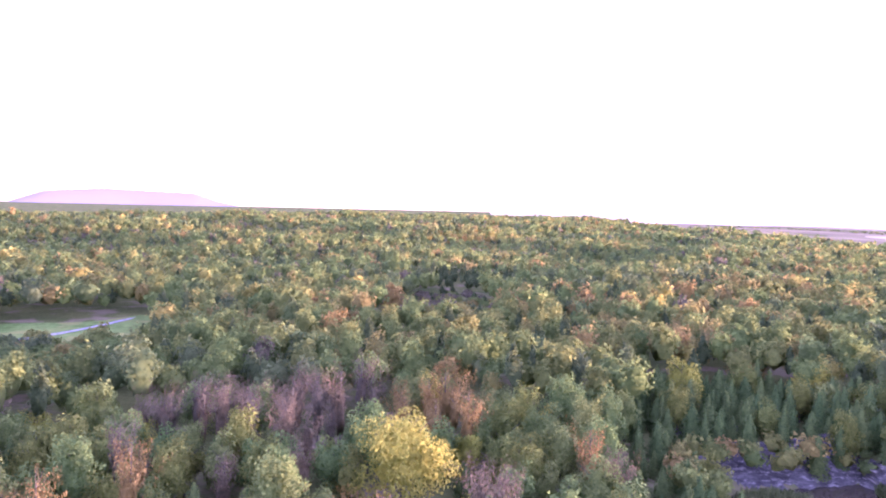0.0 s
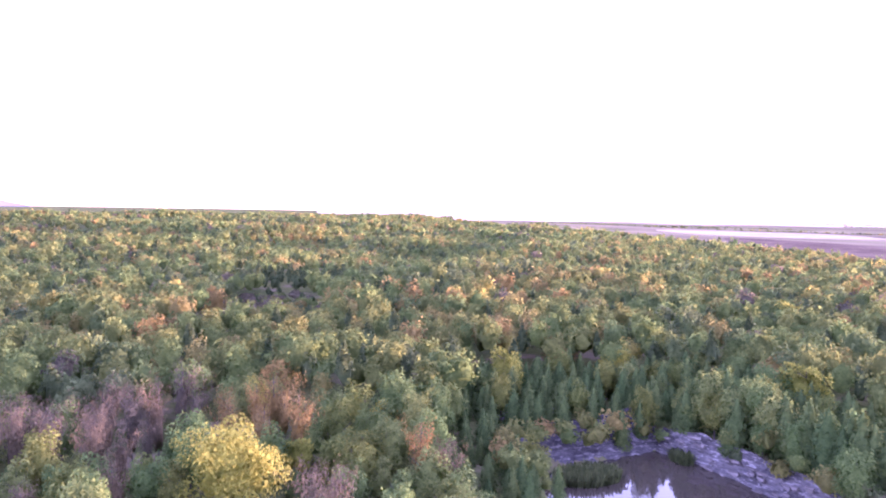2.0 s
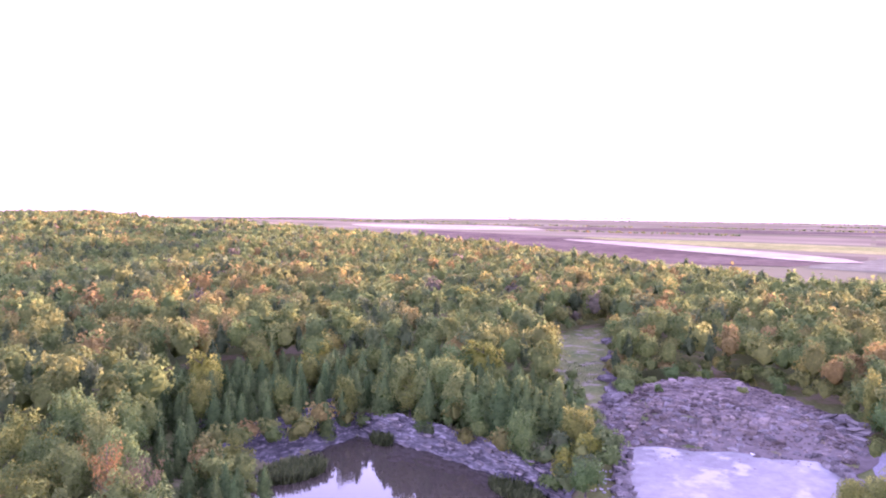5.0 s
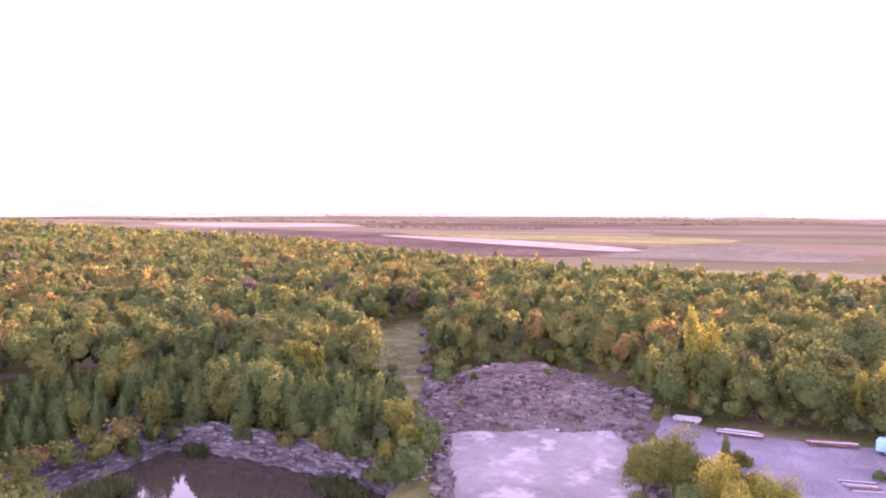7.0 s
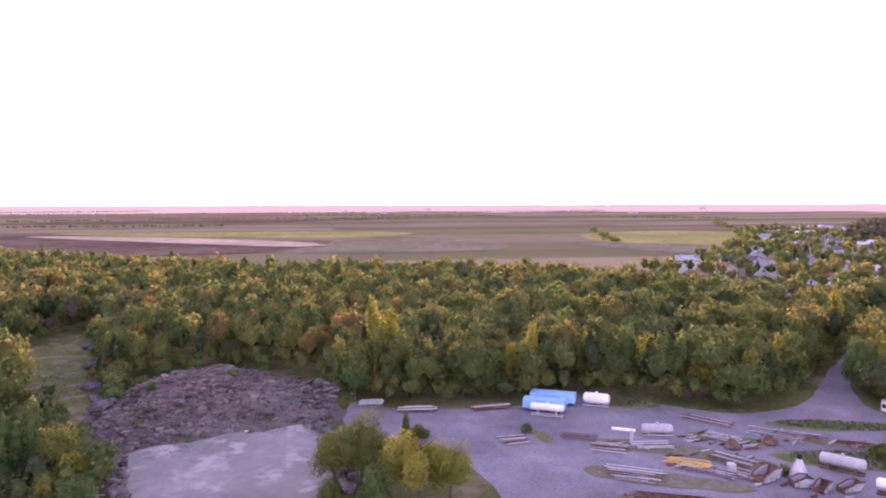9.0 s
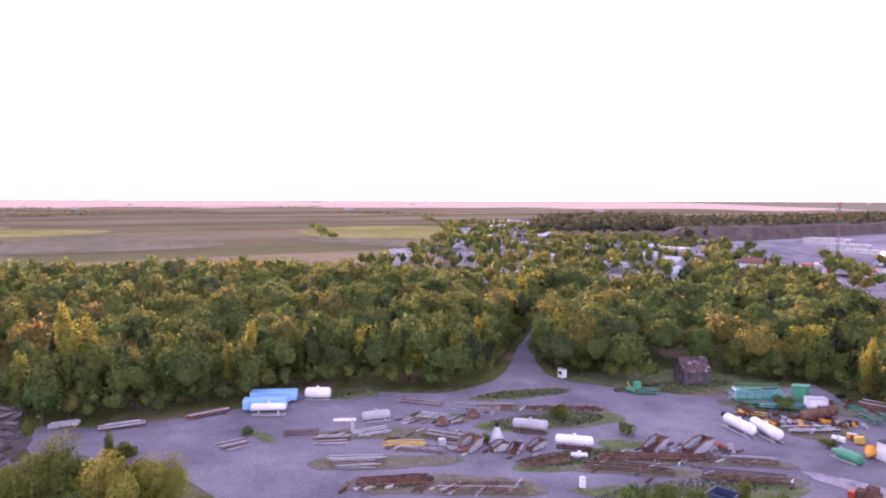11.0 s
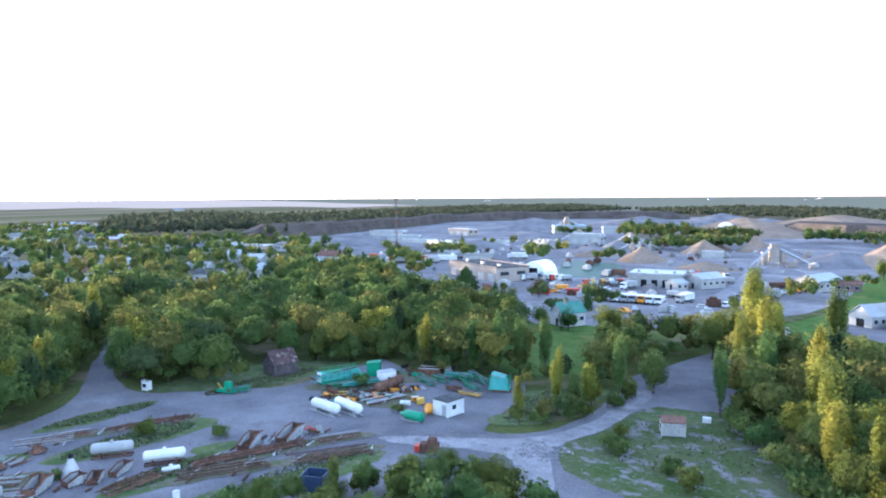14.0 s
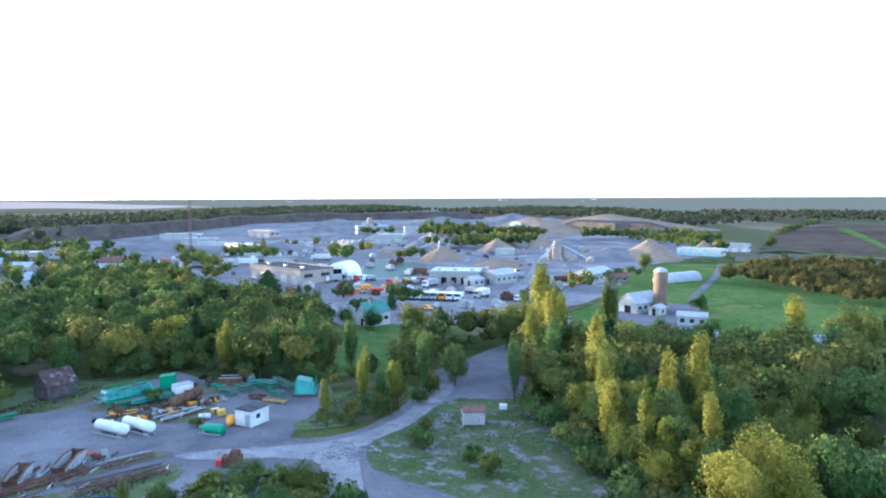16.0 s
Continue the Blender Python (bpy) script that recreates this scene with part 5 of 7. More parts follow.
def cabin(x, y, turn, lx, ly, h, wall, roof, label, name="site_cabin", pitch=0.0, over=0.12, door_at=0.25):
    """A small hut: walls with a door and windows, flat or gabled roof."""
    ob = thing(name, x, y, turn, label, "shed")
    shell = [("box", (0, 0, h / 2 + 0.05), (lx, ly, h))]
    if pitch:
        shell.append(("prism", [(-lx / 2, h), (lx / 2, h), (0, h + pitch)], -ly / 2, ly / 2))
    part("wall", solid(shell), wall, ob)
    if pitch:
        ang = math.degrees(math.atan2(pitch, lx / 2))
        ln = math.hypot(pitch, lx / 2) + over
        for s in (-1, 1):
            part("roof", solid([("box", (s * (lx / 4 + 0.05), 0, h + pitch / 2 + 0.1), (ln, ly + 2 * over, 0.1), (0, s * ang, 0))]), roof, ob)
    else:
        part("roof", solid([("box", (0, 0, h + 0.12), (lx + 2 * over, ly + 2 * over, 0.16))]), roof, ob, soft=0.03)
    dr = part("door", solid([("box", (lx / 2 + 0.03, ly * door_at, 1.0), (0.06, 0.9, 1.95))]), dull_white, ob)
    part("handle", solid([("box", (lx / 2 + 0.08, ly * door_at + 0.35, 1.0), (0.06, 0.12, 0.05))]), grey_steel, dr)
    for s in (-1, 1):
        wn_ = part("window", solid([("box", (lx * 0.1, s * (ly / 2 + 0.02), h * 0.62), (0.9, 0.05, 0.75))]), glass, ob)
        part("frame", solid([("box", (lx * 0.1, s * (ly / 2 + 0.03), h * 0.62 + 0.41 * k), (1.05, 0.07, 0.08)) for k in (-1, 1)]), wall, wn_)
    for sx in (-1, 1):
        for sy in (-1, 1):
            part("corner_post", solid([("box", (sx * lx / 2, sy * ly / 2, h / 2), (0.14, 0.14, h))]), wall, ob)
    return ob


cabin(72.0, -83.9, 88, 3.9, 3.2, 2.5, white_paint, dark_roof, "white metal site cabin with a flat dark roof")
cabin(39.7, -98.2, -60, 2.3, 3.4, 2.0, siding, brown_roof, "small cream garden shed with a brown gabled roof", "garden_shed", 0.75)
cabin(124.4, -57.8, 20, 1.1, 1.1, 1.6, white_paint, dull_white, "small white portable cubicle at the track", "portable_cubicle", 0, 0.04)


def open_bin(x, y, turn, lx, ly, h):
    """An open-topped steel box of four ribbed plates."""
    ob = thing("steel_box", x, y, turn, "dark blue open-topped steel box behind bushes", "steel box")
    for s in (-1, 1):
        for name_, c, size in (("side_plate", (0, s * ly / 2, h / 2), (lx, 0.06, h)), ("end_plate", (s * lx / 2, 0, h / 2), (0.06, ly - 0.08, h))):
            plate = part(name_, solid([("box", c, size)]), navy_paint, ob)
            part("rim", solid([("box", (c[0], c[1], h), (size[0] + 0.1, size[1] + 0.06, 0.12))]), navy_paint, plate)
        for k in range(3):
            part("rib", solid([("box", (-lx / 2 + (k + 0.5) * lx / 3, s * (ly / 2 + 0.06), h / 2), (0.1, 0.06, h * 0.9))]), navy_paint, ob)
    # the shade within the bin is painted on as a near-black floor
    part("floor_plate", solid([("box", (0, 0, 0.1), (lx, ly, 0.08))]), opening, ob)


open_bin(65.0, -50.6, 30, 2.8, 2.6, 2.3)


def old_barn(x, y, turn):
    ob = thing("old_barn", x, y, turn, "weathered grey wooden barn with a sagging rusty roof", "barn")
    lx, ly, h, p = 5.2, 4.6, 2.5, 2.3
    part("wall", solid([("box", (0, 0, h / 2), (lx, ly, h)), ]), barn_wood, ob)
    part("gable", solid([("prism", [(-ly / 2, h), (ly / 2, h), (0, h + p)], -lx / 2, lx / 2)]), barn_wood, ob).matrix_local = pose(0, 0, 0, 0, 0, 90)
    ang, ln = math.degrees(math.atan2(p, ly / 2)), math.hypot(p, ly / 2) + 0.4
    for s in (-1, 1):
        slope = part("roof", solid([("box", (0, s * ly / 4 * 1.05, h + p / 2 + 0.02), (lx + 0.7, ln, 0.12), (-s * ang, 0, 0))]), barn_roof, ob, "rusty sheet roof")
        for k in range(9):
            part("roof_rib", solid([("box", (-lx / 2 + k * lx / 8, s * ly / 4 * 1.05, h + p / 2 + 0.1), (0.07, ln, 0.07), (-s * ang, 0, 0))]), barn_roof, slope)
    for k in range(14):
        for s in (-1, 1):
            part("board", solid([("box", (-lx / 2 + 0.25 + k * lx / 14, s * (ly / 2 + 0.03), h / 2), (lx / 14 - 0.05, 0.05, h))]), barn_wood, ob)
    part("door", solid([("box", (0.5, -ly / 2 - 0.07, 1.2), (1.8, 0.06, 2.3))]), opening, ob)


old_barn(115.5, -81.5, 84)


def hopper(x, y, turn, n, w, h, label, mat=None, edge=None):
    """A cut-open bin: a tapered trough with thick rim, sloping end plates and stiffeners."""
    ob = thing("scrap_hopper", x, y, turn, label, "scrap hopper", "scrap hoppers in the yard")
    m, e = mat or grey_steel, edge or rust
    t = 0.07
    h *= 0.58
    w *= 0.85
    for s in (-1, 1):
        part("side_plate", solid([("prism", [(-n / 2, 0.1), (n * 0.3, 0.1), (n / 2, h * 0.9), (n * 0.05, h), (-n / 2, h * 0.55)], s * w / 2 - t, s * w / 2 + t)]), m, ob)
        part("rim", solid([("rod", (-n / 2, s * w / 2, h * 0.55), (n * 0.05, s * w / 2, h), 0.11), ("rod", (n * 0.05, s * w / 2, h), (n / 2, s * w / 2, h * 0.9), 0.11)]), e, ob)
        for k in range(4):
            part("stiffener", solid([("box", (-n * 0.4 + k * n * 0.2, s * (w / 2 + 0.13), h * 0.3), (0.08, 0.1, h * 0.5))]), m, ob)
    part("floor_plate", solid([("box", (-n * 0.1, 0, 0.16), (n * 0.8, w, 0.1))]), e, ob)
    part("end_plate", solid([("box", (n * 0.4, 0, h * 0.48), (h * 0.98, w, 0.1), (0, -70, 0))]), e, ob)
    part("back_plate", solid([("box", (-n / 2, 0, h * 0.3), (0.1, w, h * 0.55))]), e, ob)
    return ob


for a in ((85.0, -54.4, -55, 5.2, 2.2, 2.3, "grey and rust steel hopper lying open in the yard", dull_white), (82.6, -59.8, -65, 5.6, 2.2, 2.8, "grey steel hopper with a rusted lining", dull_white), (91.4, -28.4, -50, 3.9, 2.2, 2.6, "cut-open hopper with rusty lining and pale sides"),
          (89.8, -32.0, -80, 2.4, 1.8, 2.2, "square pale steel bin with rusted top"), (88.8, -34.2, -40, 2.6, 1.6, 1.8, "torn rusty and white steel bin"), (89.2, -37.6, -60, 3.4, 1.5, 1.9, "rust-brown bin with pale side plates")):
    hopper(*a)


def cone_top(x, y):
    ob = thing("upturned_cone", x, y, 0, "pale grey upturned steel cone with a dark outlet", "scrap cone")
    part("cone", shifted(solid([("rod", (0, 0, 0.1), (0, 0, 2.6), 1.35, 0.3, 14)])), grey_steel, ob)
    part("outlet", solid([("rod", (0, 0, 2.5), (0, 0, 3.1), 0.28, 0.28, 12)]), opening, ob)
    part("base_ring", solid([("rod", (0, 0, 0), (0, 0, 0.25), 1.42, 1.42, 14)]), rust, ob)


cone_top(92.2, -32.6)
part("cone", solid([("rod", (-0.9, 0, 0.85), (0.9, 0, 0.7), 0.85, 0.22, 16), ("rod", (-1.0, 0, 0.87), (-0.85, 0, 0.85), 0.92, 0.92, 16)]), orange_paint, thing("orange_cone", 74.0, -81.0, 120, "orange steel cone beside the white cabin", "scrap cone"))


def bundle(x0, y0, x1, y1, count, r, mat, label, layers=1, spread=0.4, group="steel rows in the yard", name="pipe_bundle"):
    """Long pipes or rails lying side by side on sleepers, each a little askew."""
    r *= 0.45
    count += 3
    x, y, n, a = line(x0, y0, x1, y1)
    ob = thing(name, x, y, a, label, "steel stock", group)
    rnd = random.Random(int(abs(x * 7 + y * 13)))
    for L in range(layers):
        for k in range(count - L):
            off = (k - (count - L - 1) / 2) * (2 * r + spread * (0.3 if layers > 1 else 1))
            cut = rnd.uniform(0.0, 0.22) * n
            z = 0.22 + r + L * 1.75 * r
            part("pipe" if r < 0.3 else "beam", solid([("rod", (-n / 2 + cut * rnd.random(), off + rnd.uniform(-0.2, 0.2), z), (n / 2 - cut * rnd.random(), off + rnd.uniform(-0.2, 0.2), z + rnd.uniform(0, 0.12)), r, r, 6)]), rnd.choice(mat) if isinstance(mat, list) else mat, ob)
    for k in range(max(2, int(n / 3))):
        part("sleeper", solid([("box", (-n / 2 + 1 + k * (n - 2) / max(1, int(n / 3) - 1), 0, 0.1), (0.25, count * (2 * r + spread * 0.5), 0.22))]), old_wood, ob)
    return ob


STEEL = [rust, rust, grey_steel]
for row in ((110, -35, 107.5, -42, 4, 0.11, STEEL, "rusted pipes in a row on sleepers"), (107, -43, 103, -55, 5, 0.13, [rust], "dark rusted beams stacked on sleepers", 2), (117, -22.5, 112, -30, 4, 0.1, STEEL, "thin grey and rusted pipes on the ground"), (111, -31, 107.2, -39, 5, 0.1, STEEL, "thin grey pipes on the ground"),
            (83.8, -44.5, 79, -60, 6, 0.16, [rust], "long rusted rails in a stack", 2), (78.6, -61, 75.5, -67.5, 4, 0.12, STEEL, "dark pipes at the end of the row"), (82, -41, 76.5, -52, 4, 0.14, [rust], "rusted beams lying in a row"), (75.5, -54, 70, -64.5, 5, 0.12, STEEL, "dark pipes in grass"),
            (82.9, -10.6, 81.7, -20.5, 6, 0.2, [rust], "thick stack of rust-red beams", 2), (79.4, -20, 76, -31, 5, 0.1, STEEL, "long thin pipes on the ground"), (91, -7.6, 89.4, -15.8, 4, 0.18, STEEL, "rusted girder with grey pipes"), (89.4, -8, 88.2, -14, 2, 0.07, [grey_steel], "two thin dark pipes"),
            (83.5, -32.5, 84.4, -41, 3, 0.2, [rust], "rusted channel lying in grass"), (94.2, -17.5, 90.3, -24.8, 3, 0.1, STEEL, "grey pipes and rusted offcuts"), (108, -24, 105, -29, 4, 0.1, [dull_white, grey_steel], "pale pipes heaped loosely"), (93, -24, 90.5, -27.5, 4, 0.12, [dull_white, rust], "pale and rusted offcuts"), (101, -12.2, 102, -18.6, 4, 0.14, [dull_white, grey_steel], "white and grey girders"),
            (99.8, -6.4, 98.8, -12, 4, 0.18, [dull_white, rust, grey_steel], "white and rusted frame parts"), (86.9, -78.2, 85.3, -86.4, 4, 0.28, [grey_steel, rust], "thick grey girders in the scrap heap"), (88.0, -79, 87.0, -85, 3, 0.15, [rust, teal_paint], "rusted and teal bars in the heap"), (96, -76.4, 92.5, -79.5, 3, 0.2, [yellow_paint, rust], "yellow and rusted bars"), (99, -23, 95, -28, 5, 0.11, STEEL, "scrap rods with rusted ends"),
            (115.6, 33.2, 116.8, 28.8, 4, 0.22, [dull_white, grey_steel], "pale steel frames beside the track", 2), (112.8, 25.6, 114.2, 18.8, 5, 0.2, [dull_white, rust, grey_steel], "grey steel frames at the wood's edge", 2), (115.2, 13.0, 118, 6.2, 4, 0.22, [rust, grey_steel], "rusted frames at the wood's edge", 2), (99.8, 7.0, 101.6, 2.6, 4, 0.14, [dull_white, rust], "small heap of pale and rusted scrap"), (104, -2, 103, -8, 3, 0.1, [rust], "thin rusted bars on gravel")):
    bundle(*row)
bundle(96.0, -16.0, 94.3, -22.4, 2, 0.14, yellow_paint, "two yellow beams lying on gravel", name="yellow_beams")


def conveyor(x0, y0, x1, y1, w, h, mat, label, z0=0.3, z1=1.2, name="conveyor"):
    """A lattice conveyor: two side trusses, rollers, belt and legs."""
    x, y, n, a = line(x0, y0, x1, y1)
    ob = thing(name, x, y, a, label, "machinery", "green machinery in the yard")
    tilt = (z1 - z0) / n

    def at(px, py, pz):
        return (px, py, z0 + (px + n / 2) * tilt + pz)

    for s in (-1, 1):
        part("chord", solid([("rod", at(-n / 2, s * w / 2, q), at(n / 2, s * w / 2, q), 0.07, 0.07, 5) for q in (0, h)]), mat, ob)
        k = max(3, int(n / 0.9))
        part("lattice", solid([("rod", at(-n / 2 + i * n / k, s * w / 2, h * (i % 2)), at(-n / 2 + (i + 1) * n / k, s * w / 2, h * ((i + 1) % 2)), 0.045, 0.045, 4) for i in range(k)]), mat, ob)
    part("belt", solid([("box", at(0, 0, h + 0.03), (n, w * 0.8, 0.05), (0, -math.degrees(math.atan(tilt)), 0))]), dark_roof, ob, "dark rubber belt")
    part("drum", solid([("rod", at(-n / 2, -w / 2, h * 0.7), at(-n / 2, w / 2, h * 0.7), 0.22, 0.22, 10)]), rust, ob)
    for px in (-n * 0.3, n * 0.35):
        part("leg", solid([("box", (px, s * w * 0.45, (z0 + (px + n / 2) * tilt) / 2), (0.12, 0.12, z0 + (px + n / 2) * tilt)) for s in (-1, 1)]), mat, ob)
    return ob


conveyor(102.5, -79.6, 99.6, -88.0, 1.6, 0.9, teal_paint, "faded teal conveyor with a white end panel", 0.8, 1.6)
conveyor(99.0, -80.5, 96.4, -86.0, 1.2, 0.6, green_paint, "green conveyor frame in weeds", 0.2, 0.5)
conveyor(97.5, -82.4, 92.0, -92.0, 1.1, 0.5, teal_paint, "long teal frame under a white tank", 0.4, 0.9)
conveyor(88.0, -98.5, 83.5, -97.2, 1.5, 0.7, green_paint, "bright green conveyor section", 0.3, 0.6)
conveyor(85.5, -101.5, 79.0, -98.6, 1.2, 0.7, green_paint, "bright green lattice frame", 0.5, 1.2)
conveyor(83.0, -103.5, 77.0, -101.0, 1.0, 0.6, green_paint, "green lattice boom lying on others", 1.0, 0.6)
conveyor(90.0, -96.0, 84.5, -94.2, 1.2, 0.6, green_paint, "green frame section lying on gravel", 0.2, 0.4)
conveyor(81.0, -99.2, 75.8, -96.8, 1.1, 0.5, green_paint, "green lattice frame beside the screen", 0.2, 0.5)
conveyor(87.0, -100.4, 81.0, -101.6, 0.9, 0.5, teal_paint, "faded teal frame across green ones", 0.7, 1.1)
conveyor(110.6, -66.4, 109.4, -70.2, 1.5, 0.5, green_paint, "small green machine frame", 0.3, 0.5)
conveyor(78.0, -94.0, 73.5, -94.5, 0.8, 0.3, yellow_paint, "tan girder lying beside a green screen", 0.2, 0.3)


def machine(x, y, turn, parts_, label, name="machine", category="machinery", group="green machinery in the yard"):
    """A machine of painted boxes and plates: rows of part name, items, material."""
    ob = thing(name, x, y, turn, label, category, group)
    for nm, items, mat in parts_:
        part(nm, solid(items), mat, ob, soft=0.03)
    return ob


machine(99.2, -92.5, 35, [("housing", [("box", (0, 0, 1.4), (2.6, 2.0, 2.6))], green_paint), ("lid", [("box", (0, 0, 2.8), (2.8, 2.2, 0.2), (0, 6, 0))], green_paint), ("vent", [("box", (1.32, 0, 1.5), (0.06, 1.2, 1.0))], opening)], "green machine housing with a tilted lid")
machine(97.0, -87.5, 20, [("chute", [("prism", [(-1.3, 0.1), (1.3, 0.1), (0.3, 2.0)], -0.8, 0.8)], green_paint), ("foot", [("box", (0, 0, 0.1), (2.8, 1.8, 0.2))], rust)], "green wedge-shaped steel chute on feet")
machine(101.4, -85.2, 70, [("body", [("box", (0, 0, 1.35), (8.0, 1.9, 1.6))], teal_paint), ("end_plate", [("box", (4.05, 0, 1.3), (0.14, 2.0, 1.8))], white_paint), ("rib", [("box", (-3.4 + k * 1.35, s * 0.99, 1.35), (0.12, 0.1, 1.6)) for k in range(6) for s in (-1, 1)], green_paint), ("walkway", [("box", (-0.3, 0.2, 2.25), (7.0, 1.1, 0.12))], green_paint), ("rail", [("rod", (-3.8, s * 0.85, 2.85), (3.6, s * 0.85, 2.85), 0.05) for s in (-1, 1)], green_paint), ("post", [("rod", (-3.6 + k * 1.8, s * 0.85, 2.2), (-3.6 + k * 1.8, s * 0.85, 2.85), 0.05) for k in range(5) for s in (-1, 1)], green_paint), ("skid", [("box", (0, s * 0.7, 0.3), (8.2, 0.25, 0.5)) for s in (-1, 1)], green_paint)], "long teal screening machine with a white end plate", "screening_machine")
machine(93.0, -90.0, 70, [("box", [("box", (0, 0, 1.75), (3.2, 1.9, 1.5))], white_paint), ("lid", [("box", (0, 0, 2.54), (3.3, 2.0, 0.1))], dull_white), ("frame", [("box", (0, s * 0.8, 0.5), (3.4, 0.2, 1.0)) for s in (-1, 1)], green_paint)], "white steel box on a green frame", "steel_box", "box")
machine(111.0, -66.8, 20, [("cab", [("box", (0, 0, 1.2), (1.1, 1.1, 1.8))], green_paint), ("pane", [("box", (0.57, 0, 1.5), (0.05, 0.8, 0.8))], glass), ("hull", [("box", (0.6, 0, 0.4), (3.2, 1.5, 0.5))], green_paint), ("bar", [("rod", (1.5, 0, 0.5), (2.4, 0, 1.6), 0.09)], yellow_paint)], "small green machine with a cab and arm")
machine(73.6, -100.4, 28, [("frame", [("box", (0, 0, 0.2), (4.2, 2.6, 0.3))], rust), ("screen", [("prism", [(-2.0, 0.3), (2.0, 0.3), (1.4, 3.2), (-1.0, 2.6)], -1.2, 1.2)], teal_paint), ("post", [("box", (px, py, 1.6), (0.15, 0.15, 3.0)) for px in (-1.8, 1.7) for py in (-1.25, 1.25)], green_paint), ("sheet_edge", [("box", (0, s * 1.26, 2.9), (2.6, 0.08, 0.2), (0, -14, 0)) for s in (-1, 1)], dull_white)], "green screening machine with sloping mesh sides")
machine(91.2, -100.6, 30, [("bin", [("box", (0, 0, 0.8), (4.2, 2.0, 1.0))], rust), ("rail", [("box", (0, s * 1.05, 1.4), (4.4, 0.12, 0.18)) for s in (-1, 1)], dull_white), ("deck", [("box", (0.2, 0, 1.32), (3.4, 1.5, 0.1))], rust)], "rusted red-brown skip with pale rails", "rusted_skip")
machine(88.8, -103.4, 60, [("plate", [("box", (0, 0, 0.9), (1.8, 0.12, 1.6), (25, 0, 20)), ("box", (0.4, 0.6, 0.6), (1.4, 0.12, 1.2), (-30, 0, 60))], dull_white), ("base", [("box", (0.2, 0.2, 0.12), (2.2, 1.4, 0.25))], rust)], "leaning pale steel plates")
machine(80.0, -94.8, 15, [("plate", [("box", (0, 0, 0.5), (3.0, 1.0, 0.5), (8, 0, 10))], rust), ("grille", [("box", (0.2, 0.2, 0.85), (2.6, 0.7, 0.1), (8, 4, 0))], rust)], "heap of rust-red steel gratings")
machine(80.4, -82.2, 30, [("sack", [("rod", (-0.9, 0, 0.5), (0.9, 0, 0.55), 0.5, 0.4, 10)], white_paint), ("strap", [("box", (0, 0, 0.55), (0.1, 1.0, 1.0))], grey_steel)], "white lump-shaped vessel in the scrap", "white_vessel", "scrap")
machine(79.0, -84.6, 10, [("block", [("box", (0, 0, 0.6), (1.3, 1.0, 1.0), (0, 12, 30))], yellow_paint), ("arm", [("rod", (0.4, 0, 0.7), (2.2, -1.0, 0.4), 0.2)], rust)], "yellow machine block with a rusted arm")
machine(81.0, -85.4, 50, [("box", [("box", (0, 0, 0.4), (1.5, 1.0, 0.7), (6, 0, 0))], orange_paint), ("lid", [("box", (0.1, 0, 0.82), (1.2, 0.9, 0.08), (8, 0, 0))], white_paint)], "orange box with a white lid", "orange_box", "box")
machine(94.8, -78.0, 0, [("engine", [("box", (0, 0, 0.7), (1.6, 1.2, 1.1))], rust), ("pipe", [("rod", (0.3, 0, 1.2), (0.3, 0, 2.0), 0.1)], rust), ("tray", [("box", (0.1, 0.9, 0.4), (1.8, 0.8, 0.3))], orange_paint)], "rusted engine block with an orange tray", "engine_block")
machine(85.2, -80.4, 50, [("slab", [("box", (0, 0, 0.25), (2.4, 1.1, 0.3))], dull_white), ("bar", [("rod", (-1.4, 0.4, 0.5), (1.4, 0.2, 0.6), 0.12)], grey_steel)], "white slab under grey bars", "scrap_slab", "scrap")
machine(75.3, -38.0, 0, [("barrel", [("rod", (0, 0, 0), (0, 0, 1.2), 0.42, 0.42, 12)], white_paint), ("lid", [("rod", (0, 0, 1.2), (0, 0, 1.28), 0.44, 0.44, 12)], grey_steel)], "white barrel in the grass", "barrel", "barrel")
machine(62.6, -68.8, 30, [("body", [("box", (0, 0, 0.9), (2.6, 1.4, 1.2))], rust), ("bonnet", [("box", (1.5, 0, 0.7), (1.2, 1.2, 0.8))], red_paint), ("cab", [("box", (-0.4, 0, 1.8), (1.2, 1.2, 0.8))], rust)], "rusty red old machine among bushes", "old_machine")
machine(81.2, -63.4, 20, [("tray", [("box", (0, 0, 0.5), (2.2, 1.0, 0.4), (4, 0, 0))], rust), ("arm", [("rod", (0.8, 0, 0.5), (2.6, 0.8, 1.0), 0.12), ("rod", (-0.5, 0.2, 0.6), (0.9, 1.0, 1.5), 0.1)], red_paint), ("plate", [("box", (-1.0, 0.4, 0.9), (0.9, 0.1, 1.4), (0, 20, 10))], dull_white)], "broken red and grey machine arm", "broken_machine")
machine(102.0, -12.6, 80, [("post", [("box", (0, 0, 1.1), (0.5, 0.5, 2.0))], dull_white), ("beam", [("box", (1.2, 0, 2.1), (3.4, 0.4, 0.35))], white_paint), ("base", [("box", (0, 0, 0.1), (1.0, 1.0, 0.2))], rust)], "white crane post with a jib", "crane_post")
machine(93.6, -24.6, 0, [("crate", [("box", (0, 0, 0.5), (1.0, 1.0, 1.0))], dull_white), ("slat", [("box", (0, s * 0.52, 0.5), (1.0, 0.05, 0.12)) for s in (-1, 1)], old_wood)], "small white crate at the scrap row", "crate", "crate")
machine(102.5, -27.0, 20, [("tangle", [("rod", (0, 0, 0.1), (0.2, 0, 1.3), 1.3, 0.4, 9)], rust), ("rod", [("rod", (-1.2, 0.3, 0.4), (1.4, -0.4, 1.3), 0.07)], rust)], "tangled heap of rusty wire", "wire_heap", "scrap")
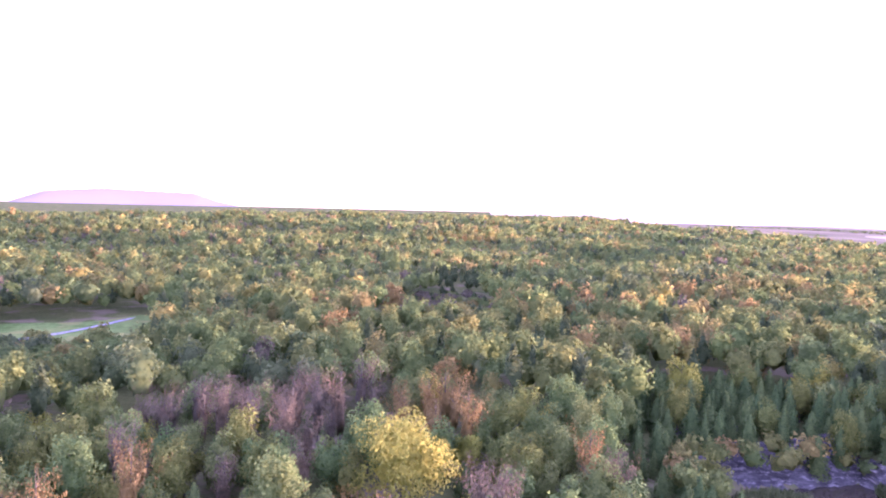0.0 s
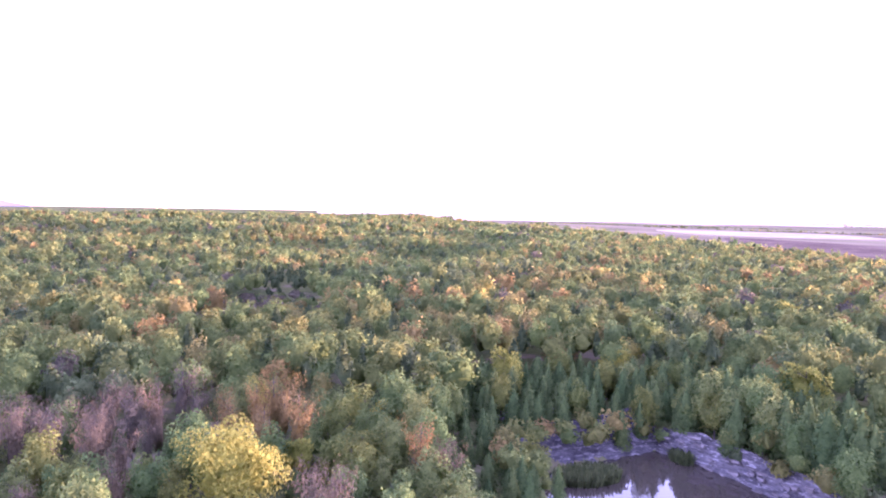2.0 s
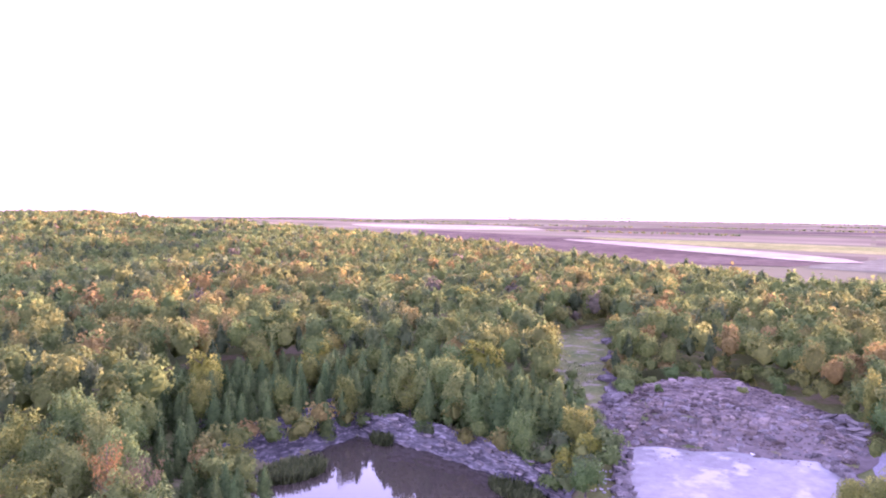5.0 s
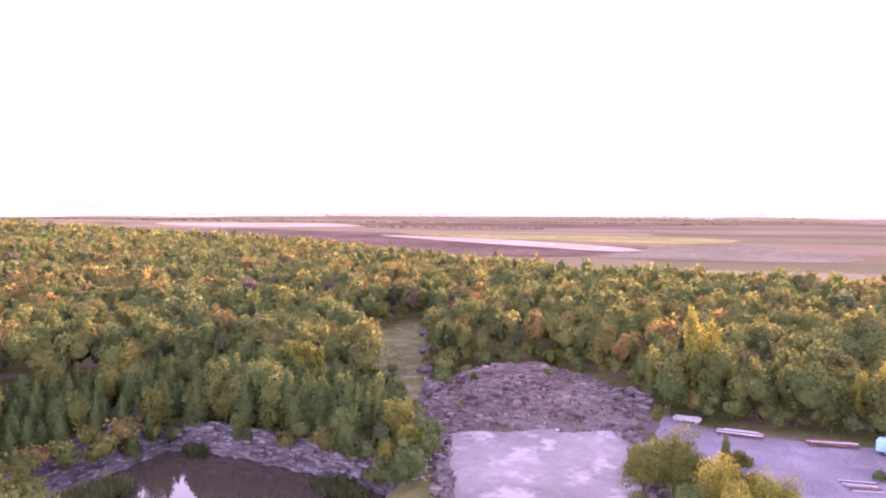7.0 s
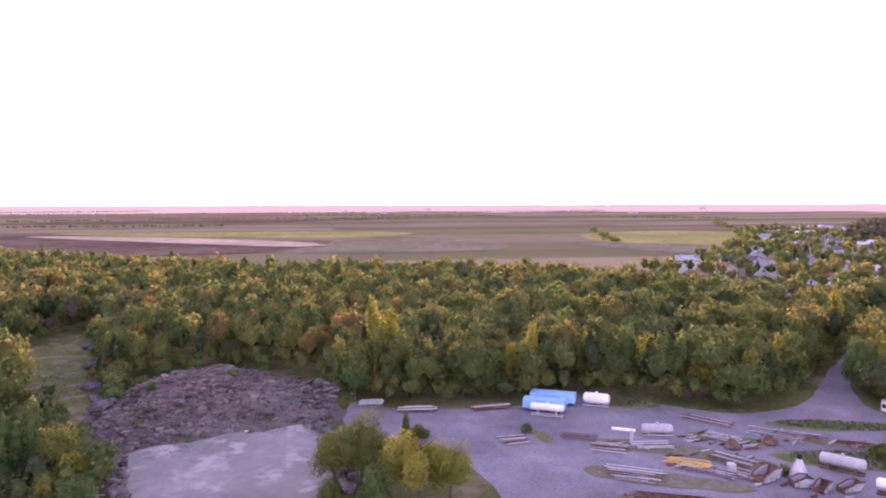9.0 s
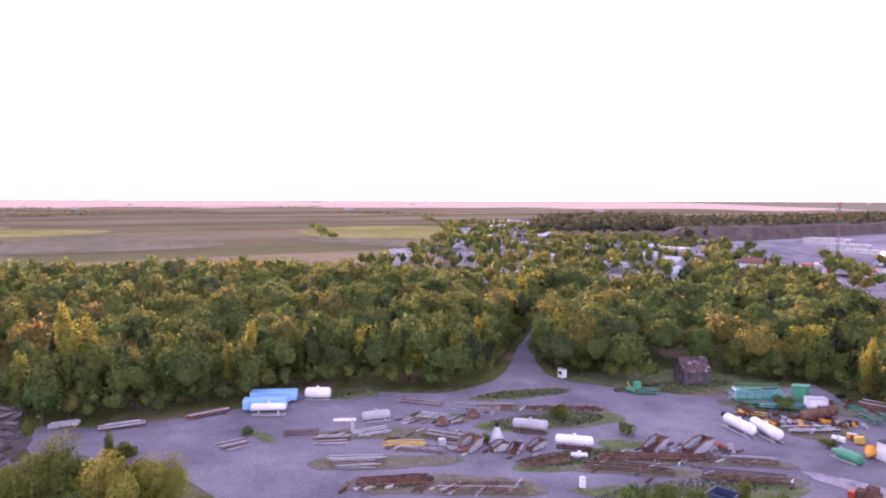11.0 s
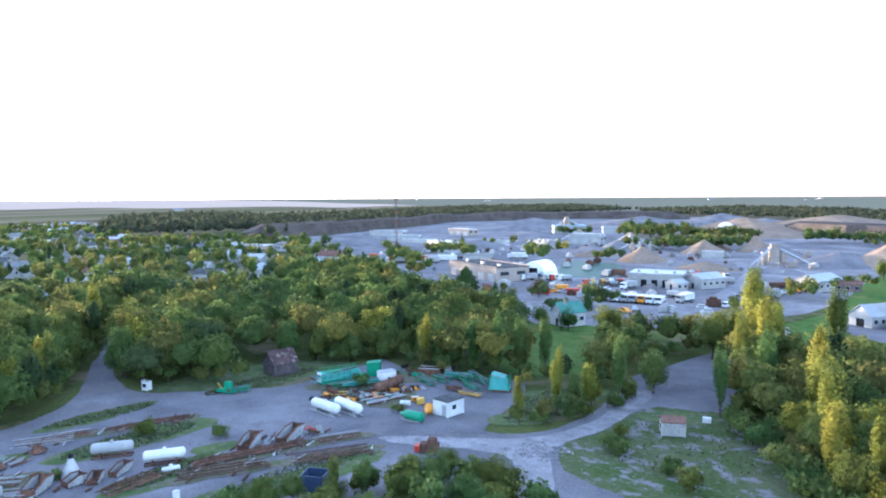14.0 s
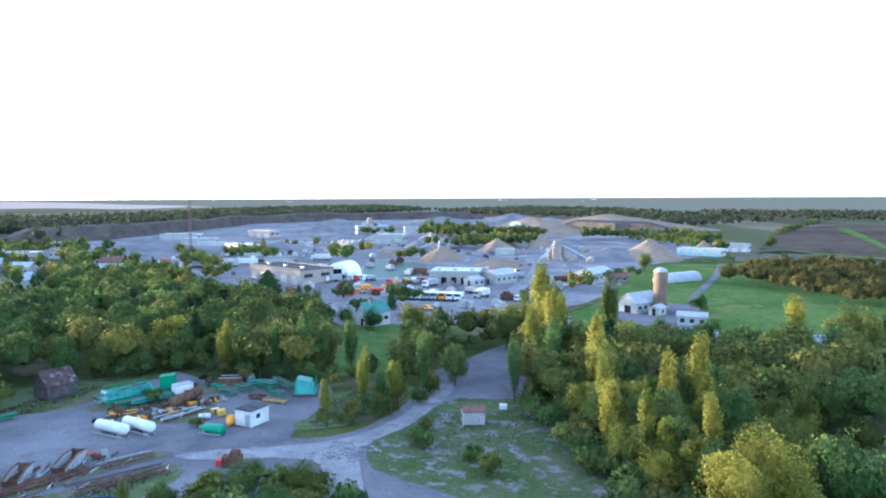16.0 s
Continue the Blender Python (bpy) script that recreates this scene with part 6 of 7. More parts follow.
machine(105.2, -33.0, 70, [("tangle", [("rod", (0, 0, 0.1), (0.2, 0, 1.2), 1.2, 0.4, 9)], rust), ("rod", [("rod", (-1.2, 0.3, 0.4), (1.4, -0.4, 1.1), 0.07)], rust)], "tangled heap of rusty wire", "wire_heap", "scrap")

# loose scrap scattered through the steel rows
rnd = random.Random(31)
SCRAP = []
for k in range(7):
    bm = solid([("box", (0, 0, 0.18), (rnd.uniform(0.5, 1.6), rnd.uniform(0.2, 0.6), rnd.uniform(0.12, 0.4)), (rnd.uniform(-8, 8), rnd.uniform(-8, 8), 0)), ("rod", (-0.6, 0.1, 0.25), (0.8, -0.2, 0.4), 0.06, 0.06, 6)])
    me = bpy.data.meshes.new("scrap_piece")
    bm.to_mesh(me)
    bm.free()
    me.materials.append([rust, grey_steel, grey_steel, rust, rust, old_wood, rust][k])
    SCRAP.append(me)
ROWS_OF_STEEL = ((110, -35, 103, -55), (84, -44, 76, -67), (82, -40, 70, -64), (83, -10, 76, -31), (94, -17, 88, -36), (101, -8, 98, -30), (107, -20, 104, -32), (86, -52, 81, -64))
for k in range(190):
    x0, y0, x1, y1 = rnd.choice(ROWS_OF_STEEL)
    t = rnd.random()
    px, py = x0 + (x1 - x0) * t + rnd.gauss(0, 1.1), y0 + (y1 - y0) * t + rnd.gauss(0, 0.8)
    if inside(YARD, px, py):
        ob = new("scrap_piece", rnd.choice(SCRAP))
        ob.matrix_world = pose(px, py, 0.05, 0, 0, rnd.uniform(-80, -40)) @ Matrix.Diagonal((rnd.uniform(0.6, 1.8), 0.8, rnd.uniform(0.6, 1.3), 1))
        tagged(ob, "small piece of rusted or grey scrap metal", "scrap", "loose scrap in the yard")
COLOURED = []
for k, m in enumerate((green_paint, rust, grey_steel, green_paint, orange_paint, rust, rust, grey_steel, rust, rust, tyre)):
    bm = solid([("box", (0, 0, 0.3), (rnd.uniform(0.6, 1.8), rnd.uniform(0.4, 0.9), rnd.uniform(0.3, 0.7)), (rnd.uniform(-12, 12), rnd.uniform(-12, 12), 0)), ("rod", (-0.7, 0.2, 0.5), (1.0, -0.3, 0.7), 0.07, 0.07, 6), ("box", (0.5, 0.3, 0.15), (0.4, 0.7, 0.3), (0, 0, 25))])
    me = bpy.data.meshes.new("machine_part")
    bm.to_mesh(me)
    bm.free()
    me.materials.append(m)
    COLOURED.append((me, ("green", "rusted", "grey", "green", "orange", "rusted", "rusted", "grey", "rusted", "rusted", "black rubber")[k]))
for k in range(76):
    u, w = rnd.uniform(-1, 1), rnd.gauss(0, 0.45)
    px, py = 88.5 - u * 2.6 + w * 4.5, -83.5 - u * 7.5 + w * 2.6
    if k % 4 == 0:
        px, py = rnd.gauss(94.5, 2.6), rnd.gauss(-99, 2.0)
    me, word = rnd.choice(COLOURED)
    ob = new("machine_part", me)
    ob.matrix_world = pose(px, py, 0.05, 0, 0, rnd.uniform(0, 180)) @ Matrix.Diagonal((rnd.uniform(0.5, 1.1), rnd.uniform(0.5, 0.9), rnd.uniform(0.6, 1.3), 1))
    tagged(ob, f"{word} machine part lying in the scrap heap", "machine part", "loose parts in the scrap heap")


# ---- pond, ledges and stones ----
def stone_mesh(seed, flat=0.6):
    """An uneven quarried block of a few facets."""
    r = random.Random(seed)
    bm = bmesh.new()
    bmesh.ops.create_icosphere(bm, subdivisions=1, radius=0.62)
    for v in bm.verts:
        v.co = Vector((round(v.co.x * 2.2) / 2.2 * r.uniform(0.8, 1.15), round(v.co.y * 2.2) / 2.2 * r.uniform(0.8, 1.15), round(v.co.z * 2.0) / 2.0 * r.uniform(0.8, 1.1) * flat)) + v.co * 0.25
    bmesh.ops.recalc_face_normals(bm, faces=bm.faces[:])
    me = bpy.data.meshes.new("stone")
    bm.to_mesh(me)
    bm.free()
    me.materials.append(rock)
    return me


STONES = [stone_mesh(s) for s in range(9)]


def stone_at(parent, x, y, z, sx, sy, sz, rng):
    ob = new("stone", rng.choice(STONES))
    ob.parent = parent
    ob.matrix_world = Matrix.Translation((x, y, z)) @ Euler((rng.uniform(-0.25, 0.25), rng.uniform(-0.25, 0.25), rng.uniform(0, 6.28))).to_matrix().to_4x4() @ Matrix.Diagonal((sx, sy, sz, 1))
    return ob


def joined_stones(name, spots, label, category, mat=None):
    """Stones too many to pick apart, in one mesh. Spots: rows of x, y, z, size."""
    rng = np.random.default_rng(len(spots))
    base = []
    for me in STONES:
        v = np.array([p.co for p in me.vertices])
        base.append((v, np.array([p.vertices for p in me.polygons])))
    vs, fs, o = [], [], 0
    for x, y, z, s in spots:
        v, f = base[rng.integers(len(base))]
        a = rng.uniform(0, 6.28)
        c, d = math.cos(a), math.sin(a)
        q = v * (s * rng.uniform(0.7, 1.4), s * rng.uniform(0.7, 1.4), s * rng.uniform(0.6, 1.1))
        q = np.stack([q[:, 0] * c - q[:, 1] * d + x, q[:, 0] * d + q[:, 1] * c + y, q[:, 2] + z], 1)
        vs.append(q)
        fs.append(f + o)
        o += len(v)
    ob = mesh_object(name, np.concatenate(vs).tolist(), np.concatenate(fs).tolist(), mat or rock)
    return tagged(ob, label, category, kind="stuff")


def flat_water(name, poly, z, mat, label, step=2.0, amp=0.25):
    edge = wavy(poly, step, amp)
    bm = bmesh.new()
    f = bm.faces.new([bm.verts.new((px, py, z)) for px, py in edge])
    if f.normal.z < 0:
        f.normal_flip()
    bmesh.ops.triangulate(bm, faces=[f])
    me = bpy.data.meshes.new(name)
    bm.to_mesh(me)
    bm.free()
    for p in me.polygons:
        if p.normal.z < 0:
            p.flip()
    me.materials.append(mat)
    return tagged(new(name, me), label, "water", kind="structure")


flat_water("pond_water", [(35.5, 79), (36, 87), (39, 92.5), (45, 95), (53, 96.5), (59, 97.5), (63.5, 97.5), (65.8, 92.2), (67.8, 85), (69.0, 78), (69.6, 71), (70.2, 63), (69.5, 56), (60, 55), (49, 59), (41, 68)], -2.95, pond_water, "still brown pond water that mirrors the pale sky")
# puddles whose sky reflection is put into their white colour
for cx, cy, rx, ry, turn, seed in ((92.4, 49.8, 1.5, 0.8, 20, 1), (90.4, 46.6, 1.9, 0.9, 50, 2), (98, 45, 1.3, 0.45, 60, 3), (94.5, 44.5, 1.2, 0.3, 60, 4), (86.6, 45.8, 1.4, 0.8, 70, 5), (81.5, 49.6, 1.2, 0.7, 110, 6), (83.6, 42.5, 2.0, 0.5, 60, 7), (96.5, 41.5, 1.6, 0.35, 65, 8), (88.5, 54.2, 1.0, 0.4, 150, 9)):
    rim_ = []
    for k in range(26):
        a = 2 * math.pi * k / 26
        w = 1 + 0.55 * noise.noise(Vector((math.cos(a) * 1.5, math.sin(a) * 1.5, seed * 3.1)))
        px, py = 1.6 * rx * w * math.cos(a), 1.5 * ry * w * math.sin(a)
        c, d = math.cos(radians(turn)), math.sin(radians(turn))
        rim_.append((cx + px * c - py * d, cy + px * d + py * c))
    flat_water("puddle", rim_, 0.26, puddle_water, "thin puddle on the clay with painted sky shine", 0.6, 0.1)

rng = random.Random(77)
LINE = [(61.6, 97.0), (63.9, 91.9), (65.9, 84.7), (67.1, 77.8), (67.7, 71), (68.3, 63), (68.5, 57)]


def rock_face(name, base, back, z0, tops, rows, mat, label, rough, strata):
    """A broken rock face: base and back lines in plan, rising from z0 to the tops, with bedding steps."""
    n = 110
    t = np.linspace(0, len(base) - 1, n)
    k = np.arange(len(base))
    bx, by = np.interp(t, k, [p[0] for p in base]), np.interp(t, k, [p[1] for p in base])
    ax, ay = np.interp(t, k, [p[0] for p in back]), np.interp(t, k, [p[1] for p in back])
    top = np.interp(t, k, tops)
    v = []
    for i in range(n):
        for j in range(rows):
            u = j / (rows - 1)
            s = (math.floor(u * strata) + min(1, (u * strata % 1) * 2.5)) / strata if strata else u
            w = u + (s - u) * 0.7
            px, py, pz = bx[i] + (ax[i] - bx[i]) * w, by[i] + (ay[i] - by[i]) * w, z0 + (top[i] - z0) * u
            e = noise.noise_vector(Vector((px * 0.45, py * 0.45, pz * 0.9))) * rough + noise.noise_vector(Vector((px * 1.5, py * 1.5, pz * 2.5))) * rough * 0.45
            v.append((px + e.x, py + e.y, pz + e.z * 0.6))
        v.append((ax[i] + (ax[i] - bx[i]) * 0.8, ay[i] + (ay[i] - by[i]) * 0.8, -0.8))
    m = rows + 1
    f = [(i * m + j, (i + 1) * m + j, (i + 1) * m + j + 1, i * m + j + 1) for i in range(n - 1) for j in range(m - 1)]
    ob = mesh_object(name, v, f, mat)
    return tagged(ob, label, "rock")


ledge = rock_face("rock_ledge", LINE, [(64.6, 99.4), (67.4, 93.4), (69.4, 85.6), (70.6, 78.4), (71.3, 71), (72.0, 63), (72.2, 57)], -3.4, [0.3, 1.0, 0.9, 0.6, 1.0, 1.1, 0.6], 15, ledge_rock, "pale blue-grey limestone ledge in broken courses above the pond", 0.55, 5)
slab = rock_face("rock_slope", [(38.5, 92.2), (44, 93.2), (49, 94), (54, 95), (58.6, 96), (62.4, 97)], [(38, 103), (43, 103.2), (49, 102.6), (55, 103), (61, 104.6), (66.5, 105)], -3.4, [0.6, 0.9, 1.1, 1.8, 2.5, 1.6], 13, ledge_rock, "smooth grey limestone slope beside the pond", 0.6, 0)
rock_face("rock_terrace", [(37, 108.5), (41, 107.5), (46, 108), (51, 108.5)], [(37.5, 112), (42, 111.5), (47, 112), (52, 112)], -0.3, [0.8, 1.4, 1.1, 0.4], 9, ledge_rock, "low pale rock terrace among cedars", 0.5, 0)
for (x0, y0), (x1, y1) in zip(LINE, LINE[1:]):
    n = int(math.hypot(x1 - x0, y1 - y0) / 1.5)
    a = math.atan2(y1 - y0, x1 - x0)
    for k in range(n):
        for L in range(2):
            t = (k + rng.random()) / n
            q = rng.random()
            ob = new("stone", rng.choice(STONES))
            ob.parent = ledge
            ob.matrix_world = Matrix.Translation((x0 + (x1 - x0) * t + 0.3 + q * 1.7, y0 + (y1 - y0) * t + 0.15 + 0.4 * q, -2.9 + q * 3.6)) @ Euler((rng.uniform(-0.15, 0.15), rng.uniform(-0.15, 0.15), a + rng.uniform(-0.3, 0.3))).to_matrix().to_4x4() @ Matrix.Diagonal((rng.uniform(0.6, 1.8), rng.uniform(0.4, 0.8), rng.uniform(0.25, 0.55), 1))
for k in range(80):
    t, u = rng.random(), rng.random() ** 1.6
    s = rng.uniform(0.4, 1.1)
    stone_at(slab, 40 + 22 * t + rng.uniform(-1, 1), 95 + 3.4 * t + u * 6, -2.9 + u * 3.4 * (0.8 + 0.5 * t), s * 1.4, s, s * 0.7, rng)
bank = tagged(new("rubble_bank"), "bank of broken purple-grey quarry stone", "rubble")
spots = []
xs, ys = np.random.default_rng(8).uniform(60, 142, 15000), np.random.default_rng(9).uniform(22, 84, 15000)
ok = inside(RUBBLE, xs, ys) & ~inside(PIT, xs, ys)
zs = land(xs, ys)
for i, (px, py, pz) in enumerate(zip(xs[ok], ys[ok], zs[ok])):
    if math.hypot(px, py) < 128 and i % 15 == 0 and len(bank.children) < 290:
        s = rng.uniform(0.4, 1.15)
        stone_at(bank, px, py, pz + 0.15, s * rng.uniform(0.8, 1.5), s, s * rng.uniform(0.6, 1.1), rng)
    else:
        spots.append((px, py, pz + 0.05, rng.uniform(0.2, 0.5) if rng.random() < 0.93 else rng.uniform(0.6, 1.2)))
for k in range(260):
    t, u = rng.random(), rng.random() ** 2.6 * 5
    px, py = 86 + 17 * t + rng.gauss(0, 0.8), 59 - 20.5 * t + rng.gauss(0, 0.8)
    spots.append((px - u * 0.75, py - u * 0.66, 0.2, rng.uniform(0.08, 0.3)))
joined_stones("rubble", spots, "small broken quarry stones", "rubble", loose_rock)
sheet("rubble_ground", [(p[0], p[1]) for p in RUBBLE], cliff, "grey-purple crushed rock under the rubble", "ground", 0.1, 2.5, 2.4, 3.0)
rim = tagged(new("boulder_row"), "row of grey boulders along the quarry floor", "rock")
for (x0, y0, x1, y1, n) in ((84, 59, 66, 46, 26), (104, 38, 97, 31.5, 14), (97, 31.5, 80, 24.5, 24)):
    for k in range(n):
        for L in range(2):
            t = (k + rng.random()) / n
            stone_at(rim, x0 + (x1 - x0) * t + rng.uniform(-0.8, 0.8), y0 + (y1 - y0) * t + rng.uniform(-0.8, 0.8), 0.3 + 0.5 * L, rng.uniform(0.8, 1.6), rng.uniform(0.8, 1.5), rng.uniform(0.7, 1.3), rng)
wall_stones = tagged(new("rock_bank"), "bank of broken rock along the grassy clearing", "rock")
for k in range(110):
    t = rng.random()
    s_ = rng.uniform(0.6, 1.7)
    px, py = 101 + 58 * t + rng.gauss(0, 0.9), 73 + 43 * t + rng.gauss(0, 0.9)
    stone_at(wall_stones, px, py, float(land(px, py)) + rng.uniform(0.1, 1.0), s_ * 1.4, s_, s_ * 0.8, rng)
lay = tagged(new("layered_outcrop"), "pale layered rock outcrop beside the yard", "rock")
for k in range(7):
    for j in range(4):
        stone_at(lay, 121 - k * 0.9 + rng.uniform(-0.3, 0.3), 44.5 - j * 1.9 + rng.uniform(-0.3, 0.3), 0.4 + (6 - k) * 0.32, 2.3, 2.0, 0.6, rng)
gap = [(rng.uniform(70, 84), rng.uniform(46, 60), 0.1, rng.uniform(0.2, 0.5)) for k in range(160)] + [(rng.gauss(51.5, 1.6), rng.gauss(-79.5, 1.6), 0.15, rng.uniform(0.15, 0.45)) for k in range(120)] + [(rng.uniform(20, 50), rng.uniform(-110, -70), 0.08, rng.uniform(0.06, 0.16)) for k in range(200)]
joined_stones("loose_stones", gap, "loose pale stones on the ground", "stones", dust)
spots = [(px, py, 0.1, rng.uniform(0.06, 0.16)) for px, py in ((rng.uniform(60, 125), rng.uniform(-100, 30)) for k in range(700)) if inside(YARD, px, py)]
joined_stones("yard_stones", spots, "small stones scattered over the gravel", "stones", gravel)


def reeds(name, cx, cy, rx, ry, n, h, z, mat, label, seed):
    """Upright blades in a patch."""
    r = np.random.default_rng(seed)
    a, d = r.uniform(0, 6.28, n), np.sqrt(r.uniform(0, 1, n))
    c = np.stack([cx + rx * d * np.cos(a), cy + ry * d * np.sin(a), np.full(n, z)], 1)
    w, hh = r.uniform(0.06, 0.16, n)[:, None], (h * r.uniform(0.5, 1.1, n))[:, None]
    b = r.uniform(0, 6.28, n)
    side = np.stack([np.cos(b), np.sin(b), np.zeros(n)], 1)
    up = np.stack([r.normal(0, 0.25, n), r.normal(0, 0.25, n), np.ones(n)], 1)
    v = np.stack([c - side * w, c + side * w, c + up * hh + side * w * 0.4, c + up * hh - side * w * 0.4], 1)
    return tagged(new(name, quads(name, v, mat, np.stack([r.normal(0, 0.5, n), r.normal(0, 0.5, n), np.ones(n)], 1))), label, "plants", kind="stuff")


reeds("reed_bed", 45.5, 89.0, 5.2, 3.2, 2600, 1.7, -3.0, leaf_reed, "round bed of green reeds standing in the pond", 3)
reeds("reed_bed", 63.5, 92.5, 1.6, 2.4, 500, 1.5, -2.9, leaf_reed, "reeds at the foot of the ledge", 4)
reeds("reed_bed", 66.5, 64, 2.4, 5.0, 1100, 1.2, -3.0, leaf_reed, "reeds in the shallow end of the pond", 5)
for k, (cx, cy, rx, ry, n) in enumerate(((115.5, -46, 2.4, 9, 900), (100, -44, 3.5, 10, 1400), (84.5, -41, 2.5, 8, 900), (71, -50, 3, 13, 1300), (113, -76, 3, 13, 1500), (62, -100, 5, 11, 1700), (36, -94, 12, 12, 500), (124, -13, 2.5, 5, 500), (95, -84, 6, 7, 1200), (120, 95, 14, 9, 1500), (95, 74, 6, 6, 1200), (155, 120, 10, 6, 600))):
    reeds("grass_tufts", cx, cy, rx, ry, n, 0.32, 0.08, leaf_grass, "tufts of rough grass", 40 + k)


# ---- farm, works and town ----
def gable_house(name, x, y, turn, lx, ly, h, p, wall, roof, label, category="house", group="", chimney=True, windows=3, bay=False):
    """A gabled building, ridge along its x: walls, two roof slopes, windows with frames, door, chimney."""
    ob = thing(name, x, y, turn, label, category, group)
    part("wall", solid([("box", (0, 0, h / 2), (lx, ly, h))]), wall, ob)
    gable = part("gable", solid([("prism", [(-ly / 2, h), (ly / 2, h), (0, h + p)], -lx / 2, lx / 2)]), wall, ob)
    gable.matrix_local = pose(0, 0, 0, 0, 0, 90)
    ang, ln = math.degrees(math.atan2(p, ly / 2)), math.hypot(p, ly / 2) + 0.45
    for s in (-1, 1):
        slope = part("roof", solid([("box", (0, s * (ly / 4 + 0.08), h + p / 2 + 0.05), (lx + 0.8, ln, 0.16), (-s * ang, 0, 0))]), roof, ob)
    if chimney:
        part("chimney", solid([("box", (lx * 0.22, ly * 0.1, h + p + 0.2), (0.6, 0.6, 1.4))]), concrete, slope)
    for s in (-1, 1):
        for k in range(windows):
            px = -lx / 2 + lx * (k + 0.5) / windows
            w = part("window", solid([("box", (px, s * (ly / 2 + 0.02), h * 0.55), (min(1.2, lx / windows * 0.5), 0.06, 1.2))]), glass, ob)
            part("frame", solid([("box", (px, s * (ly / 2 + 0.04), h * 0.55 + q * 0.65), (min(1.4, lx / windows * 0.6), 0.09, 0.1)) for q in (-1, 1)]), white_paint, w)
    part("door", solid([("box", (lx / 2 + 0.03, 0, 1.05), (0.08, 2.4 if bay else 1.0, 2.4 if bay else 2.1))]), opening, ob)
    return ob


def make_silo(x, y):
    ob = thing("silo", x, y, 0, "tall concrete farm silo with hoops and a pale dome", "silo", z=0.1)
    r, h = 2.1, 12.6
    part("shaft", solid([("rod", (0, 0, 0), (0, 0, h), r, r, 32)]), silo_stave, ob)
    for k in range(22):
        part("hoop", solid([("rod", (0, 0, 0.4 + k * 0.56), (0, 0, 0.48 + k * 0.56), r + 0.03, r + 0.03, 32)]), silo_stave, ob)
    bm = lathe([(0, r * 1.03), (0.45, r * 0.95), (0.9, r * 0.75), (1.25, r * 0.4), (1.4, 0.1)], 24)
    bmesh.ops.rotate(bm, cent=(0, 0, 0), matrix=Matrix.Rotation(radians(-90), 3, "Y"), verts=bm.verts[:])
    part("dome", shifted(bm, dz=h), metal_roof, ob)
    part("chute", solid([("box", (0, -r - 0.35, h / 2), (0.8, 0.8, h))]), metal_roof, ob)


make_silo(25.5, -219)
gable_house("lean_to", 25.6, -213.5, 72, 5, 3.4, 2.2, 0.8, siding, metal_roof, "small white lean-to at the silo's foot", "shed", chimney=False, windows=1)
gable_house("long_shed", 14.6, -200.2, 2, 7.6, 4.2, 2.6, 1.0, siding, metal_roof, "white shed with a pale metal roof", "shed", chimney=False)
gable_house("house", -5.8, -163, 10, 8, 6, 2.7, 1.5, siding, metal_roof, "low house with a pale blue metal roof", chimney=False)
gable_house("house", -12.5, -176, 6, 7, 5, 2.4, 1.5, siding, grey_roof, "white house with a dark grey roof beside the pasture")
gable_house("house", 97.6, -165.6, 65, 7.5, 6, 3.8, 2.6, siding, green_roof, "white house with a green sheet roof", bay=False)
gable_house("house", 136.4, -181.5, 25, 9, 6, 2.6, 1.6, siding, blue_paint, "white house with a bright blue roof", windows=3)
gable_house("house", 46.5, -172, 30, 8, 6, 2.8, 1.6, siding, metal_roof, "white house among poplars")
gable_house("house", 14, -171, 12, 14, 6, 2.6, 1.4, siding, metal_roof, "long pale house behind trees")
gable_house("house", -21, -100, 60, 8, 7, 3.0, 2.2, siding, green_roof, "house with a teal-green roof behind trees")
gable_house("long_hall", 261, -131.5, 12, 14.5, 7, 3.4, 1.2, siding, metal_roof, "long white hall with a bright metal roof", "hall", chimney=False, windows=6)


def hoop_shed(name, x, y, turn, n, r, mat, label, squash=1.0):
    """A round-topped shed: arched skin with ribs, end wall, dark doorway."""
    ob = thing(name, x, y, turn, label, "shed", z=0.1)
    k = 14
    arc = [(r * math.cos(math.pi * i / k), r * squash * math.sin(math.pi * i / k)) for i in range(k + 1)]
    bm = solid([("prism", arc, -n / 2, n / 2)])
    skin = part("skin", bm, mat, ob)
    for j in range(int(n / 2.2)):
        q = -n / 2 + 0.6 + j * 2.2
        part("rib", solid([("prism", [(1.012 * a, 1.012 * b) for a, b in arc], q, q + 0.18)]), mat, skin)
    part("doorway", solid([("box", (0, -n / 2 - 0.05, r * squash * 0.3), (r * 0.75, 0.12, r * squash * 0.6))]), opening, ob)
    part("end_frame", solid([("box", (s * r * 0.42, -n / 2 - 0.08, r * squash * 0.32), (0.2, 0.16, r * squash * 0.64)) for s in (-1, 1)]), mat, ob)
    return ob


gable_house("farm_barn", 31.8, -218.5, 60, 11, 7.2, 3.2, 2.7, siding, metal_roof, "pale farm barn with a light metal gable roof beside the silo", "barn", chimney=False, windows=4, bay=True)
hoop_shed("hoop_shed", 28.4, -303.5, -38, 21, 3.9, metal_roof, "long round-topped metal shed with a dark open end", 0.95)
hoop_shed("membrane_dome", 234, -705, 200, 22, 10, fabric, "far white round-topped membrane hall among stockpiles", 0.9)
hoop_shed("membrane_dome", 169.5, -262, 188, 14, 5.8, fabric, "white round-topped membrane hall with a dark doorway", 1.2)


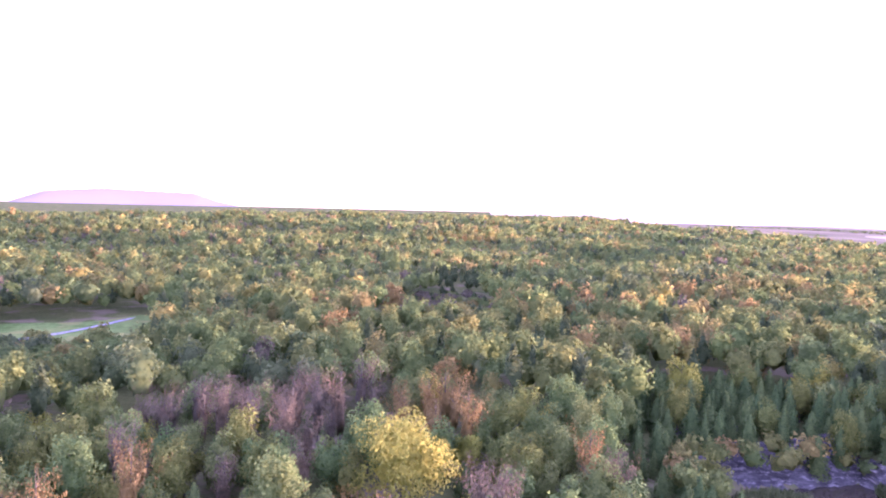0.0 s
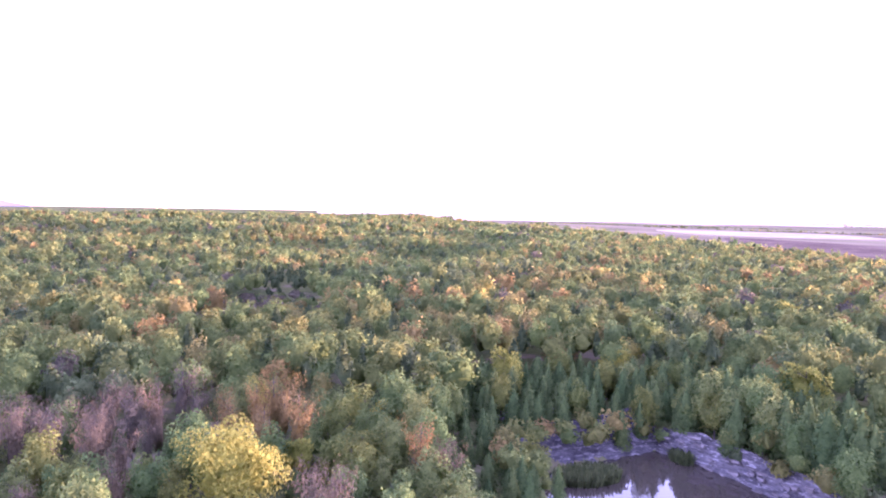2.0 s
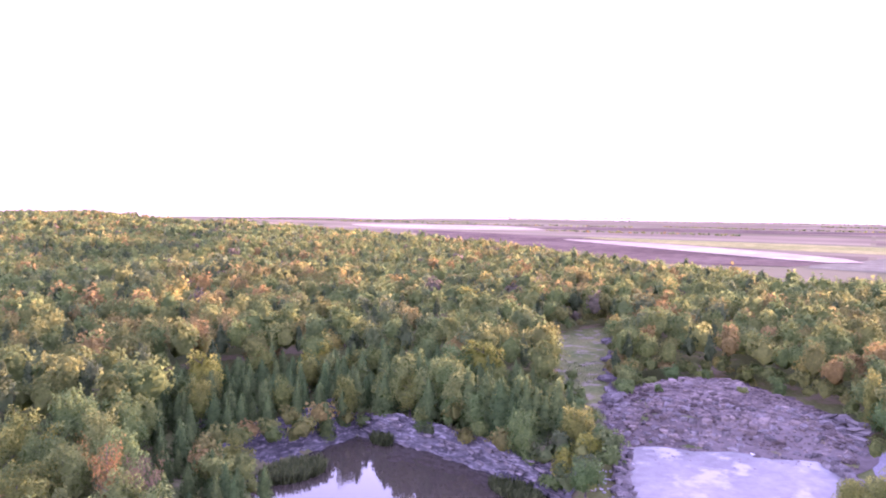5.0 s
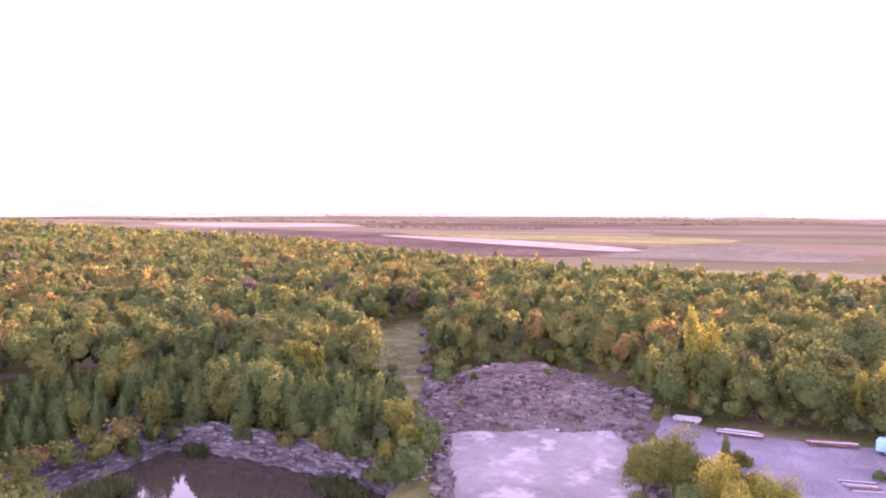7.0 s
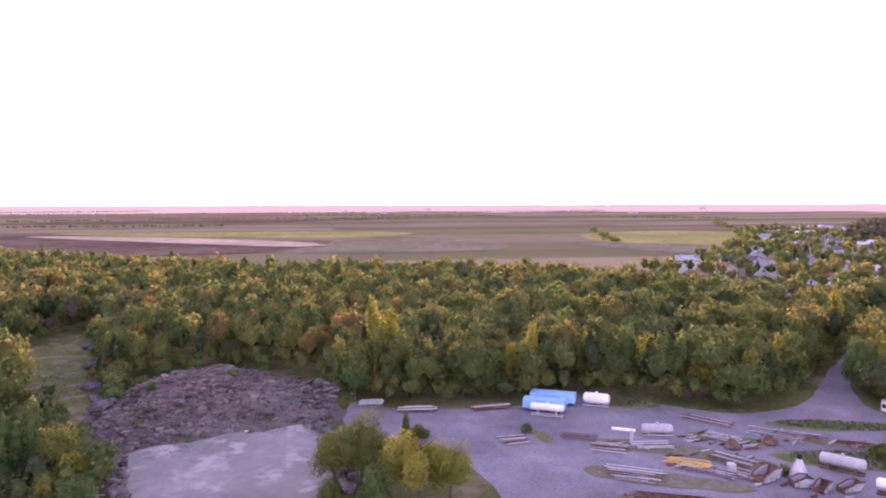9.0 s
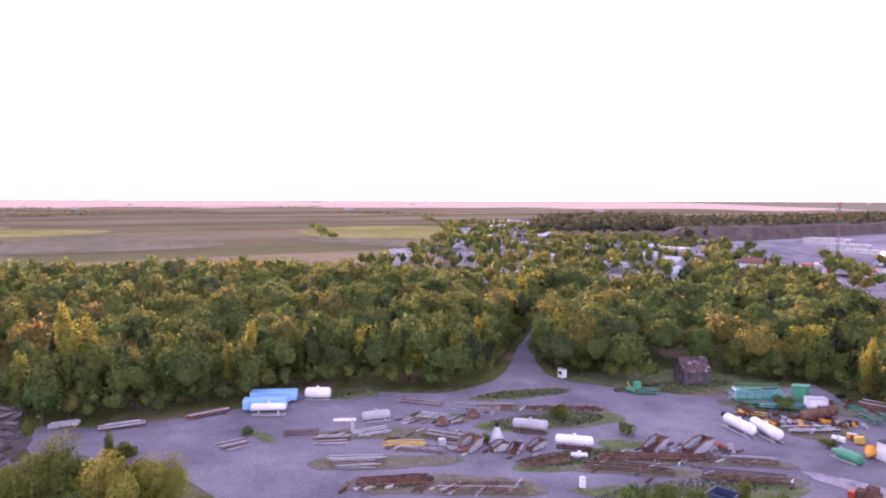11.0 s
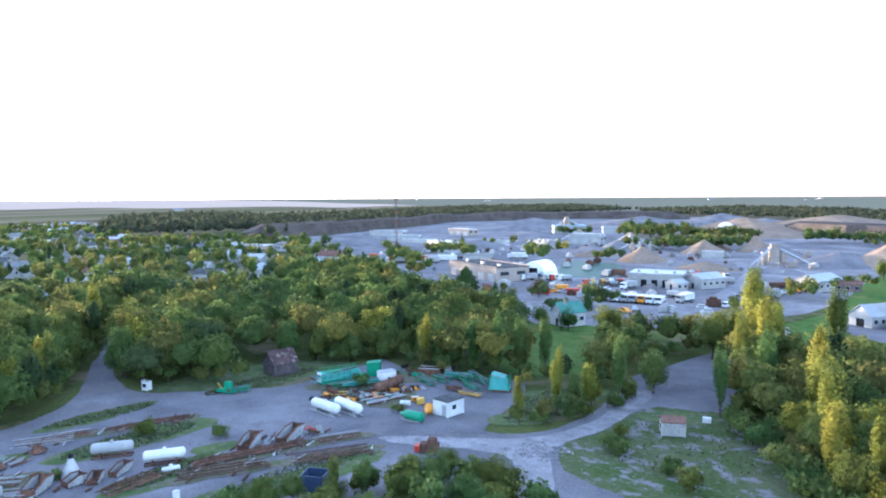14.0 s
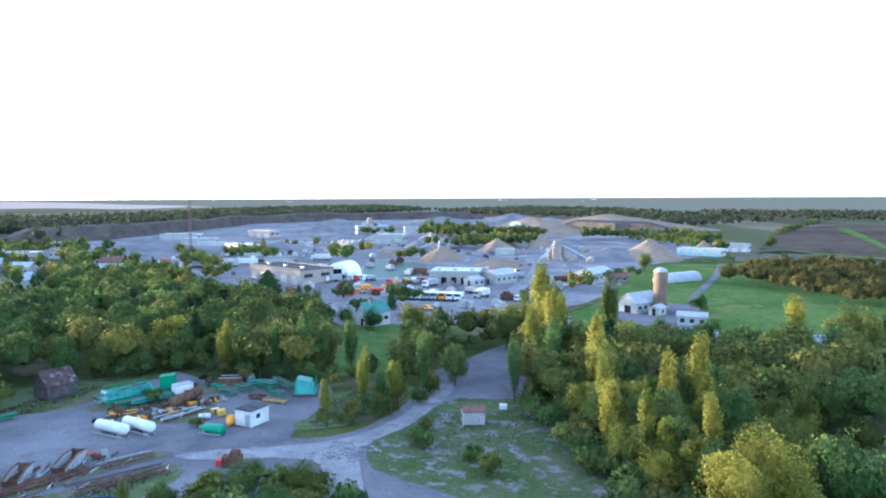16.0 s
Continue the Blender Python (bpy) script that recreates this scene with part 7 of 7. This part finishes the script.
def flat_hall(name, x, y, turn, lx, ly, h, wall, roof, label, doors=4, door_mat=None, door_h=0.6):
    """A flat-roofed works hall: walls, roof slab with parapet, a row of doorways and windows, vents."""
    ob = thing(name, x, y, turn, label, "hall", "halls of the stone works", z=0.1)
    part("wall", solid([("box", (0, 0, h / 2), (lx, ly, h))]), wall, ob)
    part("roof", solid([("box", (0, 0, h + 0.1), (lx + 0.3, ly + 0.3, 0.24))]), roof, ob)
    part("parapet", solid([("box", (0, s * ly / 2, h + 0.35), (lx + 0.3, 0.25, 0.4)) for s in (-1, 1)]), wall, ob)
    for k in range(doors):
        for s in (-1, 1):
            px = -lx / 2 + lx * (k + 0.5) / doors
            d = part("doorway", solid([("box", (px, s * (ly / 2 + 0.03), h * door_h / 2), (lx / doors * 0.55, 0.1, h * door_h))]), door_mat or opening, ob)
            part("frame", solid([("box", (px, s * (ly / 2 + 0.06), h * door_h), (lx / doors * 0.62, 0.14, 0.2))]), wall, d)
    for k in range(2):
        part("window", solid([("box", (s * (lx / 2 + 0.03), (k - 0.5) * ly * 0.5, h * 0.6), (0.08, ly * 0.25, h * 0.25)) for s in (-1, 1)]), glass, ob)
    for k in range(3):
        part("roof_vent", solid([("box", (-lx / 3 + k * lx / 3, ly * 0.15, h + 0.6), (1.2, 1.2, 0.9))]), grey_steel, ob)
    return ob


flat_hall("works_hall", 185, -243, -20, 40, 17, 6.0, concrete, dark_roof, "long warm-grey concrete works hall with a flat roof", 5, grey_steel)
flat_hall("garage_hall", 114.5, -264.5, 15.7, 20.7, 17, 5.0, siding, metal_roof, "pale garage hall with dark open bays", 5)
flat_hall("office_block", 355, -235, 20, 16, 14, 7.5, concrete, metal_roof, "pale block-shaped town building", 4, glass, 0.35)
flat_hall("plant_hall", 300, -345, -30, 26, 14, 6, siding, grey_steel, "low grey hall beside the stockpiles", 4, grey_steel)
flat_hall("plant_hall", 252, -455, 10, 24, 14, 8, dull_white, grey_steel, "pale plant hall in the stone works", 3, grey_steel)
flat_hall("plant_hall", 330, -560, 40, 30, 16, 9, dull_white, blue_paint, "pale plant hall with a blue roof", 3, grey_steel)
flat_hall("plant_hall", 28, -442, -12, 26, 12, 4, siding, blue_paint, "low white hall with blue bays beside the pasture", 5, blue_paint)
flat_hall("plant_hall", 12, -478, -8, 22, 8, 5, siding, metal_roof, "long white shed at the field's edge", 4, white_paint)
gable_house("white_hall", 96.6, -268, 68, 13, 9, 4, 1.8, siding, metal_roof, "white metal hall beside the garage", "hall", chimney=False, windows=4)
gable_house("white_hall", 103.0, -256, 68, 6, 6, 2.6, 1.2, siding, metal_roof, "small white annex of the garage", "hall", chimney=False, windows=2)
gable_house("white_hall", 60.5, -287, 70, 15, 9.5, 4.2, 2.0, siding, metal_roof, "bright white storage hall", "hall", chimney=False, windows=4)
gable_house("brown_shed", 52.0, -292, 15, 9, 6, 2.6, 1.4, old_wood, brown_roof, "low brown shed beside the white hall", "shed", chimney=False)


def heap(x, y, r, h, mat, label, seed, long=1.0):
    """A stockpile: a cone with gullies and a slumped foot."""
    rg, sd = 9, 26
    v = [(0, 0, h * (0.55 if math.hypot(x, y) > 500 else 1.0))]
    for i in range(1, rg + 1):
        for k in range(sd):
            a = 2 * math.pi * k / sd
            w = 1 + 0.16 * noise.noise(Vector((math.cos(a) * 1.6, math.sin(a) * 1.6, seed)))
            t = i / rg
            q = r * t * w
            zz = h * (0.55 if math.hypot(x, y) > 500 else 1.0) * (1 - t) ** 1.06 * (1 + 0.08 * noise.noise(Vector((math.cos(a) * 3, math.sin(a) * 3, seed + t * 3))))
            v.append((q * math.cos(a) * long, q * math.sin(a), zz - (0.4 if i == rg else 0)))
    f = [(0, 1 + k, 1 + (k + 1) % sd) for k in range(sd)]
    for i in range(rg - 1):
        f += [(1 + i * sd + k, 1 + (i + 1) * sd + k, 1 + (i + 1) * sd + (k + 1) % sd, 1 + i * sd + (k + 1) % sd) for k in range(sd)]
    ob = mesh_object("stockpile", v, f, mat, smooth=True)
    ob.matrix_world = pose(x, y, 0.0, 0, 0, seed * 37)
    return tagged(ob, label, "stockpile", "stockpiles of the stone works")


for k, (px, py, r, h, m, lg) in enumerate(((163, -356, 15, 8.5, sand, 1), (155, -427, 14, 9, sand, 1.2), (54, -409, 19, 12, sand, 1.3), (134, -462, 13, 10, sand, 1), (137, -345, 12, 4.5, stone_heap, 1.3), (75, -400, 20, 7, stone_heap, 1.5), (28, -462, 12, 8, sand, 1.2), (365, -318, 32, 7, stone_heap, 1.6), (346, -527, 32, 9, stone_heap, 1.5), (326, -780, 36, 16, stone_heap, 1.4), (251, -481, 18, 8, stone_heap, 1.3), (420, -380, 30, 6, stone_heap, 1.8),
                                               (210, -420, 16, 7, stone_heap, 1.2), (230, -560, 24, 10, sand, 1.3), (180, -640, 30, 12, sand, 1.5), (420, -620, 34, 12, stone_heap, 1.6), (480, -480, 28, 8, stone_heap, 1.5), (130, -520, 16, 7, stone_heap, 1.3), (270, -640, 28, 12, stone_heap, 1.4), (120, -335, 12, 4, sand, 1.4), (500, -760, 40, 16, stone_heap, 1.5), (150, -760, 46, 14, sand, 1.6), (240, -860, 50, 18, stone_heap, 1.6), (88, -340, 9, 3.5, stone_heap, 1.5), (310, -430, 14, 6, stone_heap, 1.3), (200, -372, 11, 4, sand, 1.5), (345, -290, 20, 5, stone_heap, 2.0), (222, -727, 55, 26, sand, 1.8), (150, -790, 70, 30, sand, 1.7), (330, -720, 50, 26, stone_heap, 1.8), (270, -800, 60, 30, stone_heap, 1.6), (167, -471, 15, 8, sand, 1.3), (120, -455, 14, 6, stone_heap, 1.5), (215, -395, 13, 5, stone_heap, 1.5), (238, -342, 12, 4, stone_heap, 1.6), (290, -370, 22, 7, stone_heap, 1.7), (335, -330, 30, 6, stone_heap, 2.0), (255, -420, 14, 6, stone_heap, 1.4))):
    heap(px, py, r, h, m, "conical tan sand stockpile" if m is sand else "heap of grey crushed stone", k + 1, lg)


def quarry_face(name, pts, h, label):
    """A long broken quarry wall, stepped once, thick enough to stand."""
    v, f = [], []
    line_ = []
    for (x0, y0), (x1, y1) in zip(pts, pts[1:]):
        n = max(2, int(math.hypot(x1 - x0, y1 - y0) / 14))
        line_ += [(x0 + (x1 - x0) * k / n, y0 + (y1 - y0) * k / n) for k in range(n)]
    line_.append(pts[-1])
    for k, (px, py) in enumerate(line_):
        q = math.hypot(px, py)
        ux, uy = px / q, py / q
        w = noise.noise(Vector((px * 0.02, py * 0.02, 1))) * 9
        hh = h * (1 + 0.25 * noise.noise(Vector((px * 0.011, py * 0.011, 5)))) * min(1, 0.2 + k * 0.4, 0.2 + (len(line_) - 1 - k) * 0.4)
        for d, z in ((0, -0.5), (1.5 + w * 0.1, hh * 0.5), (6 + w * 0.3, hh * 0.52), (8 + w * 0.4, hh), (60, hh + 0.5), (61, -0.5)):
            v.append((px + ux * (d + w), py + uy * (d + w), z))
    for k in range(len(line_) - 1):
        f += [(k * 6 + j, (k + 1) * 6 + j, (k + 1) * 6 + j + 1, k * 6 + j + 1) for j in range(5)]
    return tagged(mesh_object(name, v, f, cliff), label, "quarry wall", kind="structure")


quarry_face("quarry_wall", [(500, -310), (520, -430), (560, -560), (640, -760), (560, -980), (400, -1040)], 11, "long blue-grey wall of the open quarry")
quarry_face("quarry_wall", [(190, -700), (120, -660), (55, -650)], 10, "dark blue-grey quarry wall behind the stockpiles")
flat_water("works_pond", [(160, -268), (143, -274), (148, -300), (168, -334), (196, -334), (184, -304)], 0.1, water_mat("works_water", (0.05, 0.085, 0.07), 0.05, 0.45), "dark green pond in the stone works")


def lattice_mast(x, y, h):
    ob = thing("lattice_mast", x, y, 20, "tall red and white lattice radio mast", "mast", z=0.0)
    w = 1.7
    n = 14
    for k in range(n):
        z0, z1 = h * k / n, h * (k + 1) / n
        m = mast_red if k % 2 == 0 else mast_grey
        c = [(w / 2 * math.cos(a), w / 2 * math.sin(a)) for a in (0, 2.094, 4.189)]
        for i in range(3):
            (ax, ay), (bx, by) = c[i], c[(i + 1) % 3]
            part("mast_leg", solid([("rod", (ax, ay, z0), (ax, ay, z1), 0.13, 0.13, 5)]), m, ob)
            part("brace", solid([("rod", (ax, ay, z0), (bx, by, (z0 + z1) / 2), 0.07, 0.07, 4)]), m, ob)
            part("brace", solid([("rod", (bx, by, (z0 + z1) / 2), (ax, ay, z1), 0.07, 0.07, 4)]), m, ob)
    part("antenna", solid([("rod", (0, 0, h), (0, 0, h + 3), 0.07, 0.05, 6)]), grey_steel, ob)
    part("dish", solid([("rod", (0.7, 0, h * 0.7), (1.2, 0, h * 0.7), 0.8, 0.8, 12)]), dull_white, ob)


lattice_mast(300, -300, 45)


def crusher_plant(x, y, turn, s=1.0):
    """A screening tower with bins, stairs and conveyors."""
    ob = thing("crusher_plant", x, y, turn, "pale crushing plant tower with hoppers and conveyors", "plant", "crushing plants", z=0.0)
    part("tower", solid([("box", (0, 0, 7 * s), (6 * s, 6 * s, 10 * s))]), concrete, ob)
    part("head", solid([("box", (0, 0, 13 * s), (4 * s, 4 * s, 3 * s))]), concrete, ob)
    for px in (-1, 1):
        for py in (-1, 1):
            part("leg", solid([("box", (px * 2.7 * s, py * 2.7 * s, 1.2 * s), (0.5, 0.5, 2.6 * s))]), grey_steel, ob)
    for k in (-1, 1):
        part("bin", solid([("rod", (k * 6 * s, 1, 2.5 * s), (k * 6 * s, 1, 9 * s), 2.2 * s, 2.2 * s, 14), ("rod", (k * 6 * s, 1, 0), (k * 6 * s, 1, 2.5 * s), 0.6 * s, 2.2 * s, 14)]), concrete, ob)
    for a in (40, 160, 280):
        c, d = math.cos(radians(a)), math.sin(radians(a))
        part("belt_arm", solid([("rod", (c * 3, d * 3, 11 * s), (c * 24 * s, d * 24 * s, 0.5), 0.7, 0.7, 4)]), grey_steel, ob)
        part("trestle", solid([("rod", (c * 14 * s + q, d * 14 * s, 0), (c * 14 * s, d * 14 * s, 5 * s), 0.2, 0.2, 4) for q in (-1.5, 1.5)]), grey_steel, ob)
    part("opening", solid([("box", (0, -3.05 * s, 6 * s), (3 * s, 0.1, 3 * s))]), opening, ob)


crusher_plant(102, -381, 30, 0.75)
crusher_plant(225, -470, 70, 0.65)
crusher_plant(285, -500, 10, 0.65)
crusher_plant(190, -400, 120, 0.5)
crusher_plant(380, -640, 45, 1.0)


def car(x, y, turn, mat, big=False):
    """A parked car or van: body, cabin, panes, four wheels, lights."""
    ob = thing("van" if big else "car", x, y, turn, ("white delivery van" if big else "small parked car") + " standing on gravel", "van" if big else "car", "parked vehicles")
    n, w, h = (5.6, 2.0, 1.5) if big else (4.3, 1.75, 0.62)
    part("body", solid([("box", (0, 0, 0.4 + h / 2), (n, w, h))]), mat, ob, soft=0.12)
    if not big:
        part("cabin", solid([("prism", [(-1.6, 0.98), (1.0, 0.98), (0.4, 1.5), (-1.2, 1.5)], -w / 2 + 0.12, w / 2 - 0.12)]), mat, ob)
        part("side_panes", solid([("prism", [(-1.4, 1.05), (0.85, 1.05), (0.35, 1.42), (-1.1, 1.42)], -w / 2 + 0.1, w / 2 - 0.1)]), glass, ob)
    else:
        part("windscreen", solid([("box", (n / 2 - 0.2, 0, 1.5), (0.5, w * 0.9, 0.6))]), glass, ob)
    for px in (-n * 0.31, n * 0.31):
        for s in (-1, 1):
            wheel(ob, px, s * (w / 2 - 0.08), 0.34, 0.22)
    part("headlight", solid([("box", (n / 2, s * w * 0.36, 0.72), (0.08, 0.3, 0.16)) for s in (-1, 1)]), white_paint, ob)
    return ob


def truck(x, y, turn, mat, box_mat, n=9.0, h=2.5):
    ob = thing("truck", x, y, turn, "parked truck with a pale load body at the stone works", "truck", "parked vehicles")
    part("load_body", solid([("box", (-1.0, 0, 1.05 + h / 2), (n - 2.4, 2.5, h))]), box_mat, ob, soft=0.05)
    cab = part("cab", solid([("box", (n / 2 - 0.9, 0, 1.75), (1.8, 2.4, 2.2))]), mat, ob, soft=0.15)
    part("windscreen", solid([("box", (n / 2 + 0.0, 0, 2.2), (0.08, 2.1, 0.8))]), glass, cab)
    part("chassis", solid([("box", (0, 0, 0.8), (n, 1.0, 0.3))]), tyre, ob)
    for px in (-n * 0.38, -n * 0.25, n * 0.36):
        for s in (-1, 1):
            wheel(ob, px, s * 1.05, 0.5, 0.35)
    return ob


rnd = random.Random(12)
car(38.3, -130.8, 20, white_paint)
car(35.9, -130.0, 100, white_paint, True)
part("bin", solid([("box", (0, 0, 0.4), (1.3, 0.9, 0.8))]), white_paint, thing("white_bin", 37.7, -107.0, 20, "small white bin standing on grass", "bin"), soft=0.05)
car(33, -124, 60, grey_steel)
for k in range(8):
    truck(112 - k * 2.75, -212.5 - k * 0.55, 102 + rnd.uniform(-2, 2), rnd.choice([white_paint, dull_white, orange_paint]), white_paint, 7.0, 1.5)
for k in range(34):
    px, py = rnd.uniform(62, 205), rnd.uniform(-300, -190)
    if inside(INDUSTRY, px, py) and not (160 < px < 210 and -256 < py < -228) and not (92 < px < 127 and -278 < py < -246):
        if rnd.random() < 0.6:
            car(px, py, rnd.uniform(0, 180), rnd.choice(CAR_PAINTS), rnd.random() < 0.25)
        else:
            truck(px, py, rnd.uniform(0, 180), rnd.choice(CAR_PAINTS), rnd.choice([white_paint, dull_white, orange_paint, rust]), rnd.uniform(7, 11), rnd.uniform(1.4, 2.6))
for k in range(16):
    px = 133 - k * 2.6
    truck(px, -243 - k * 2.8, 40 + rnd.uniform(-12, 12), rnd.choice([orange_paint, white_paint, yellow_paint, red_paint]), rnd.choice([orange_paint, rust, dull_white]), rnd.uniform(6, 8.5), rnd.uniform(1.0, 1.8))
for k in range(14):
    truck(rnd.uniform(215, 300), rnd.uniform(-330, -265), rnd.uniform(20, 60), white_paint, rnd.choice([white_paint, dull_white, red_paint]), rnd.uniform(8, 13), 2.6)

for px, py, a, lx, ly, h, w_, r_ in ((300, -400, 20, 24, 10, 4, siding, metal_roof), (345, -370, 15, 30, 10, 4.5, siding, grey_steel), (390, -400, 30, 26, 12, 5, dull_white, metal_roof), (270, -425, -20, 18, 9, 4, siding, grey_roof), (455, -445, 20, 34, 12, 5, siding, metal_roof), (410, -500, -10, 30, 12, 6, concrete, grey_steel), (200, -450, 30, 16, 8, 4, siding, metal_roof), (250, -540, 0, 22, 10, 5, siding, grey_roof), (310, -620, 35, 30, 12, 6, dull_white, metal_roof), (140, -400, 20, 12, 7, 3.5, siding, metal_roof), (235, -300, 25, 16, 8, 3.6, siding, grey_roof), (268, -315, 25, 14, 8, 3.6, siding, metal_roof)):
    flat_hall("works_shed", px, py, a, lx, ly, h, w_, r_, "low pale shed among the stockpiles", 3, grey_steel)

for x0, y0, x1, y1, n, turn in ((150, -252, 172, -238, 7, 60), (118, -226, 138, -216, 6, 20), (100, -300, 124, -318, 6, 130), (70, -262, 62, -280, 4, 80)):
    for k in range(n):
        t = (k + rnd.uniform(-0.2, 0.2)) / n
        px, py = x0 + (x1 - x0) * t, y0 + (y1 - y0) * t
        if rnd.random() < 0.55:
            car(px, py, turn + rnd.uniform(-8, 8), rnd.choice(CAR_PAINTS), rnd.random() < 0.3)
        else:
            truck(px, py, turn + rnd.uniform(-8, 8), rnd.choice(CAR_PAINTS), rnd.choice([orange_paint, dull_white, white_paint, rust]), rnd.uniform(6, 9), rnd.uniform(1.0, 2.2))

# pallets, blocks and boxes between the halls
for k in range(190):
    px, py = rnd.uniform(60, 330), rnd.uniform(-470, -195)
    if inside(INDUSTRY, px, py) and not (150 < px < 212 and -275 < py < -225) and not (88 < px < 128 and -282 < py < -246):
        a, s = rnd.uniform(0, 180), rnd.uniform(0.9, 2.6)
        ob = thing("block_stack", px, py, a, "stack of pale stone blocks on timber", "stone stack", "stacks in the works yard")
        part("timber", solid([("box", (0, q * 0.5 * s, 0.1), (1.8 * s, 0.2, 0.2)) for q in (-1, 1)]), old_wood, ob)
        part("block", solid([("box", (0, 0, 0.2 + 0.4 * s), (1.7 * s, 1.3 * s, 0.8 * s)), ("box", (0.2, 0.1, 0.25 + 0.95 * s), (0.9 * s, 0.8 * s, 0.3 * s))]), rnd.choice([dull_white, stone_heap, concrete, rust, siding, grey_steel]), ob)

# town houses between the trees
TOWN = [(262, -70), (330, -45), (560, -150), (620, -230), (420, -310), (300, -250), (225, -190), (250, -140)]
placed = [(261, -131)]
ROOFS = [(grey_roof, "grey shingled"), (grey_roof, "grey shingled"), (metal_roof, "pale metal"), (brown_roof, "brown shingled"), (dark_roof, "dark")]
while len(placed) < 62:
    px, py = rnd.uniform(225, 620), rnd.uniform(-310, -45)
    if inside(TOWN, px, py) and min(math.hypot(px - a, py - b) for a, b in placed) > 15:
        placed.append((px, py))
        rf, word = rnd.choice(ROOFS)
        gable_house("house", px, py, rnd.choice([20, 110]) + rnd.uniform(-6, 6), rnd.uniform(8, 13), rnd.uniform(6, 8.5), rnd.uniform(3, 5.4), rnd.uniform(1.6, 2.6), siding, rf, f"pale town house with a {word} roof between trees", "house", "houses of the town", True, 3)
for k in range(26):
    px, py = rnd.uniform(640, 960), 0
    py = -(px * 0.36) + rnd.uniform(-45, 45)
    rf, word = rnd.choice(ROOFS)
    gable_house("house", px, py, rnd.uniform(0, 180), rnd.uniform(9, 16), rnd.uniform(7, 10), rnd.uniform(3, 5), rnd.uniform(1.8, 2.8), siding, rf, f"far pale house with a {word} roof beside the fields", "house", "houses beside the fields", False, 2)
for k in range(16):
    a, d = radians(rnd.uniform(60, 186)), rnd.uniform(1900, 4300)
    gable_house("far_building", d * math.sin(a), d * math.cos(a), rnd.uniform(0, 180), rnd.uniform(18, 45), rnd.uniform(12, 18), rnd.uniform(3, 4.5), 2.0, dull_white, grey_roof, "far pale farm building on the plain", "farm building", "far farm buildings", False, 4)

# garden behind the teal-roofed house
machine(-11.5, -101.5, 30, [("deck", [("box", (0, 0, 0.2), (3.0, 2.2, 0.3))], old_wood), ("rail", [("box", (0, s * 1.05, 0.8), (3.0, 0.08, 0.9)) for s in (-1, 1)], old_wood)], "brown wooden deck in a garden", "garden_deck", "deck", "garden things")
machine(-9.5, -98.2, 0, [("cover", [("box", (0, 0, 0.35), (2.2, 1.6, 0.5))], navy_paint), ("rim", [("box", (0, 0, 0.15), (2.4, 1.8, 0.3))], dull_white)], "dark blue covered tub in a garden", "covered_tub", "tub", "garden things")
